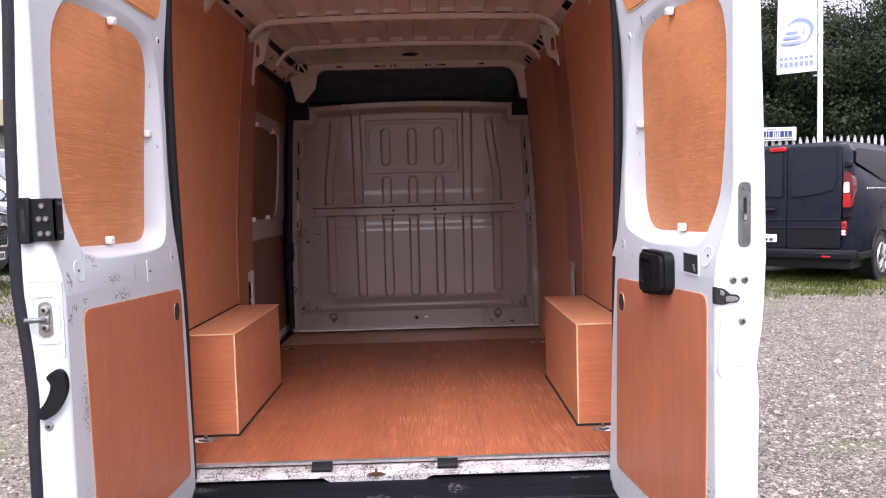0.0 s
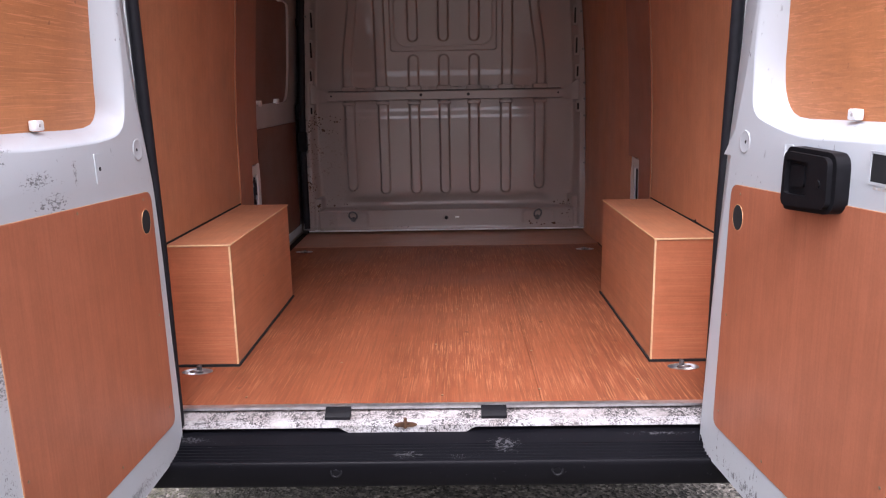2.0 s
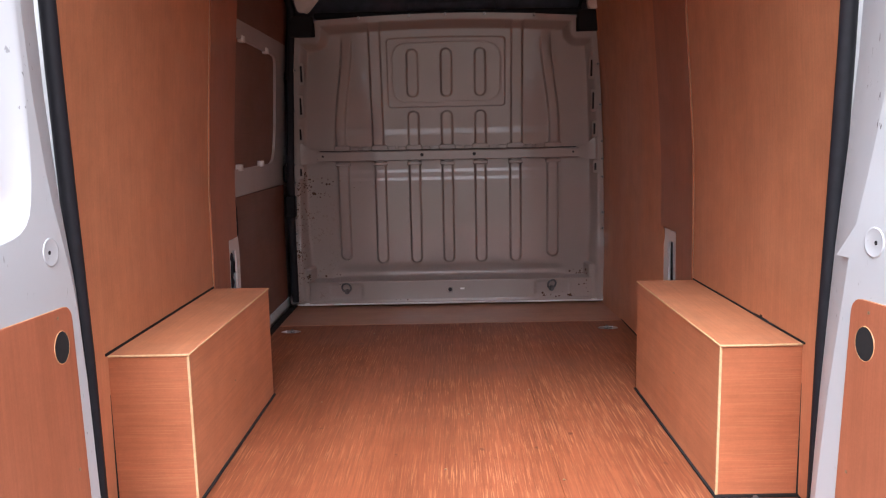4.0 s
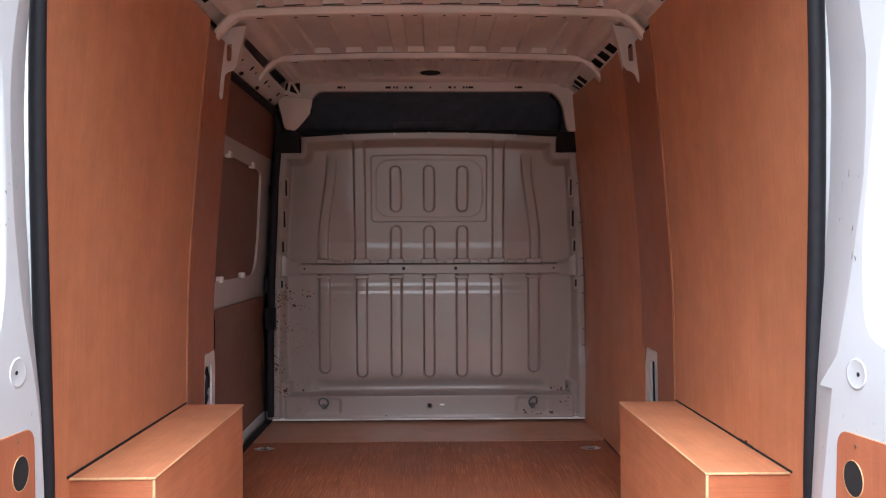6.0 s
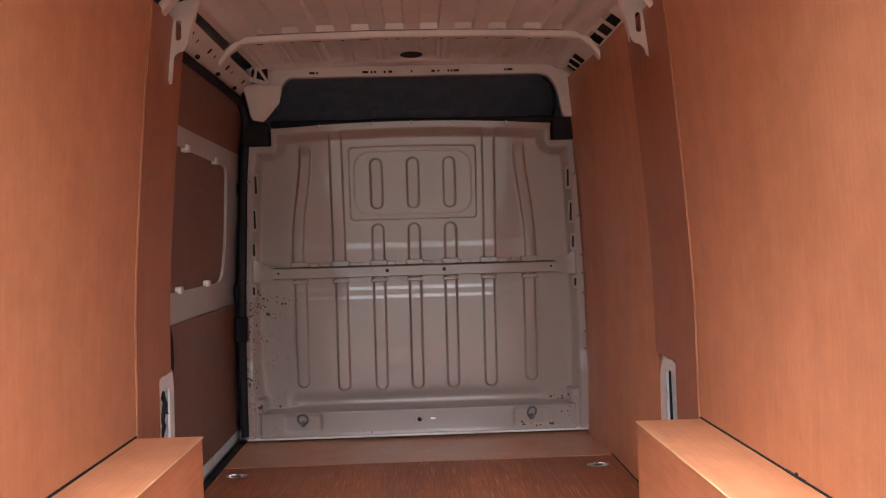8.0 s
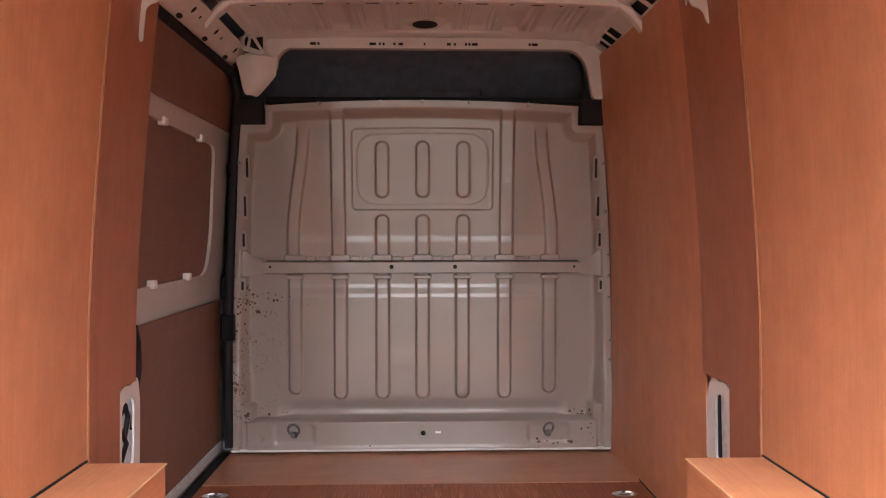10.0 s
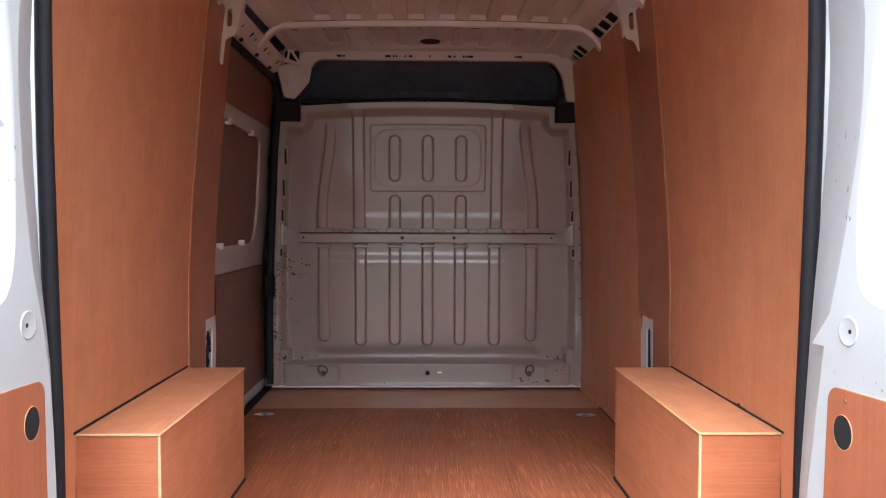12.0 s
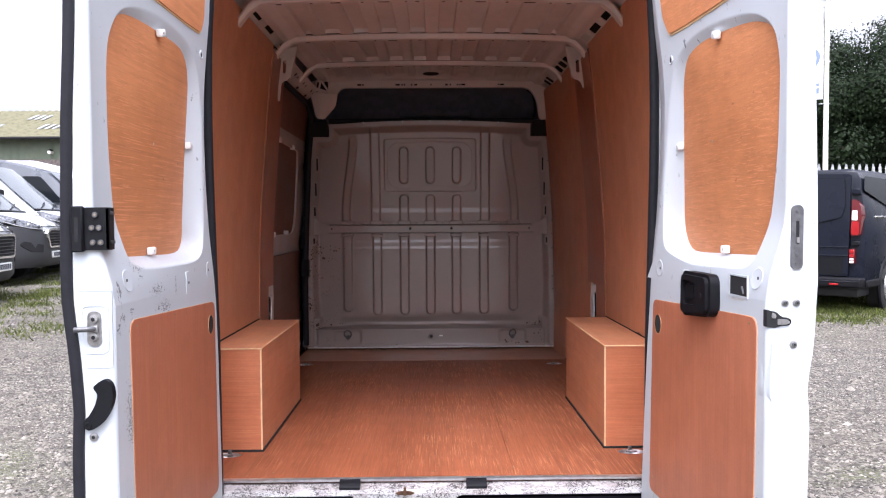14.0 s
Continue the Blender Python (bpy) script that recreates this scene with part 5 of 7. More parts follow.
for z in frange(0.475, 2.40, 60):
    d = lerp(EDGE_W[-1], z) + 0.012
    rows.append([fl(FREE + 0.004 + a, z, d + b) for a, b in ((0.0, -0.014), (0.006, -0.014), (0.011, -0.008), (0.012, 0.0), (0.010, 0.009), (0.003, 0.013), (-0.02, 0.012))])
part("edge_seal", loft(rows), RUBBER, door_1, "thick black rubber edge seal")
# hinge plate, latch, strap
plate = part("hinge_plate", slab(rounded([(0.004, 1.432), (0.062, 1.432), (0.062, 1.531), (0.004, 1.531)], 0.004, 2), [], FREE + 0.002, FREE + 0.009, lambda u, v, d: fl(d, v, u)), PLASTIC, door_1, "black painted steel hinge plate with bolts")
part("hinge_arm", box(fl(0, 0, 0.060).x, fl(0, 0, 0.088).x, fl(FREE + 0.004, 0, 0).y, fl(FREE + 0.020, 0, 0).y, 1.428, 1.534, 0.003), PLASTIC, plate)
part("arm_slot", box(fl(0, 0, 0.069).x, fl(0, 0, 0.078).x, fl(FREE + 0.0195, 0, 0).y, fl(FREE + 0.0212, 0, 0).y, 1.452, 1.508), DARK, plate)
part("hinge_wing", slab(rounded([(0.835, 1.432), (0.894, 1.432), (0.894, 1.531), (0.835, 1.531)], 0.003, 2), [], -0.006, 0.0, lambda u, v, d: fl(u, v, d + 0.010 + 0.012 * (0.894 - u) / 0.06)), PLASTIC, plate)
for u, z in ((0.034, 1.514), (0.042, 1.484), (0.026, 1.484), (0.040, 1.450), (0.022, 1.450)):
    part("hinge_bolt", cyl(fl(FREE + 0.008, z, u), fl(FREE + 0.0135, z, u), 0.0065, n=10), DULL, plate)
    part("hinge_bolt", cyl(fl(FREE + 0.013, z, u), fl(FREE + 0.0140, z, u), 0.003, n=10), SCREW, plate)
for u, z in ((0.855, 1.518), (0.875, 1.518), (0.87, 1.450), (0.850, 1.450)):
    q = 0.010 + 0.012 * (0.894 - u) / 0.06
    part("hinge_bolt", cyl(fl(u, z, q - 0.005), fl(u, z, q - 0.010), 0.0042, n=10), DULL, plate)
latch = part("latch_bracket", slab(rounded([(0.028, 1.208), (0.062, 1.208), (0.060, 1.290), (0.030, 1.290)], 0.015), [], FREE - 0.002, FREE + 0.004, lambda u, v, d: fl(d, v, u)), STEEL, door_1, "zinc steel striker bracket")
part("latch_bar", tube([fl(FREE + 0.004, 1.249, 0.040), fl(FREE + 0.016, 1.250, 0.046), fl(FREE + 0.022, 1.250, 0.060), fl(FREE + 0.022, 1.249, 0.082)], 0.0066, 10), DULL, latch)
part("latch_web", box(fl(0, 0, 0.034).x, fl(0, 0, 0.052).x, fl(FREE + 0.003, 0, 0).y, fl(FREE + 0.012, 0, 0).y, 1.240, 1.258, 0.004, 2), STEEL, latch)
for z in (1.229, 1.271):
    part("latch_bolt", cyl(fl(FREE + 0.002, z, 0.045), fl(FREE + 0.010, z, 0.045), 0.0105, n=14, bev=0.002), STEEL, latch)
    part("bolt_socket", cyl(fl(FREE + 0.009, z, 0.045), fl(FREE + 0.0104, z, 0.045), 0.005, n=6), DARK, latch)
part("latch_dish", slab(rounded([(0.012, 1.190), (0.076, 1.190), (0.076, 1.305), (0.012, 1.305)], 0.016), [rounded([(0.016, 1.194), (0.072, 1.194), (0.072, 1.301), (0.016, 1.301)], 0.014)], FREE - 0.004, FREE + 0.0022, lambda u, v, d: fl(d, v, u)), WHITE_DOOR, door_1)
part("edge_panel", slab(rounded([(0.004, 1.156), (0.088, 1.156), (0.088, 1.340), (0.004, 1.340)], 0.012), [rounded([(0.0065, 1.1585), (0.0855, 1.1585), (0.0855, 1.3375), (0.0065, 1.3375)], 0.010)], FREE - 0.005, FREE + 0.0014, lambda u, v, d: fl(d, v, u)), WHITE_DOOR, door_1)
strap = part("pull_strap", slab(round_curve([(0.024, 1.131), (0.010, 1.128), (0.002, 1.112), (0.000, 1.088), (0.008, 1.060), (0.024, 1.034), (0.042, 1.018), (0.058, 1.013), (0.069, 1.022), (0.067, 1.036), (0.056, 1.048), (0.042, 1.072), (0.036, 1.096), (0.042, 1.106), (0.044, 1.116)], 2), [], FREE - 0.002, FREE + 0.016, lambda u, v, d: fl(d, v, u)), PLASTIC, door_1, "curved black plastic strap cover")
part("strap_boss", ring(fl(FREE + 0.016, 1.025, 0.058), (0, 1, 0), 0.006, 0.002), PLASTIC, strap)
bolt_ = part("edge_bolt", cyl(fl(FREE - 0.002, 0.994, 0.052), fl(FREE + 0.005, 0.994, 0.052), 0.010, n=14, bev=0.002), STEEL, door_1)
part("bolt_socket", cyl(fl(FREE + 0.004, 0.994, 0.052), fl(FREE + 0.0056, 0.994, 0.052), 0.0045, n=6), DARK, bolt_)
part("drain_plug", cyl(fl(0.62, 0.51, 0.0), fl(0.62, 0.51, -0.004), 0.022, n=16), STEEL, door_1, "round grey drain plug")

# handle box, lock hole and lock parts of the second door
hb = part("handle_box", slab(rounded([(0.452, 1.216), (0.640, 1.231), (0.638, 1.345), (0.456, 1.347)], [0.022, 0.034, 0.030, 0.022]), [], -0.026, 0.0, fr), PLASTIC, door_2, "black plastic inner handle box")
part("handle_face", slab(rounded([(0.462, 1.226), (0.628, 1.240), (0.626, 1.336), (0.466, 1.338)], 0.020), [rounded([(0.474, 1.252), (0.562, 1.256), (0.560, 1.322), (0.476, 1.322)], 0.010)], -0.036, -0.0255, fr), PLASTIC, hb)
part("handle_scoop", slab(rounded([(0.486, 1.268), (0.536, 1.270), (0.535, 1.312), (0.487, 1.312)], 0.008), [], -0.030, -0.0255, fr), PLASTIC, hb)
part("handle_plug", cyl(fr(0.598, 1.285, -0.033), fr(0.598, 1.285, -0.0375), 0.008, n=12), PLASTIC, hb)
sq = part("lock_opening", slab([(0.692, 1.297), (0.793, 1.296), (0.792, 1.353), (0.694, 1.355)], [[(0.697, 1.301), (0.789, 1.300), (0.788, 1.349), (0.698, 1.351)]], -0.0022, 0.002, fr), WHITE_DOOR_B, door_2, "square hole showing the lock linkage")
part("lock_void", slab([(0.699, 1.302), (0.788, 1.301), (0.787, 1.348), (0.700, 1.350)], [], -0.0012, 0.0, fr), DARK, sq)
part("lock_rod", tube([fr(0.774, 1.308, -0.003), fr(0.771, 1.318, -0.004), fr(0.765, 1.325, -0.003)], 0.0024), DULL, sq)
for i in range(5):
    part("stamp_mark", slab([(0.708 + i * 0.013, 1.2885), (0.716 + i * 0.013, 1.2885), (0.716 + i * 0.013, 1.2935), (0.708 + i * 0.013, 1.2935)], [], -0.001, 0.0005, fr), GREY, sq)


def fe(u, v, d):
    """A point on the second door's free edge: depth from the inner face, height, proudness."""
    return fr(FREE + d, v, u)


lp = part("lock_plate", slab(rounded([(0.053, 1.376), (0.081, 1.376), (0.082, 1.527), (0.054, 1.527)], 0.0138), [rounded([(0.064, 1.436), (0.072, 1.436), (0.072, 1.490), (0.064, 1.490)], 0.003)], -0.002, 0.004, fe), DULL, door_2, "long dull steel lock plate")
part("plate_void", slab([(0.063, 1.434), (0.073, 1.434), (0.073, 1.492), (0.063, 1.492)], [], 0.0005, 0.0022, fe), DARK, lp)
part("plate_tongue", slab(rounded([(0.0645, 1.438), (0.0715, 1.438), (0.0715, 1.452), (0.0645, 1.452)], 0.003), [], 0.002, 0.006, fe), STEEL, lp)
for z in (1.392, 1.412, 1.514):
    part("plate_screw", cyl(fe(0.067, z, 0.003), fe(0.067, z, 0.0055), 0.0046, n=12), DULL, lp)
for u, z in ((0.041, 1.297), (0.068, 1.297), (0.062, 1.198)):
    wsh = part("edge_washer", cyl(fe(u, z, -0.001), fe(u, z, 0.0035), 0.0090, n=16, bev=0.001), STEEL, door_2)
    part("edge_bolt", cyl(fe(u, z, 0.003), fe(u, z, 0.007), 0.0055, n=6), DULL, wsh)
    part("bolt_socket", cyl(fe(u, z, 0.0065), fe(u, z, 0.0074), 0.0025, n=6), DARK, wsh)
lk = part("lock_catch", slab(rounded([(-0.002, 1.240), (0.018, 1.238), (0.034, 1.243), (0.049, 1.243), (0.056, 1.249), (0.056, 1.256), (0.049, 1.262), (0.034, 1.263), (0.020, 1.276), (-0.002, 1.280)], 0.004, 2), [], -0.004, 0.0025, fe), DARK, door_2, "lock catch in a black recess")
part("catch_tongue", slab(rounded([(0.022, 1.245), (0.046, 1.246), (0.052, 1.251), (0.046, 1.258), (0.022, 1.259)], 0.003, 2), [], 0.002, 0.006, fe), STEEL, lk)
part("catch_claw", slab(rounded([(0.008, 1.262), (0.017, 1.260), (0.020, 1.268), (0.010, 1.275)], 0.003, 2), [], 0.002, 0.005, fe), STEEL, lk)
part("catch_side", slab(rounded([(FREE - 0.016, 1.240), (FREE + 0.002, 1.240), (FREE + 0.002, 1.280), (FREE - 0.016, 1.280)], 0.003, 2), [], -0.0012, 0.004, lambda u, v, d: fr(u, v, d + face_d(u, v))), DARK, lk)
part("edge_groove", slab(rounded([(0.032, 1.090), (0.070, 1.090), (0.070, 1.096), (0.032, 1.096)], 0.002, 2), [], -0.002, 0.0016, fe), WHITE_DOOR_B, door_2)
part("edge_shoulder", loft([[fr(FREE - 0.030 + 0.034 * a, z, -0.001 + 0.008 * a * a + dz) for a in (0.0, 0.35, 0.7, 1.0)] for z, dz in ((1.20, 0.004), (1.14, 0.0), (1.10, -0.001), (1.075, -0.001), (1.062, 0.004))]), WHITE_DOOR_B, door_2, smooth=70)
part("latch_tab", slab([(0.395, 1.290), (0.402, 1.290), (0.402, 1.345), (0.395, 1.345)], [], -0.004, 0.0, fr), WHITE_DOOR_B, door_2)

# ---- the yard ----
def gravel_mat():
    m, n, l, b = mat("gravel_ground", (0.4, 0.38, 0.35), 0.9)
    v = coords(n, l, (1, 1, 1))
    vo = n.new("ShaderNodeTexVoronoi")
    vo.inputs["Scale"].default_value = 80
    l.new(v, vo.inputs["Vector"])
    sep = n.new("ShaderNodeSeparateColor")
    l.new(vo.outputs["Color"], sep.inputs[0])
    col = ramp(n, l, sep.outputs[0], [(0.0, (0.016, 0.014, 0.011)), (0.45, (0.10, 0.090, 0.076)), (0.8, (0.165, 0.147, 0.122)), (1.0, (0.29, 0.262, 0.222))])
    big = noise_tex(n, l, v, 0.7, 5, 0.6)
    col = mix(n, l, ramp(n, l, big, [(0.42, 0.0), (0.7, 0.40)]), col, (0.135, 0.115, 0.086))
    mid = noise_tex(n, l, v, 5.0, 6, 0.75)
    col = mix(n, l, 1.0, col, ramp(n, l, mid, [(0.32, 0.55), (0.5, 1.0), (0.68, 1.35)]), "MULTIPLY")
    g = noise_tex(n, l, v, 0.45, 4, 0.6, 0.5)
    blade = noise_tex(n, l, v, 30.0, 3, 0.7)
    k = mix(n, l, 1.0, ramp(n, l, g, [(0.56, 0.0), (0.68, 1.0)]), ramp(n, l, blade, [(0.42, 0.0), (0.58, 1.0)]), "MULTIPLY")
    col = mix(n, l, k, col, (0.10, 0.12, 0.04))
    l.new(col, b.inputs["Base Color"])
    bump(n, l, b, vo.outputs["Distance"], 0.8, 0.012)
    return m


GRAVEL = gravel_mat()


def ground_z(x, y):
    """The yard rises gently ahead of the van."""
    s = np.clip((-x - 2.0) / 3.5, 0, 1) * np.clip((y - 1.0) / 4.0, 0, 1) * np.clip((24 - y) / 8, 0, 1)
    return 0.27 * s * s * (3 - 2 * s) + 0.02 * np.clip(y - 0.5, 0, 45) + 0.02 * np.sin(x * 0.7 + 1) * np.sin(y * 0.5) * np.clip((np.abs(y) + np.abs(x) - 3) / 6, 0, 1)


gx = np.concatenate([[-2500, -600, -200, -90], np.linspace(-45, 45, 91), [90, 200, 600, 2500]])
gy = np.concatenate([[-2500, -600, -200, -60], np.linspace(-20, 60, 81), [100, 200, 600, 2500]])
GX, GY = np.meshgrid(gx, gy, indexing="ij")
idx = np.arange(GX.size).reshape(GX.shape)
gq = np.stack([idx[:-1, :-1], idx[1:, :-1], idx[1:, 1:], idx[:-1, 1:]], -1).reshape(-1, 4)
ground = new("ground", from_np("ground", np.stack([GX, GY, ground_z(GX, GY)], -1).reshape(-1, 3), gq, GRAVEL))
tagged(ground, "grey gravel yard with weedy patches", "gravel", kind="structure")
OFF[ground] = Vector((0, 0, 0))


def stones(name, n, where, size, m, label):
    """Loose stones as one scattered sheet."""
    rng = np.random.default_rng(5 + n)
    base = np.array([(1, 0, 0), (-1, 0, 0), (0, 1, 0), (0, -1, 0), (0, 0, 1), (0, 0, -0.4)], float)
    tri = np.array([(0, 2, 4), (2, 1, 4), (1, 3, 4), (3, 0, 4), (2, 0, 5), (1, 2, 5), (3, 1, 5), (0, 3, 5)])
    P = where(rng, n)
    S = size * np.exp(rng.normal(0, 0.4, (n, 1, 1))) * rng.uniform(0.6, 1.3, (n, 6, 3))
    S[:, :, 2] *= 0.6
    a = rng.uniform(0, 6.28, n)
    V = base[None] * S
    c, s_ = np.cos(a)[:, None], np.sin(a)[:, None]
    V = np.stack([V[..., 0] * c - V[..., 1] * s_, V[..., 0] * s_ + V[..., 1] * c, V[..., 2]], -1)
    V[..., 0] += P[:, :1]
    V[..., 1] += P[:, 1:]
    V[..., 2] += ground_z(P[:, 0], P[:, 1])[:, None]
    F = (tri[None] + 6 * np.arange(n)[:, None, None]).reshape(-1, 3)
    ob = new(name, from_np(name, V.reshape(-1, 3), F, m, False))
    return tagged(ob, label, "gravel", kind="stuff")


def stone_mat():
    m, n, l, b = mat("loose_stone", (0.4, 0.38, 0.35), 0.85)
    g = n.new("ShaderNodeNewGeometry")
    col = ramp(n, l, g.outputs["Random Per Island"], [(0.0, (0.03, 0.027, 0.023)), (0.35, (0.125, 0.114, 0.10)), (0.75, (0.225, 0.203, 0.172)), (1.0, (0.34, 0.312, 0.272))])
    f = noise_tex(n, l, coords(n, l, (1, 1, 1)), 90, 3)
    l.new(mix(n, l, 0.5, col, ramp(n, l, f, [(0.3, 0.7), (0.7, 1.15)]), "MULTIPLY"), b.inputs["Base Color"])
    return m


STONE = stone_mat()


def wedge(rng, n):
    """Both sides of the van, thinning out with distance."""
    s = np.where(rng.random(n) < 0.5, -1, 1)
    r = 2.2 + 11 * rng.random(n) ** 1.6
    a = np.radians(rng.uniform(22, 37, n))
    return np.stack([s * r * np.sin(a) * 1.15, -2.6 + r * np.cos(a) * 1.0 + 1.0], -1)


stones("loose_gravel", 34000, wedge, 0.0095, STONE, "loose grey and buff gravel stones on the yard")
stones("gravel_under_bumper", 24000, lambda rng, n: np.stack([rng.uniform(-1.5, 1.5, n), rng.uniform(-0.15, 1.3, n)], -1), 0.0062, STONE, "fine grey gravel under the van")


def blades(name, n, where, h, m, label):
    rng = np.random.default_rng(n)
    P = where(rng, n)
    a = rng.uniform(0, 6.28, n)
    hh = h * np.exp(rng.normal(0, 0.4, n))
    w = 0.006 + 0.004 * rng.random(n)
    dx, dy = np.cos(a), np.sin(a)
    lean = rng.normal(0, 0.5, (n, 2)) * hh[:, None]
    z = ground_z(P[:, 0], P[:, 1])
    A = np.stack([P[:, 0] - dx * w, P[:, 1] - dy * w, z], -1)
    B = np.stack([P[:, 0] + dx * w, P[:, 1] + dy * w, z], -1)
    C = np.stack([P[:, 0] + lean[:, 0], P[:, 1] + lean[:, 1], z + hh], -1)
    V = np.stack([A, B, C], 1).reshape(-1, 3)
    ob = new(name, from_np(name, V, np.arange(3 * n).reshape(-1, 3), m, False))
    return tagged(ob, label, "grass", kind="stuff")


def leaf_mat(name, lo, hi):
    m, n, l, b = mat(name, lo, 0.6)
    b.inputs["Specular IOR Level"].default_value = 0.14
    g = n.new("ShaderNodeNewGeometry")
    l.new(ramp(n, l, g.outputs["Random Per Island"], [(0.0, lo), (0.9, hi), (1.0, tuple(min(1, 1.25 * c) for c in hi))]), b.inputs["Base Color"])
    return m


GRASS = leaf_mat("grass_blades", (0.030, 0.048, 0.010), (0.12, 0.135, 0.035))


def clumps(cx, cy, sx, sy, k):
    def w(rng, n):
        c = np.stack([rng.uniform(cx - sx, cx + sx, k), rng.uniform(cy - sy, cy + sy, k)], -1)
        return c[rng.integers(0, k, n)] + rng.normal(0, 0.16, (n, 2))
    return w


blades("grass_verge", 42000, clumps(8.0, 8.6, 4.5, 1.5, 300), 0.036, GRASS, "patchy green grass in front of the parked van")
blades("weeds", 26000, clumps(-7.0, 9.5, 3.5, 4.0, 160), 0.035, GRASS, "low weeds growing through the gravel")

# ---- parked vehicles ----
def car_paint(name, c, rough=0.25):
    return paint(name, c, rough, 0.3, tuple(0.6 * v + 0.05 for v in c), 0.25)


TYRE = simple("tyre_rubber", (0.02, 0.02, 0.02), 0.8)
RIM_M = simple("alloy_rim", (0.55, 0.55, 0.56), 0.3, 0.9)
RED_DARK = simple("dark_red_lamp_lens", (0.10, 0.006, 0.008), 0.12, 0, 0.1, 20, 0)
RED = simple("red_lamp_lens", (0.32, 0.010, 0.012), 0.15, 0, 0.1, 20, 0)
CLEAR = simple("clear_lamp_lens", (0.72, 0.70, 0.68), 0.12, 0, 0.15, 30, 0)
PLATE_W = simple("white_plate", (0.78, 0.78, 0.76), 0.4)
PLATE_Y = simple("plate_lettering", (0.03, 0.035, 0.06), 0.5)
LAMP = simple("smoked_lamp_lens", (0.16, 0.165, 0.18), 0.10, 0.3, 0.6, 26, 0)
DARK_TRIM = simple("grey_bumper_plastic", (0.030, 0.031, 0.034), 0.6)
CHROME = simple("chrome_trim", (0.8, 0.8, 0.8), 0.12, 1.0, 0.05, 20, 0)
SCREEN = simple("sky_tinted_windscreen", (0.10, 0.12, 0.135), 0.05, 0.0, 0.1, 8, 0, 0.5)


def wheel(parent, x, y, r, out):
    """Tyre with a spoked rim; out is the side that it faces."""
    t = part("wheel", cyl((x - out * 0.11, y, r), (x + out * 0.11, y, r), r, n=32, bev=0.03), TYRE, parent)
    rim = part("rim", cyl((x + out * 0.105, y, r), (x + out * 0.118, y, r), r * 0.64, n=28), DARK, t)
    bm = cyl((x + out * 0.11, y, r), (x + out * 0.135, y, r), r * 0.16, n=16)
    for i in range(10):
        a = 2 * math.pi * (i // 2) / 5 + (0.16 if i % 2 else -0.16)
        p = Vector((x + out * 0.122, y + r * 0.12 * math.cos(a), r + r * 0.12 * math.sin(a)))
        q = Vector((x + out * 0.120, y + r * 0.62 * math.cos(a), r + r * 0.62 * math.sin(a)))
        bm = tube([p, q], 0.022, 6, bm, 0.7)
    bm = ring((x + out * 0.118, y, r), (1, 0, 0), r * 0.63, 0.016, 28, 6, bm)
    part("rim_spokes", bm, RIM_M, t, "silver alloy spokes")
    return t


def hull(sections, bm=None):
    return loft(sections, bm, closed=True, caps=True)


def section(y, w, zb, zt, sag=0.0, n_round=0.16, tumble=0.07):
    """A van's cross-section at y: flat sides, waist, leaning upper sides, rounded roof edges."""
    return [(x, y, z) for x, z in (
        (-w + 0.06, zb), (-w, zb + 0.12), (-w - 0.01, zb + 0.55 * (zt - zb) * 0.6), (-w, zb + 0.46 * (zt - zb)), (-w + tumble, zt - n_round),
        (-w + tumble + 0.05, zt - 0.05), (-w + tumble + 0.16, zt), (w - tumble - 0.16, zt), (w - tumble - 0.05, zt - 0.05), (w - tumble, zt - n_round),
        (w, zb + 0.46 * (zt - zb)), (w + 0.01, zb + 0.55 * (zt - zb) * 0.6), (w, zb + 0.12), (w - 0.06, zb))]


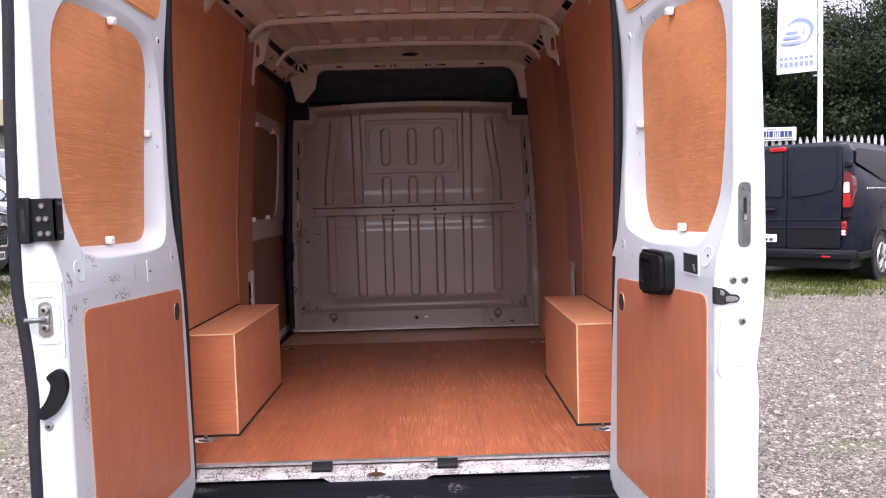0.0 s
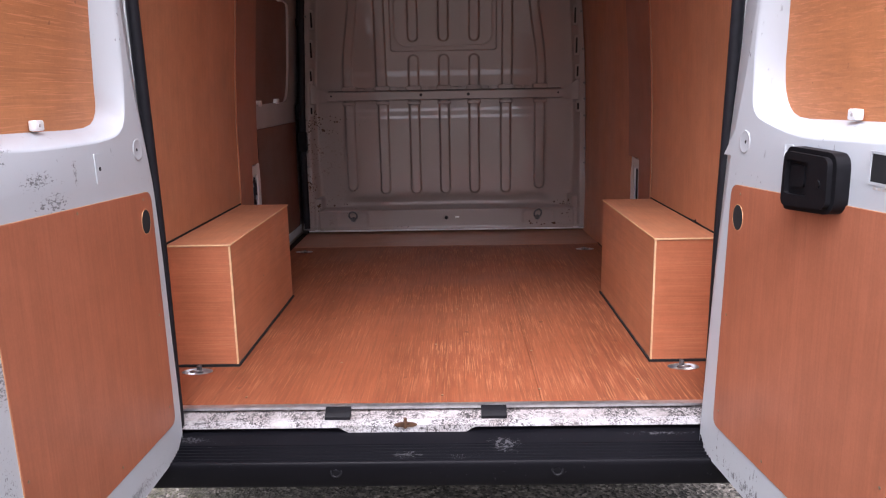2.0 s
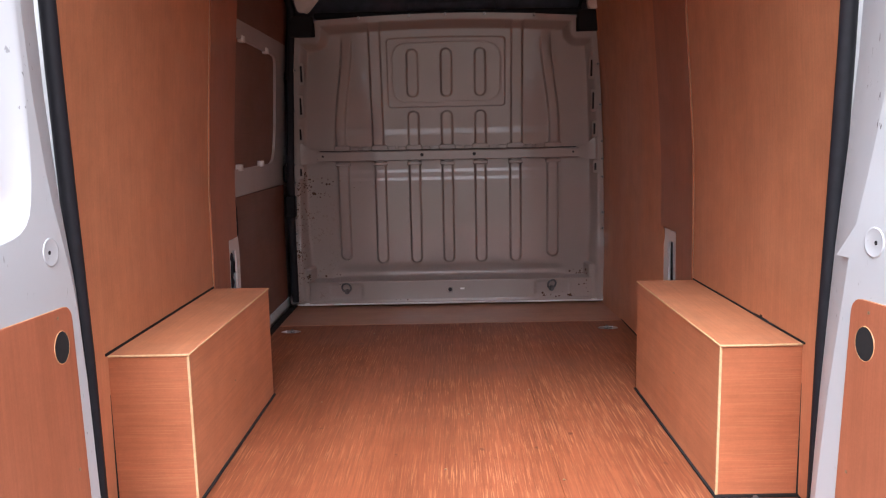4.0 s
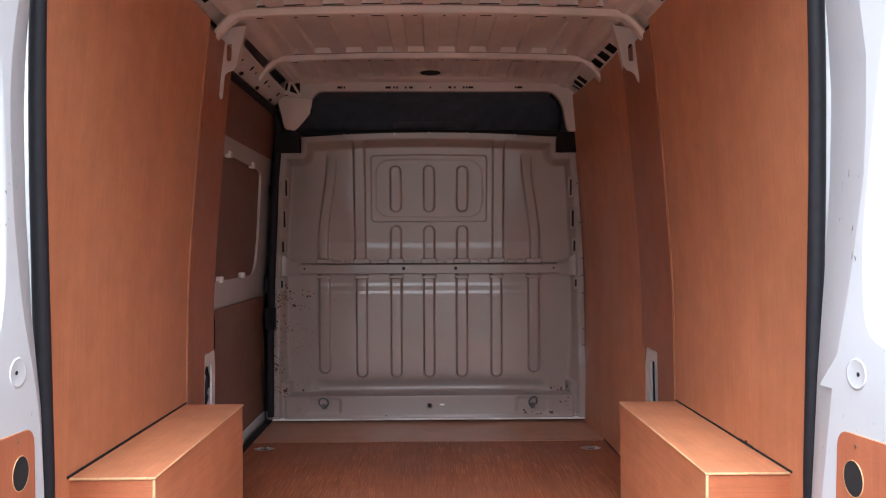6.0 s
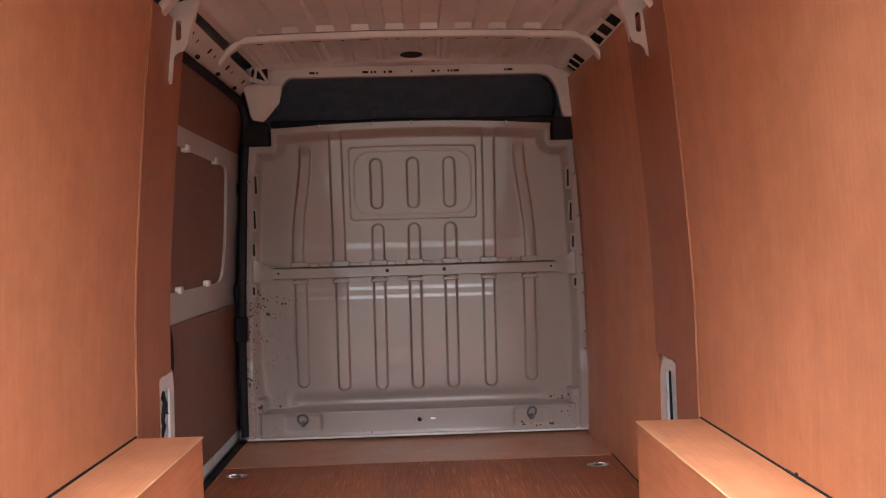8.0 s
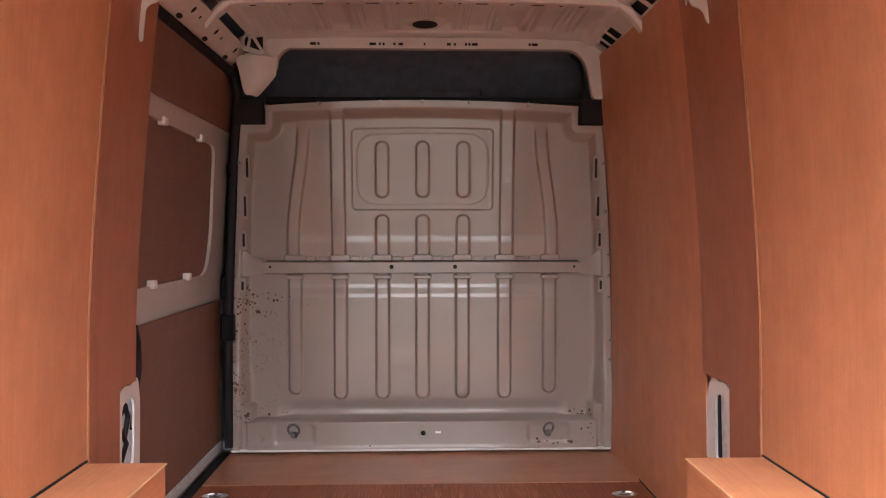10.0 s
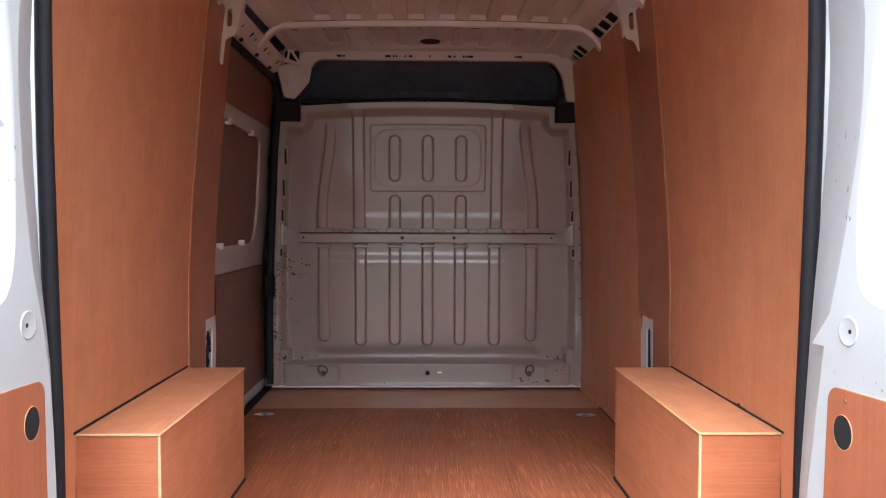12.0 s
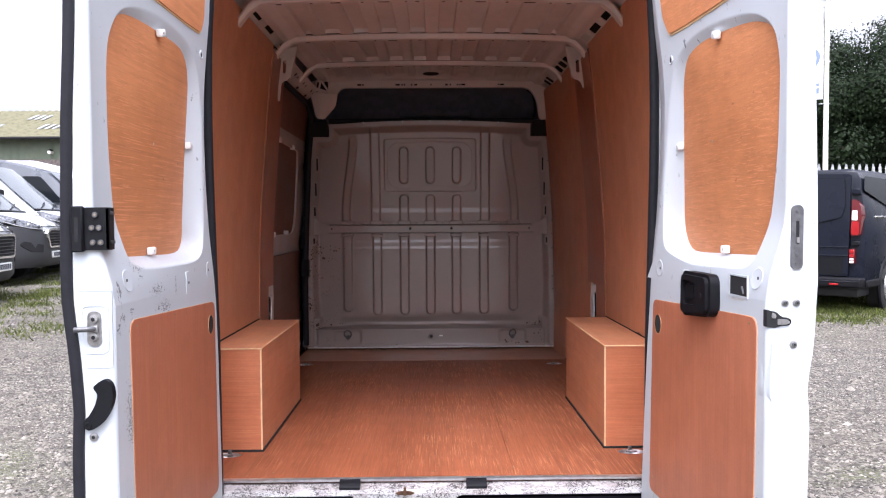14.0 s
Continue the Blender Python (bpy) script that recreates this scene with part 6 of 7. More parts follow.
def dark_van():
    """A mid-size panel van seen from behind; its tail is at y = 0 and it points to +y."""
    v = thing("parked_van", (0, 0, 0), "dark grey panel van parked on grass, rear and side showing", "van")
    body_m = paint("dark_grey_car_paint", (0.006, 0.008, 0.0155), 0.22, 0.1, (0.010, 0.012, 0.016), 0.3)
    body_m.node_tree.nodes["Principled BSDF"].inputs["Specular IOR Level"].default_value = 0.22
    W = 0.96

    def back(u, w_, d):
        """A point on the tail, which leans in above the waist."""
        return Vector((u, d + 0.075 * max(0.0, w_ - 1.25), w_))

    part("body", hull([section(0.055, W - 0.06, 0.42, 1.96, n_round=0.2, tumble=0.1), section(0.10, W - 0.01, 0.36, 2.00), section(1.2, W + 0.01, 0.34, 2.01), section(3.2, W + 0.01, 0.34, 1.98), section(3.7, W, 0.34, 1.88), section(4.4, W - 0.03, 0.36, 1.15), section(5.0, W - 0.15, 0.40, 0.92)]), body_m, v, smooth=50)
    for s in (-1, 1):
        a0 = 0.056 if s > 0 else 0.044
        door = part("rear_door", slab(rounded([(a0, 0.52), (s * 0.765, 0.53), (s * 0.785, 1.30), (s * 0.775, 1.925), (a0, 1.955)], 0.03), [], -0.022, 0.06, back), body_m, v)
        b0 = 0.115 if s > 0 else 0.0
        pane_o = rounded([(b0, 1.235), (s * 0.40, 1.26), (s * 0.690, 1.325), (s * 0.735, 1.50), (s * 0.712, 1.875), (b0, 1.895)], 0.05)
        mid = (s * 0.42, 1.57)
        pane_i = [(mid[0] + (u - mid[0]) * 0.965, mid[1] + (w_ - mid[1]) * 0.965) for u, w_ in pane_o]
        part("door_pane", slab(pane_i, [], -0.034, -0.02, back), body_m, door, "blanked window pressing")
        part("pane_crease", slab(pane_o, [pane_i], -0.0245, -0.02, back), PLASTIC, door)
        for z in (0.925, 0.808):
            part("waist_crease", box(a0 + 0.01 if s > 0 else 0.03, s * 0.775, -0.034, -0.015, z - 0.010, z + 0.008, 0.006, 2), body_m, door)
        part("lower_recess", slab(rounded([(0.075 if s > 0 else 0.02, 0.545), (s * 0.70, 0.545), (s * 0.715, 0.785), (0.075 if s > 0 else 0.02, 0.785)], 0.02), [], -0.0255, -0.02, back), PLASTIC, door)
        lamp = part("tail_lamp", slab(rounded([(s * 0.800, 1.077), (s * 0.915, 1.085), (s * 0.935, 1.36), (s * 0.915, 1.50), (s * 0.86, 1.574), (s * 0.805, 1.574)], 0.03), [], -0.035, 0.12, back), RED_DARK, v, "red and clear tail lamp")
        part("brake_lens", slab(rounded([(s * 0.808, 1.095), (s * 0.905, 1.10), (s * 0.900, 1.275), (s * 0.812, 1.280)], 0.02), [], -0.041, -0.03, back), RED, lamp)
        part("lamp_lens", slab(rounded([(s * 0.812, 1.292), (s * 0.885, 1.292), (s * 0.880, 1.43), (s * 0.815, 1.43)], 0.015), [], -0.041, -0.03, back), CLEAR, lamp)
        low = part("lower_lamp", box(s * 0.780, s * 0.850, -0.035, 0.05, 0.70, 0.905, 0.008), RED_DARK, v, "red and white lower lamp")
        for z in (0.79, 0.845):
            part("red_lens", box(s * 0.787, s * 0.845, -0.040, 0.0, z, z + 0.045, 0.006), RED, low)
        for z in (0.706, 0.745):
            part("reversing_lens", box(s * 0.787, s * 0.843, -0.040, 0.0, z, z + 0.034, 0.006), CLEAR, low)
        part("side_vent", box(s * 0.80, s * 0.90, -0.025, 0.05, 0.945, 1.01, 0.01), PLASTIC, v)
        cap = part("corner_cap", box(s * 0.805, s * 0.905, 0.0, 0.08, 1.65, 1.72, 0.008), body_m, v)
        part("cap_joint", box(s * 0.800, s * 0.910, 0.006, 0.07, 1.643, 1.650), PLASTIC, cap)
        part("corner_glass", slab(rounded([(0.10, 1.70), (0.45, 1.63), (0.85, 1.545), (1.30, 1.44), (3.0, 1.38), (2.9, 1.86), (0.20, 1.90)], 0.04), [], 0.0, 0.010, lambda u, w_, d: Vector((s * (W + 0.012 - max(0.0, w_ - 1.11) * 0.095 + d), u, w_))), GLASS_DARK, v, "dark tinted side glass")
        part("window_strip", box(s * (W - 0.03), s * (W + 0.004), 0.50, 3.3, 1.325, 1.352, 0.006), CHROME, v, "bright strip below the side windows")
        part("sill_trim", box(s * (W - 0.02), s * (W + 0.02), 0.1, 4.5, 0.36, 0.47, 0.02), PLASTIC, v)
        for y in (1.07, 4.02):
            wheel(v, s * (W - 0.09), y, 0.335, s)
            part("wheel_arch", ring((s * (W + 0.005), y, 0.35), (1, 0, 0), 0.40, 0.028, 24, 6), PLASTIC, v)
    # underside, axle and silencer are added to block light beneath the van
    under = part("underbody", box(-0.82, 0.82, 0.25, 4.5, 0.21, 0.37, 0.04, 2), DARK_TRIM, v, "added dark underside with axle and silencer")
    part("axle", cyl((-0.85, 1.07, 0.30), (0.85, 1.07, 0.30), 0.05, n=12), DARK_TRIM, under)
    part("silencer", cyl((-0.55, 0.62, 0.28), (0.10, 0.62, 0.28), 0.08, n=14, bev=0.02), DULL, under)
    bump_ = part("rear_bumper", box(-0.95, 0.95, -0.10, 0.15, 0.37, 0.51, 0.03, 3), PLASTIC, v, "dark plastic rear bumper")
    part("bumper_line", box(-0.93, 0.93, -0.108, -0.09, 0.452, 0.462, 0.003), body_m, bump_)
    for s in (-1, 1):
        part("reflector", box(s * 0.555, s * 0.67, -0.110, -0.09, 0.400, 0.428, 0.005), RED, bump_)
    part("brake_light", box(-0.20, 0.034, -0.005, 0.08, 1.895, 1.962, 0.012), RED, v, "red high brake light")
    plate_ = part("number_plate", box(-0.60, -0.083, -0.040, -0.02, 0.60, 0.712, 0.006), PLATE_W, v)
    for i in range(6):
        part("plate_bar", box(-0.56 + i * 0.075, -0.51 + i * 0.075, -0.043, -0.038, 0.62, 0.66), PLATE_Y, plate_)
    part("handle_recess", slab(rounded([(-0.36, 1.00), (-0.09, 1.00), (-0.06, 1.06), (-0.09, 1.13), (-0.36, 1.13)], 0.03), [], -0.026, -0.02, back), PLASTIC, v)
    part("door_handle", box(-0.34, -0.10, -0.060, -0.02, 1.045, 1.095, 0.02, 2), body_m, v)
    return v


def front_van(colour, name, label, high=2.5):
    """A large panel van; its nose is at y = 0, it points to -y."""
    v = thing("parked_van", (0, 0, 0), label, "van", "vans parked in a row")
    m = car_paint(name, colour, 0.22)
    W = 1.0

    def sec(y, w, zb, zt, t=0.06, r=0.2):
        return section(y, w, zb, zt, n_round=r, tumble=t)

    part("body", hull([sec(-0.02, W - 0.50, 0.66, 0.97, 0.03, 0.06), sec(0.10, W - 0.27, 0.60, 1.04, 0.05, 0.08), sec(0.36, W - 0.06, 0.50, 1.15, 0.07, 0.09), sec(0.76, W + 0.02, 0.34, 1.26, 0.12, 0.10), sec(1.20, W + 0.02, 0.34, 1.68, 0.15, 0.2), sec(1.66, W + 0.02, 0.34, 2.12, 0.16, 0.25), sec(2.05, W + 0.02, 0.34, high - 0.13, 0.14, 0.3), sec(2.6, W + 0.02, 0.34, high, 0.10, 0.3), sec(5.4, W + 0.02, 0.34, high, 0.10, 0.3), sec(5.5, W, 0.40, high - 0.05, 0.12, 0.3)]), m, v, smooth=50)
    # windscreen
    part("windscreen", loft([[(x * k, y - 0.02 - 0.05 * (1 - (x / 0.82) ** 2), z + 0.012) for x in (-0.82, -0.6, -0.3, 0.0, 0.3, 0.6, 0.82)] for y, z, k in ((0.74, 1.255, 1.02), (1.2, 1.68, 0.98), (1.64, 2.10, 0.90))]), SCREEN, v, smooth=60)
    part("bonnet_seam", tube([(-0.86, 0.62, 1.20), (-0.70, 0.12, 1.055), (-0.52, -0.03, 0.975), (0.52, -0.03, 0.975), (0.70, 0.12, 1.055), (0.86, 0.62, 1.20)], 0.007, 6), PLASTIC, v)
    for x0, x1 in ((-0.65, 0.0), (0.05, 0.68)):
        part("wiper", tube([(x0, 0.66, 1.285), (x0 + 0.3, 0.70, 1.33), (x1, 0.80, 1.40)], 0.012), PLASTIC, v)
    part("scuttle", box(-0.82, 0.82, 0.64, 0.75, 1.22, 1.265, 0.02), PLASTIC, v)
    def nose(u):
        return -0.085 + 0.45 * (abs(u) / 1.04) ** 4

    gi = rounded([(-0.37, 0.635), (0.37, 0.635), (0.45, 0.86), (0.39, 0.905), (-0.39, 0.905), (-0.45, 0.86)], 0.04)
    go = rounded([(-0.40, 0.605), (0.40, 0.605), (0.50, 0.87), (0.42, 0.94), (-0.42, 0.94), (-0.50, 0.87)], 0.05)
    g = part("grille", slab(gi, [], -0.025, 0.05, lambda u, w_, d: Vector((u, nose(u) + d, w_))), PLASTIC, v, "black slatted grille in a bright frame")
    for i in range(5):
        z = 0.672 + i * 0.048
        part("grille_bar", loft([[(x, nose(x) - 0.026, z - 0.006), (x, nose(x) - 0.045, z), (x, nose(x) - 0.026, z + 0.006)] for x in frange(-0.38, 0.38, 8)]), DULL, g)
    part("grille_frame", slab(go, [gi], -0.045, 0.04, lambda u, w_, d: Vector((u, nose(u) + d, w_))), CHROME, g)
    rows = []
    for z, inset, rise in ((0.28, 0.07, 0.0), (0.36, 0.0, 0.0), (0.52, -0.01, 0.0), (0.70, 0.0, 0.02), (0.84, 0.025, 0.07), (0.90, 0.05, 0.10)):
        fr_ = [(x, nose(x) + inset, z + rise * (abs(x) / 1.04) ** 2) for x in frange(-1.04, 1.04, 20)]
        rows.append(fr_ + [(1.03, 0.80, z + rise), (-1.03, 0.80, z + rise)])
    part("bumper", hull(rows), DARK_TRIM, v, "dark grey plastic front bumper", smooth=50)
    plate_ = part("number_plate", box(-0.27, 0.27, -0.125, -0.095, 0.43, 0.545, 0.006), PLATE_W, v)
    for i in range(7):
        part("plate_bar", box(-0.23 + i * 0.068, -0.185 + i * 0.068, -0.129, -0.123, 0.455, 0.525), PLATE_Y, plate_)
    for s in (-1, 1):
        low_ = [(s * x, nose(x) - 0.012 + dy, z) for x, dy, z in ((0.48, 0.03, 0.935), (0.62, 0.03, 0.925), (0.78, 0.05, 0.945), (0.92, 0.06, 0.985), (1.02, 0.10, 1.05))]
        top_ = [(s * x, nose(x) + dy, z) for x, dy, z in ((0.47, 0.06, 0.965), (0.60, 0.07, 1.000), (0.75, 0.10, 1.065), (0.88, 0.17, 1.135), (0.985, 0.26, 1.20))]
        bk = [(x * 0.97, y + 0.12, z) for x, y, z in top_]
        bl = [(x * 0.97, y + 0.12, z) for x, y, z in low_]
        md = [((a[0] + b[0]) / 2 * 1.012, (a[1] + b[1]) / 2 - 0.022, (a[2] + b[2]) / 2) for a, b in zip(low_, top_)]
        lamp = part("headlamp", hull([[low_[i], md[i], top_[i], bk[i], bl[i]] for i in range(5)]), LAMP, v, "clear swept-back headlamp with dark bowls", smooth=60)
        for i, rr in ((1, 0.024), (2, 0.034), (3, 0.030)):
            c = Vector(md[i])
            part("lamp_bowl", cyl(c + Vector((0, -0.006, 0)), c + Vector((0, 0.02, 0)), rr, n=14), DARK if i != 2 else CHROME, lamp)
        part("lamp_strip", tube([Vector(low_[i]) + Vector((0, -0.006, 0.008)) for i in range(5)], 0.006, 6), CHROME, lamp)
        part("fog_recess", slab(rounded([(s * 0.56, 0.66), (s * 0.90, 0.73), (s * 0.93, 0.66), (s * 0.80, 0.55), (s * 0.58, 0.53)], 0.03), [], -0.018, 0.05, lambda u, w_, d: Vector((u, nose(u) + d, w_))), DARK, v)
        part("side_window", slab(rounded([(1.25, 1.38), (2.15, 1.38), (2.15, 1.98), (1.75, 1.98)], 0.07), [], 0.0, 0.012, lambda u, w_, d: Vector((s * (W + 0.012 - (w_ - 1.38) * 0.12 + d), u, w_))), GLASS_DARK, v)
        mir = part("mirror", box(s * 1.05, s * 1.20, 1.16, 1.24, 1.38, 1.62, 0.035, 2), PLASTIC, v)
        part("mirror_arm", tube([(s * 0.98, 1.2, 1.42), (s * 1.08, 1.19, 1.42)], 0.03), PLASTIC, mir)
        part("side_rubbing_strip", box(s * 1.01, s * 1.045, 0.9, 5.2, 0.62, 0.78, 0.01), PLASTIC, v)
        for y in (0.95, 4.4):
            wheel(v, s * 0.91, y, 0.35, s)
    part("badge", slab(rounded([(-0.06, 1.06), (0.06, 1.06), (0.07, 1.16), (0.0, 1.19), (-0.07, 1.16)], 0.01), [], 0.0, 0.03, lambda u, w_, d: Vector((u, -0.02 + d + (w_ - 1.06) * 1.1, w_ - 0.06))), CHROME, v)
    return v


def place(v, x, y, turn, size=1.0):
    v.matrix_basis = pose(x, y, float(ground_z(np.array(x), np.array(y))), 0, 0, turn) @ Matrix.Diagonal((size, size, size, 1))


dv = dark_van()
place(dv, 5.21, 8.25, -46.1, 1.007)

# vans facing the yard
place(front_van((0.60, 0.62, 0.65), "white_car_paint", "white panel van with a black grille, parked nose out", 2.26), -6.82, 10.94, 100)
place(front_van((0.60, 0.62, 0.65), "white_car_paint_b", "white panel van beside another white van", 2.26), -6.01, 7.8, 100)
place(front_van((0.60, 0.62, 0.65), "white_car_paint_c", "white panel van half hidden in the parked row", 2.26), -7.10, 13.0, 100)
place(front_van((0.085, 0.092, 0.108), "grey_car_paint", "tall grey panel van parked behind the row", 2.36), -7.37, 16.0, 100)
place(front_van((0.60, 0.62, 0.65), "white_car_paint_d", "tall white panel van at the end of the row", 2.58), -8.0, 18.6, 100)

# ---- workshop building ----
OLIVE = paint("olive_roof_sheet", (0.15, 0.14, 0.078), 0.8, 0.0, (0.085, 0.08, 0.045), 0.9)
GREEN = paint("green_wall_sheet", (0.10, 0.125, 0.085), 0.55, 0.0, (0.16, 0.17, 0.12), 0.6)
BRICK_M = simple("dull_brick", (0.15, 0.125, 0.115), 0.85, 0, 0.3, 9)
SKYL = simple("rooflight_sheet", (0.34, 0.35, 0.35), 0.4, 0, 0.1, 6)
bld = thing("workshop_building", (-20, 33, 0.6), "workshop with an olive corrugated roof and green metal walls", "building")


def corrugated(y0, z0, y1, z1, x0, x1, pitch=0.35, amp=0.03):
    n = int((x1 - x0) / pitch * 4)
    rows = []
    for i in range(n + 1):
        x = x0 + (x1 - x0) * i / n
        k = amp * (1 if (i // 2) % 2 else -1)
        rows.append([(x, y0 - k * 0.7, z0 + k * 0.7), (x, y1 - k * 0.7, z1 + k * 0.7)])
    return loft(rows)


part("roof", corrugated(32.3, 5.45, 38.5, 7.55, -34, -8), OLIVE, bld)
part("wall", corrugated(32.8, 4.45, 32.8, 5.5, -34, -8), GREEN, bld)
part("brick_base", box(-34, -8, 32.75, 33.0, 0.3, 4.47), BRICK_M, bld)
for k in range(12):
    part("brick_course", box(-34, -8, 32.735, 32.76, 3.4 + k * 0.085, 3.46 + k * 0.085), BRICK_M, bld)
part("gutter", box(-34, -8, 32.2, 32.35, 5.35, 5.47, 0.03), DARK, bld)
for i in range(8):
    x = -30.4 + i * 2.9
    for dx, v0, v1 in ((0.0, 0.25, 0.40), (1.3, 0.60, 0.76)):
        for k in range(3):
            part("rooflight", slab([(x + dx + k * 0.35, v0), (x + dx + k * 0.35 + 0.16, v0), (x + dx + k * 0.35 + 0.16, v1), (x + dx + k * 0.35, v1)], [], 0.03, 0.07, lambda u, v, d: Vector((u, 32.3 + 6.2 * v, 5.45 + 2.10 * v + d))), SKYL, bld, "pale translucent rooflight strip")
lamp_ = part("wall_lamp", cyl((-17.6, 32.5, 4.78), (-17.6, 32.8, 4.78), 0.075, n=14), PLATE_W, bld, "round white wall lamp")
part("lamp_bracket", box(-17.63, -17.57, 32.55, 32.8, 4.86, 4.92), DARK, lamp_)

# ---- palisade fence, sign, flag ----
GALV = simple("galvanised_steel", (0.42, 0.43, 0.44), 0.5, 0.6, 0.2, 20)
fence = thing("palisade_fence", (12, 14.4, 0.3), "grey galvanised palisade fence with pointed pales", "fence")
pale_mesh = None
for i in range(64):
    x = 5.2 + i * 0.155
    if pale_mesh is None:
        o = part("pale", slab([(-0.034, 0), (0.034, 0), (0.034, 2.36), (0.012, 2.46), (0.0, 2.41), (-0.012, 2.46), (-0.034, 2.36)], [], -0.006, 0.006, lambda u, v, d: Vector((u + 12, d + 14.4 - 0.25 * u * u / 0.0012 * 0.01, v + 0.3))), GALV, fence)
        pale_mesh = o.data
    else:
        o = new("pale", pale_mesh)
        o.parent = fence
    o.location = (x - 12, 0, -0.02)
for z in (0.75, 2.15):
    part("fence_rail", box(5.0, 15.2, 14.41, 14.46, z, z + 0.05), GALV, fence)
for x in (5.3, 8.0, 10.7, 13.4):
    part("fence_post", box(x - 0.05, x + 0.05, 14.44, 14.54, 0.2, 2.6), GALV, fence)

SIGN_B = simple("sign_blue", (0.03, 0.06, 0.20), 0.5)
sign = thing("fence_sign", (7.76, 14.35, 2.655), "white board sign with blue bars on the fence", "sign")
part("sign_board", box(7.19, 8.335, 14.33, 14.35, 2.655, 2.955, 0.006), PLATE_W, sign)
for x0, x1, z0, z1 in ((7.58, 7.64, 2.735, 2.87), (7.665, 7.70, 2.735, 2.87), (7.72, 7.80, 2.735, 2.87), (7.97, 8.05, 2.735, 2.87), (8.07, 8.13, 2.735, 2.87), (8.15, 8.23, 2.735, 2.87), (7.60, 8.25, 2.685, 2.70), (7.66, 7.86, 2.905, 2.915)):
    part("sign_bar", box(x0, x1, 14.322, 14.331, z0, z1), SIGN_B, sign)
for i in range(3):
    for j in range(3):
        part("sign_dot", box(7.825 + i * 0.045, 7.853 + i * 0.045, 14.322, 14.331, 2.745 + j * 0.045, 2.773 + j * 0.045), SIGN_B, sign)

POLE = simple("cream_pole_paint", (0.74, 0.73, 0.62), 0.4)
FLAG = simple("white_flag_cloth", (0.58, 0.58, 0.62), 0.8, 0, 0.04, 30)
FLAG_B = simple("flag_print_blue", (0.17, 0.22, 0.42), 0.8, 0, 0.06, 30)
flag = thing("flag_pole", (8.18, 13.0, 0.25), "cream flag pole carrying a white banner printed in blue", "flag")
part("pole", cyl((8.18, 13.0, 0.2), (8.18, 13.0, 7.4), 0.055, 0.045, 16), POLE, flag)


def flag_pt(u, v, d=0.0):
    return Vector((8.12 - u, 13.0 + 0.05 * math.sin(u * 5 + v) + d, v - u * 0.06))


cloth = part("banner", sheet(lambda u, v: flag_pt(u, v), frange(0.03, 0.82, 10), frange(3.97, 7.1, 12), 0.004), FLAG, flag, "white banner cloth")
for z in (3.88, 4.75, 5.15, 6.0, 7.1):
    part("banner_ring", box(8.04, 8.25, 12.97, 13.03, z - 0.012, z + 0.012), GALV, flag)
swoosh = [(u, v - 0.17) for u, v in ((0.10, 4.98), (0.14, 5.14), (0.28, 5.24), (0.45, 5.24), (0.62, 5.08), (0.46, 5.16), (0.30, 5.16), (0.20, 5.08), (0.17, 4.96), (0.24, 4.80), (0.36, 4.72), (0.22, 4.76))]
part("banner_mark", slab(round_curve(swoosh), [], -0.006, -0.004, lambda u, v, d: flag_pt(u, v, d)), FLAG_B, cloth, "blue curved printed shape")
for a, b_, z0, z1 in ((0.38, 0.66, 4.76, 4.82), (0.32, 0.72, 4.66, 4.72), (0.30, 0.76, 4.55, 4.61), (0.27, 0.32, 4.74, 4.86)):
    part("banner_mark", slab([(a, z0), (b_, z0), (b_ - 0.05, z1), (a + 0.04, z1)], [], -0.006, -0.004, flag_pt), FLAG_B, cloth)
for z0, z1 in ((4.24, 4.30), (4.09, 4.20)):
    for i in range(7):
        part("banner_bar", slab([(0.12 + i * 0.095, z0), (0.19 + i * 0.095, z0), (0.19 + i * 0.095, z1), (0.12 + i * 0.095, z1)], [], -0.006, -0.004, flag_pt), FLAG_B, cloth)

# ---- trees ----
BARK = simple("tree_bark", (0.10, 0.08, 0.06), 0.9, 0, 0.3, 14, 0.4)
LEAF = leaf_mat("dark_green_leaves", (0.005, 0.0105, 0.0035), (0.017, 0.030, 0.010))


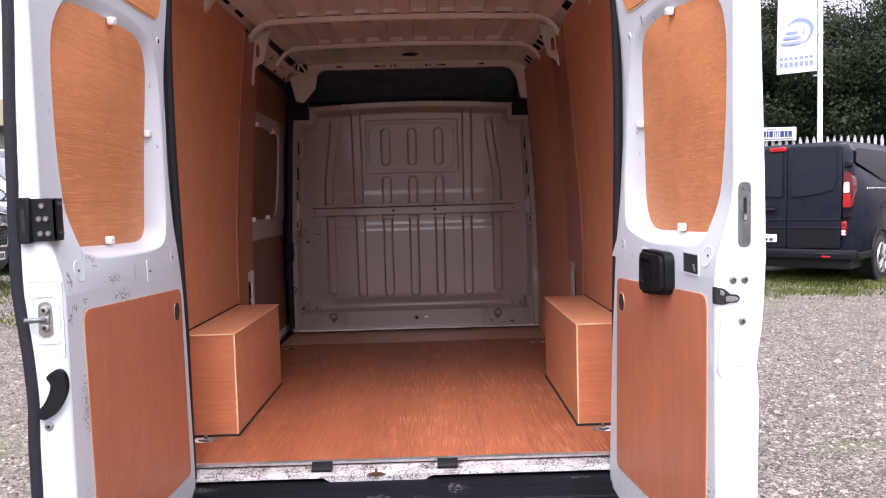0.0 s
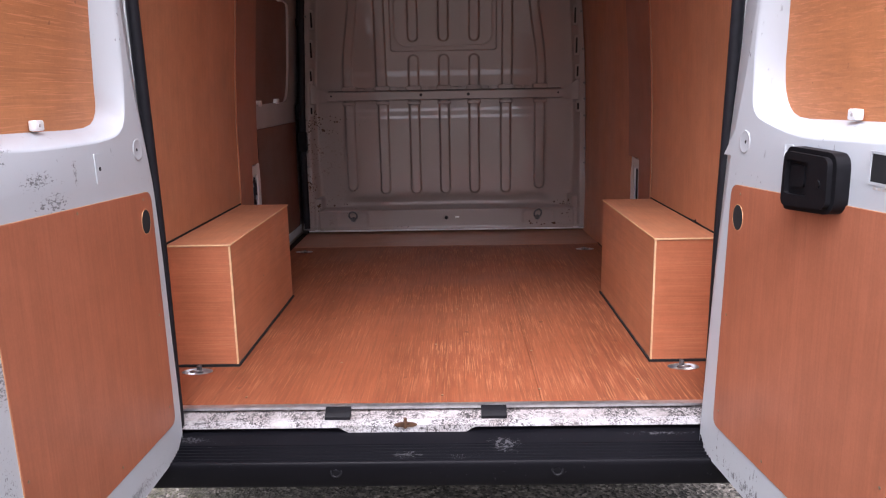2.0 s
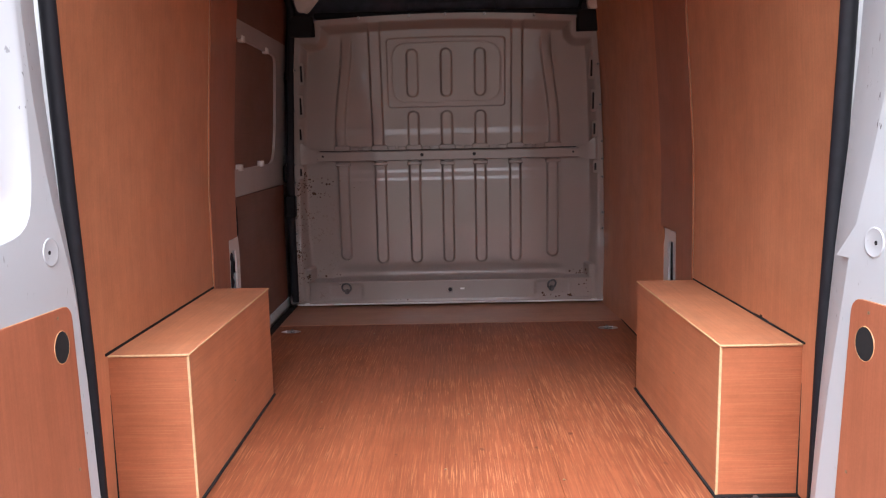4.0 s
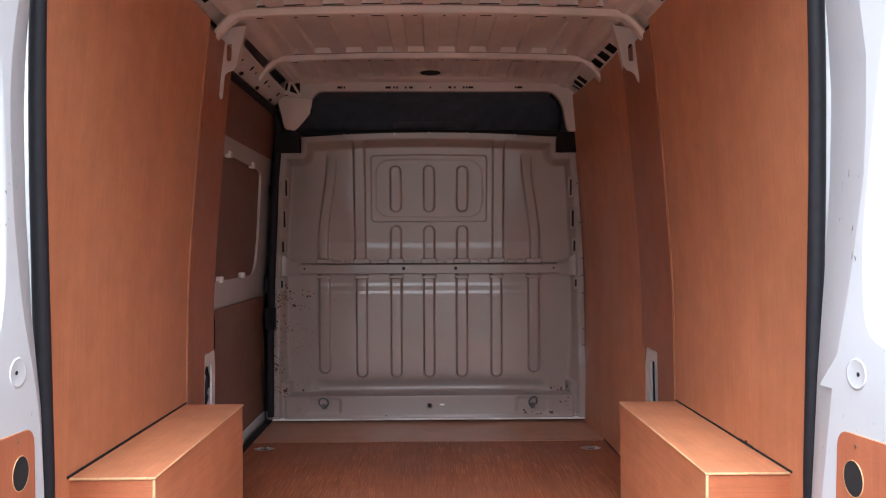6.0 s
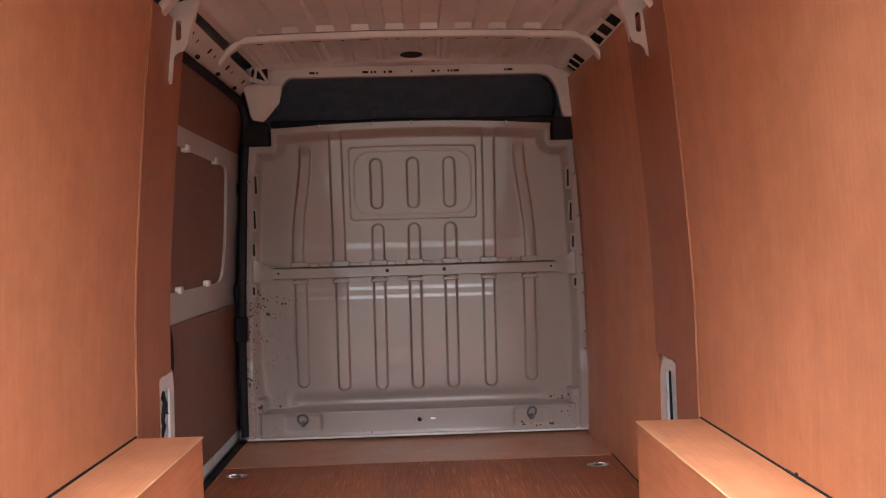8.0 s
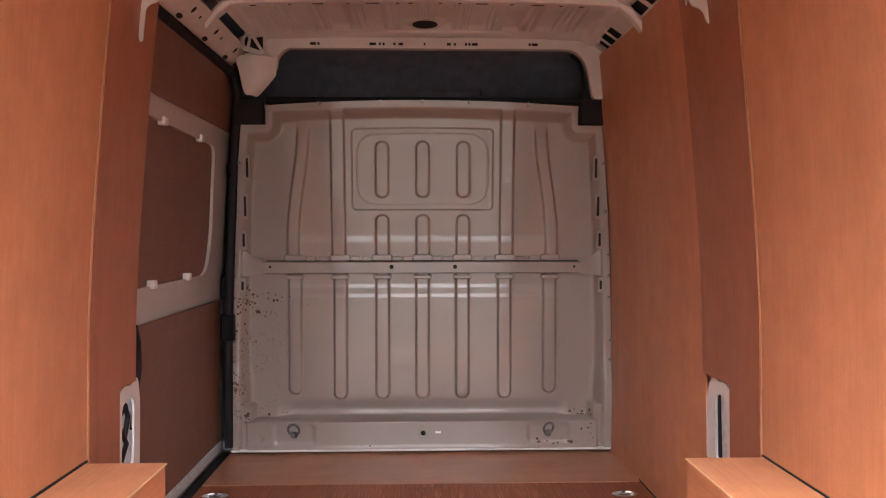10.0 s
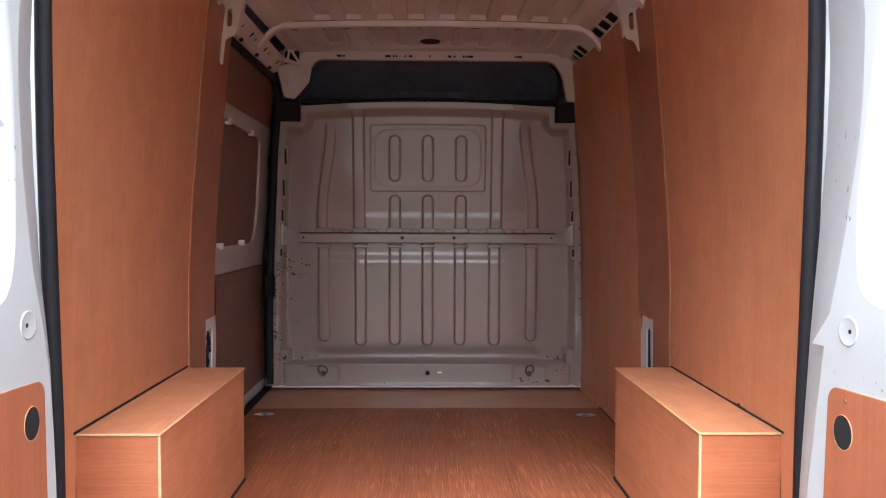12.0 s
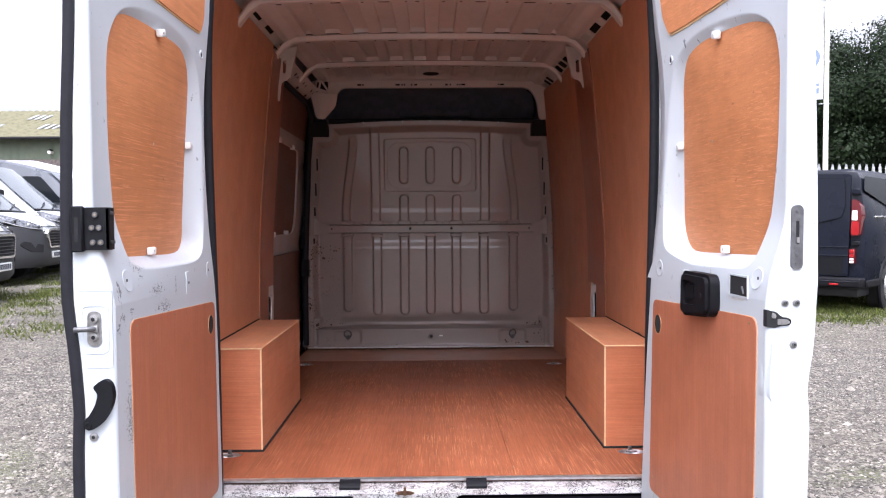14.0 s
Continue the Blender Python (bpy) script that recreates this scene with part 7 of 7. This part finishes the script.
def tree(name, seed, h, spread, label):
    rng = np.random.default_rng(seed)
    t = thing(name, (0, 0, 0), label, "tree", "trees behind the fence")
    bm = tube([(0, 0, 0), (0.05, 0.03, h * 0.2), (-0.05, 0.08, h * 0.45), (0.05, 0, h * 0.8)], 0.22, 10)
    tips = []
    for i in range(26):
        a, z0 = rng.uniform(0, 6.28), h * rng.uniform(0.08, 0.72)
        L = spread * rng.uniform(0.55, 1.05) * (1.05 - 0.55 * max(0, z0 / h - 0.3))
        p = Vector((0, 0, z0))
        q = p + Vector((math.cos(a) * L, math.sin(a) * L, h * rng.uniform(0.05, 0.26)))
        bm = tube([p, (p + q) / 2 + Vector((0, 0, 0.25)), q], 0.05, 5, bm)
        tips += [p + (q - p) * k for k in (0.45, 0.75, 1.0)]
    part("trunk", bm, BARK, t)
    tips += [Vector((rng.normal(0, 0.5), rng.normal(0, 0.5), h * k)) for k in (0.8, 0.9, 0.98, 0.86)]
    T = np.array([tuple(v) for v in tips])
    n = 170000
    # leaves lie roughly round their own clump, so that each clump has a light top and a dark foot
    k = rng.integers(0, len(T), n)
    out = np.clip(rng.normal(0, 1, (n, 3)), -1.5, 1.5) * np.array([0.55, 0.55, 0.42])
    c = T[k] + out * spread * 0.33
    c[:, 2] = np.maximum(c[:, 2], 0.3)
    nrm = out / np.linalg.norm(out, axis=1)[:, None] + rng.normal(0, 0.35, (n, 3)) + np.array([0, 0, 0.3])
    a = np.cross(nrm, rng.normal(0, 1, (n, 3)))
    a /= np.linalg.norm(a, axis=1)[:, None]
    b = np.cross(nrm, a)
    b /= np.linalg.norm(b, axis=1)[:, None]
    s = 0.027 * np.exp(rng.normal(0, 0.3, (n, 1)))
    s[: n // 3] *= 1.9
    c[: n // 3] = T[k[: n // 3]] + out[: n // 3] * spread * 0.27
    V = np.stack([c - a * s, c + b * s * 0.55, c + a * s, c - b * s * 0.55], 1).reshape(-1, 3)
    cr = new("crown", from_np("crown", V, np.arange(4 * n).reshape(-1, 4), LEAF, False))
    cr.parent = t
    return t


TA = tree("tree", 3, 7.1, 2.6, "dense dark green broadleaf tree behind the fence")
TB = tree("tree", 8, 6.6, 2.9, "broad dark green tree with an uneven crown")
TA.matrix_basis = pose(14.5, 21.5, 0.4)
TB.matrix_basis = pose(10.2, 21.0, 0.4)
for i, (x, y, r) in enumerate(((12.4, 22.0, 40), (11.3, 20.3, 150), (17.4, 22.4, 200), (8.3, 23.5, 120), (19.8, 24.0, 300), (15.6, 25.5, 80), (6.0, 24.5, 10))):
    copy_thing(TA if i % 2 else TB, pose(x, y, 0.4, 0, 0, r))
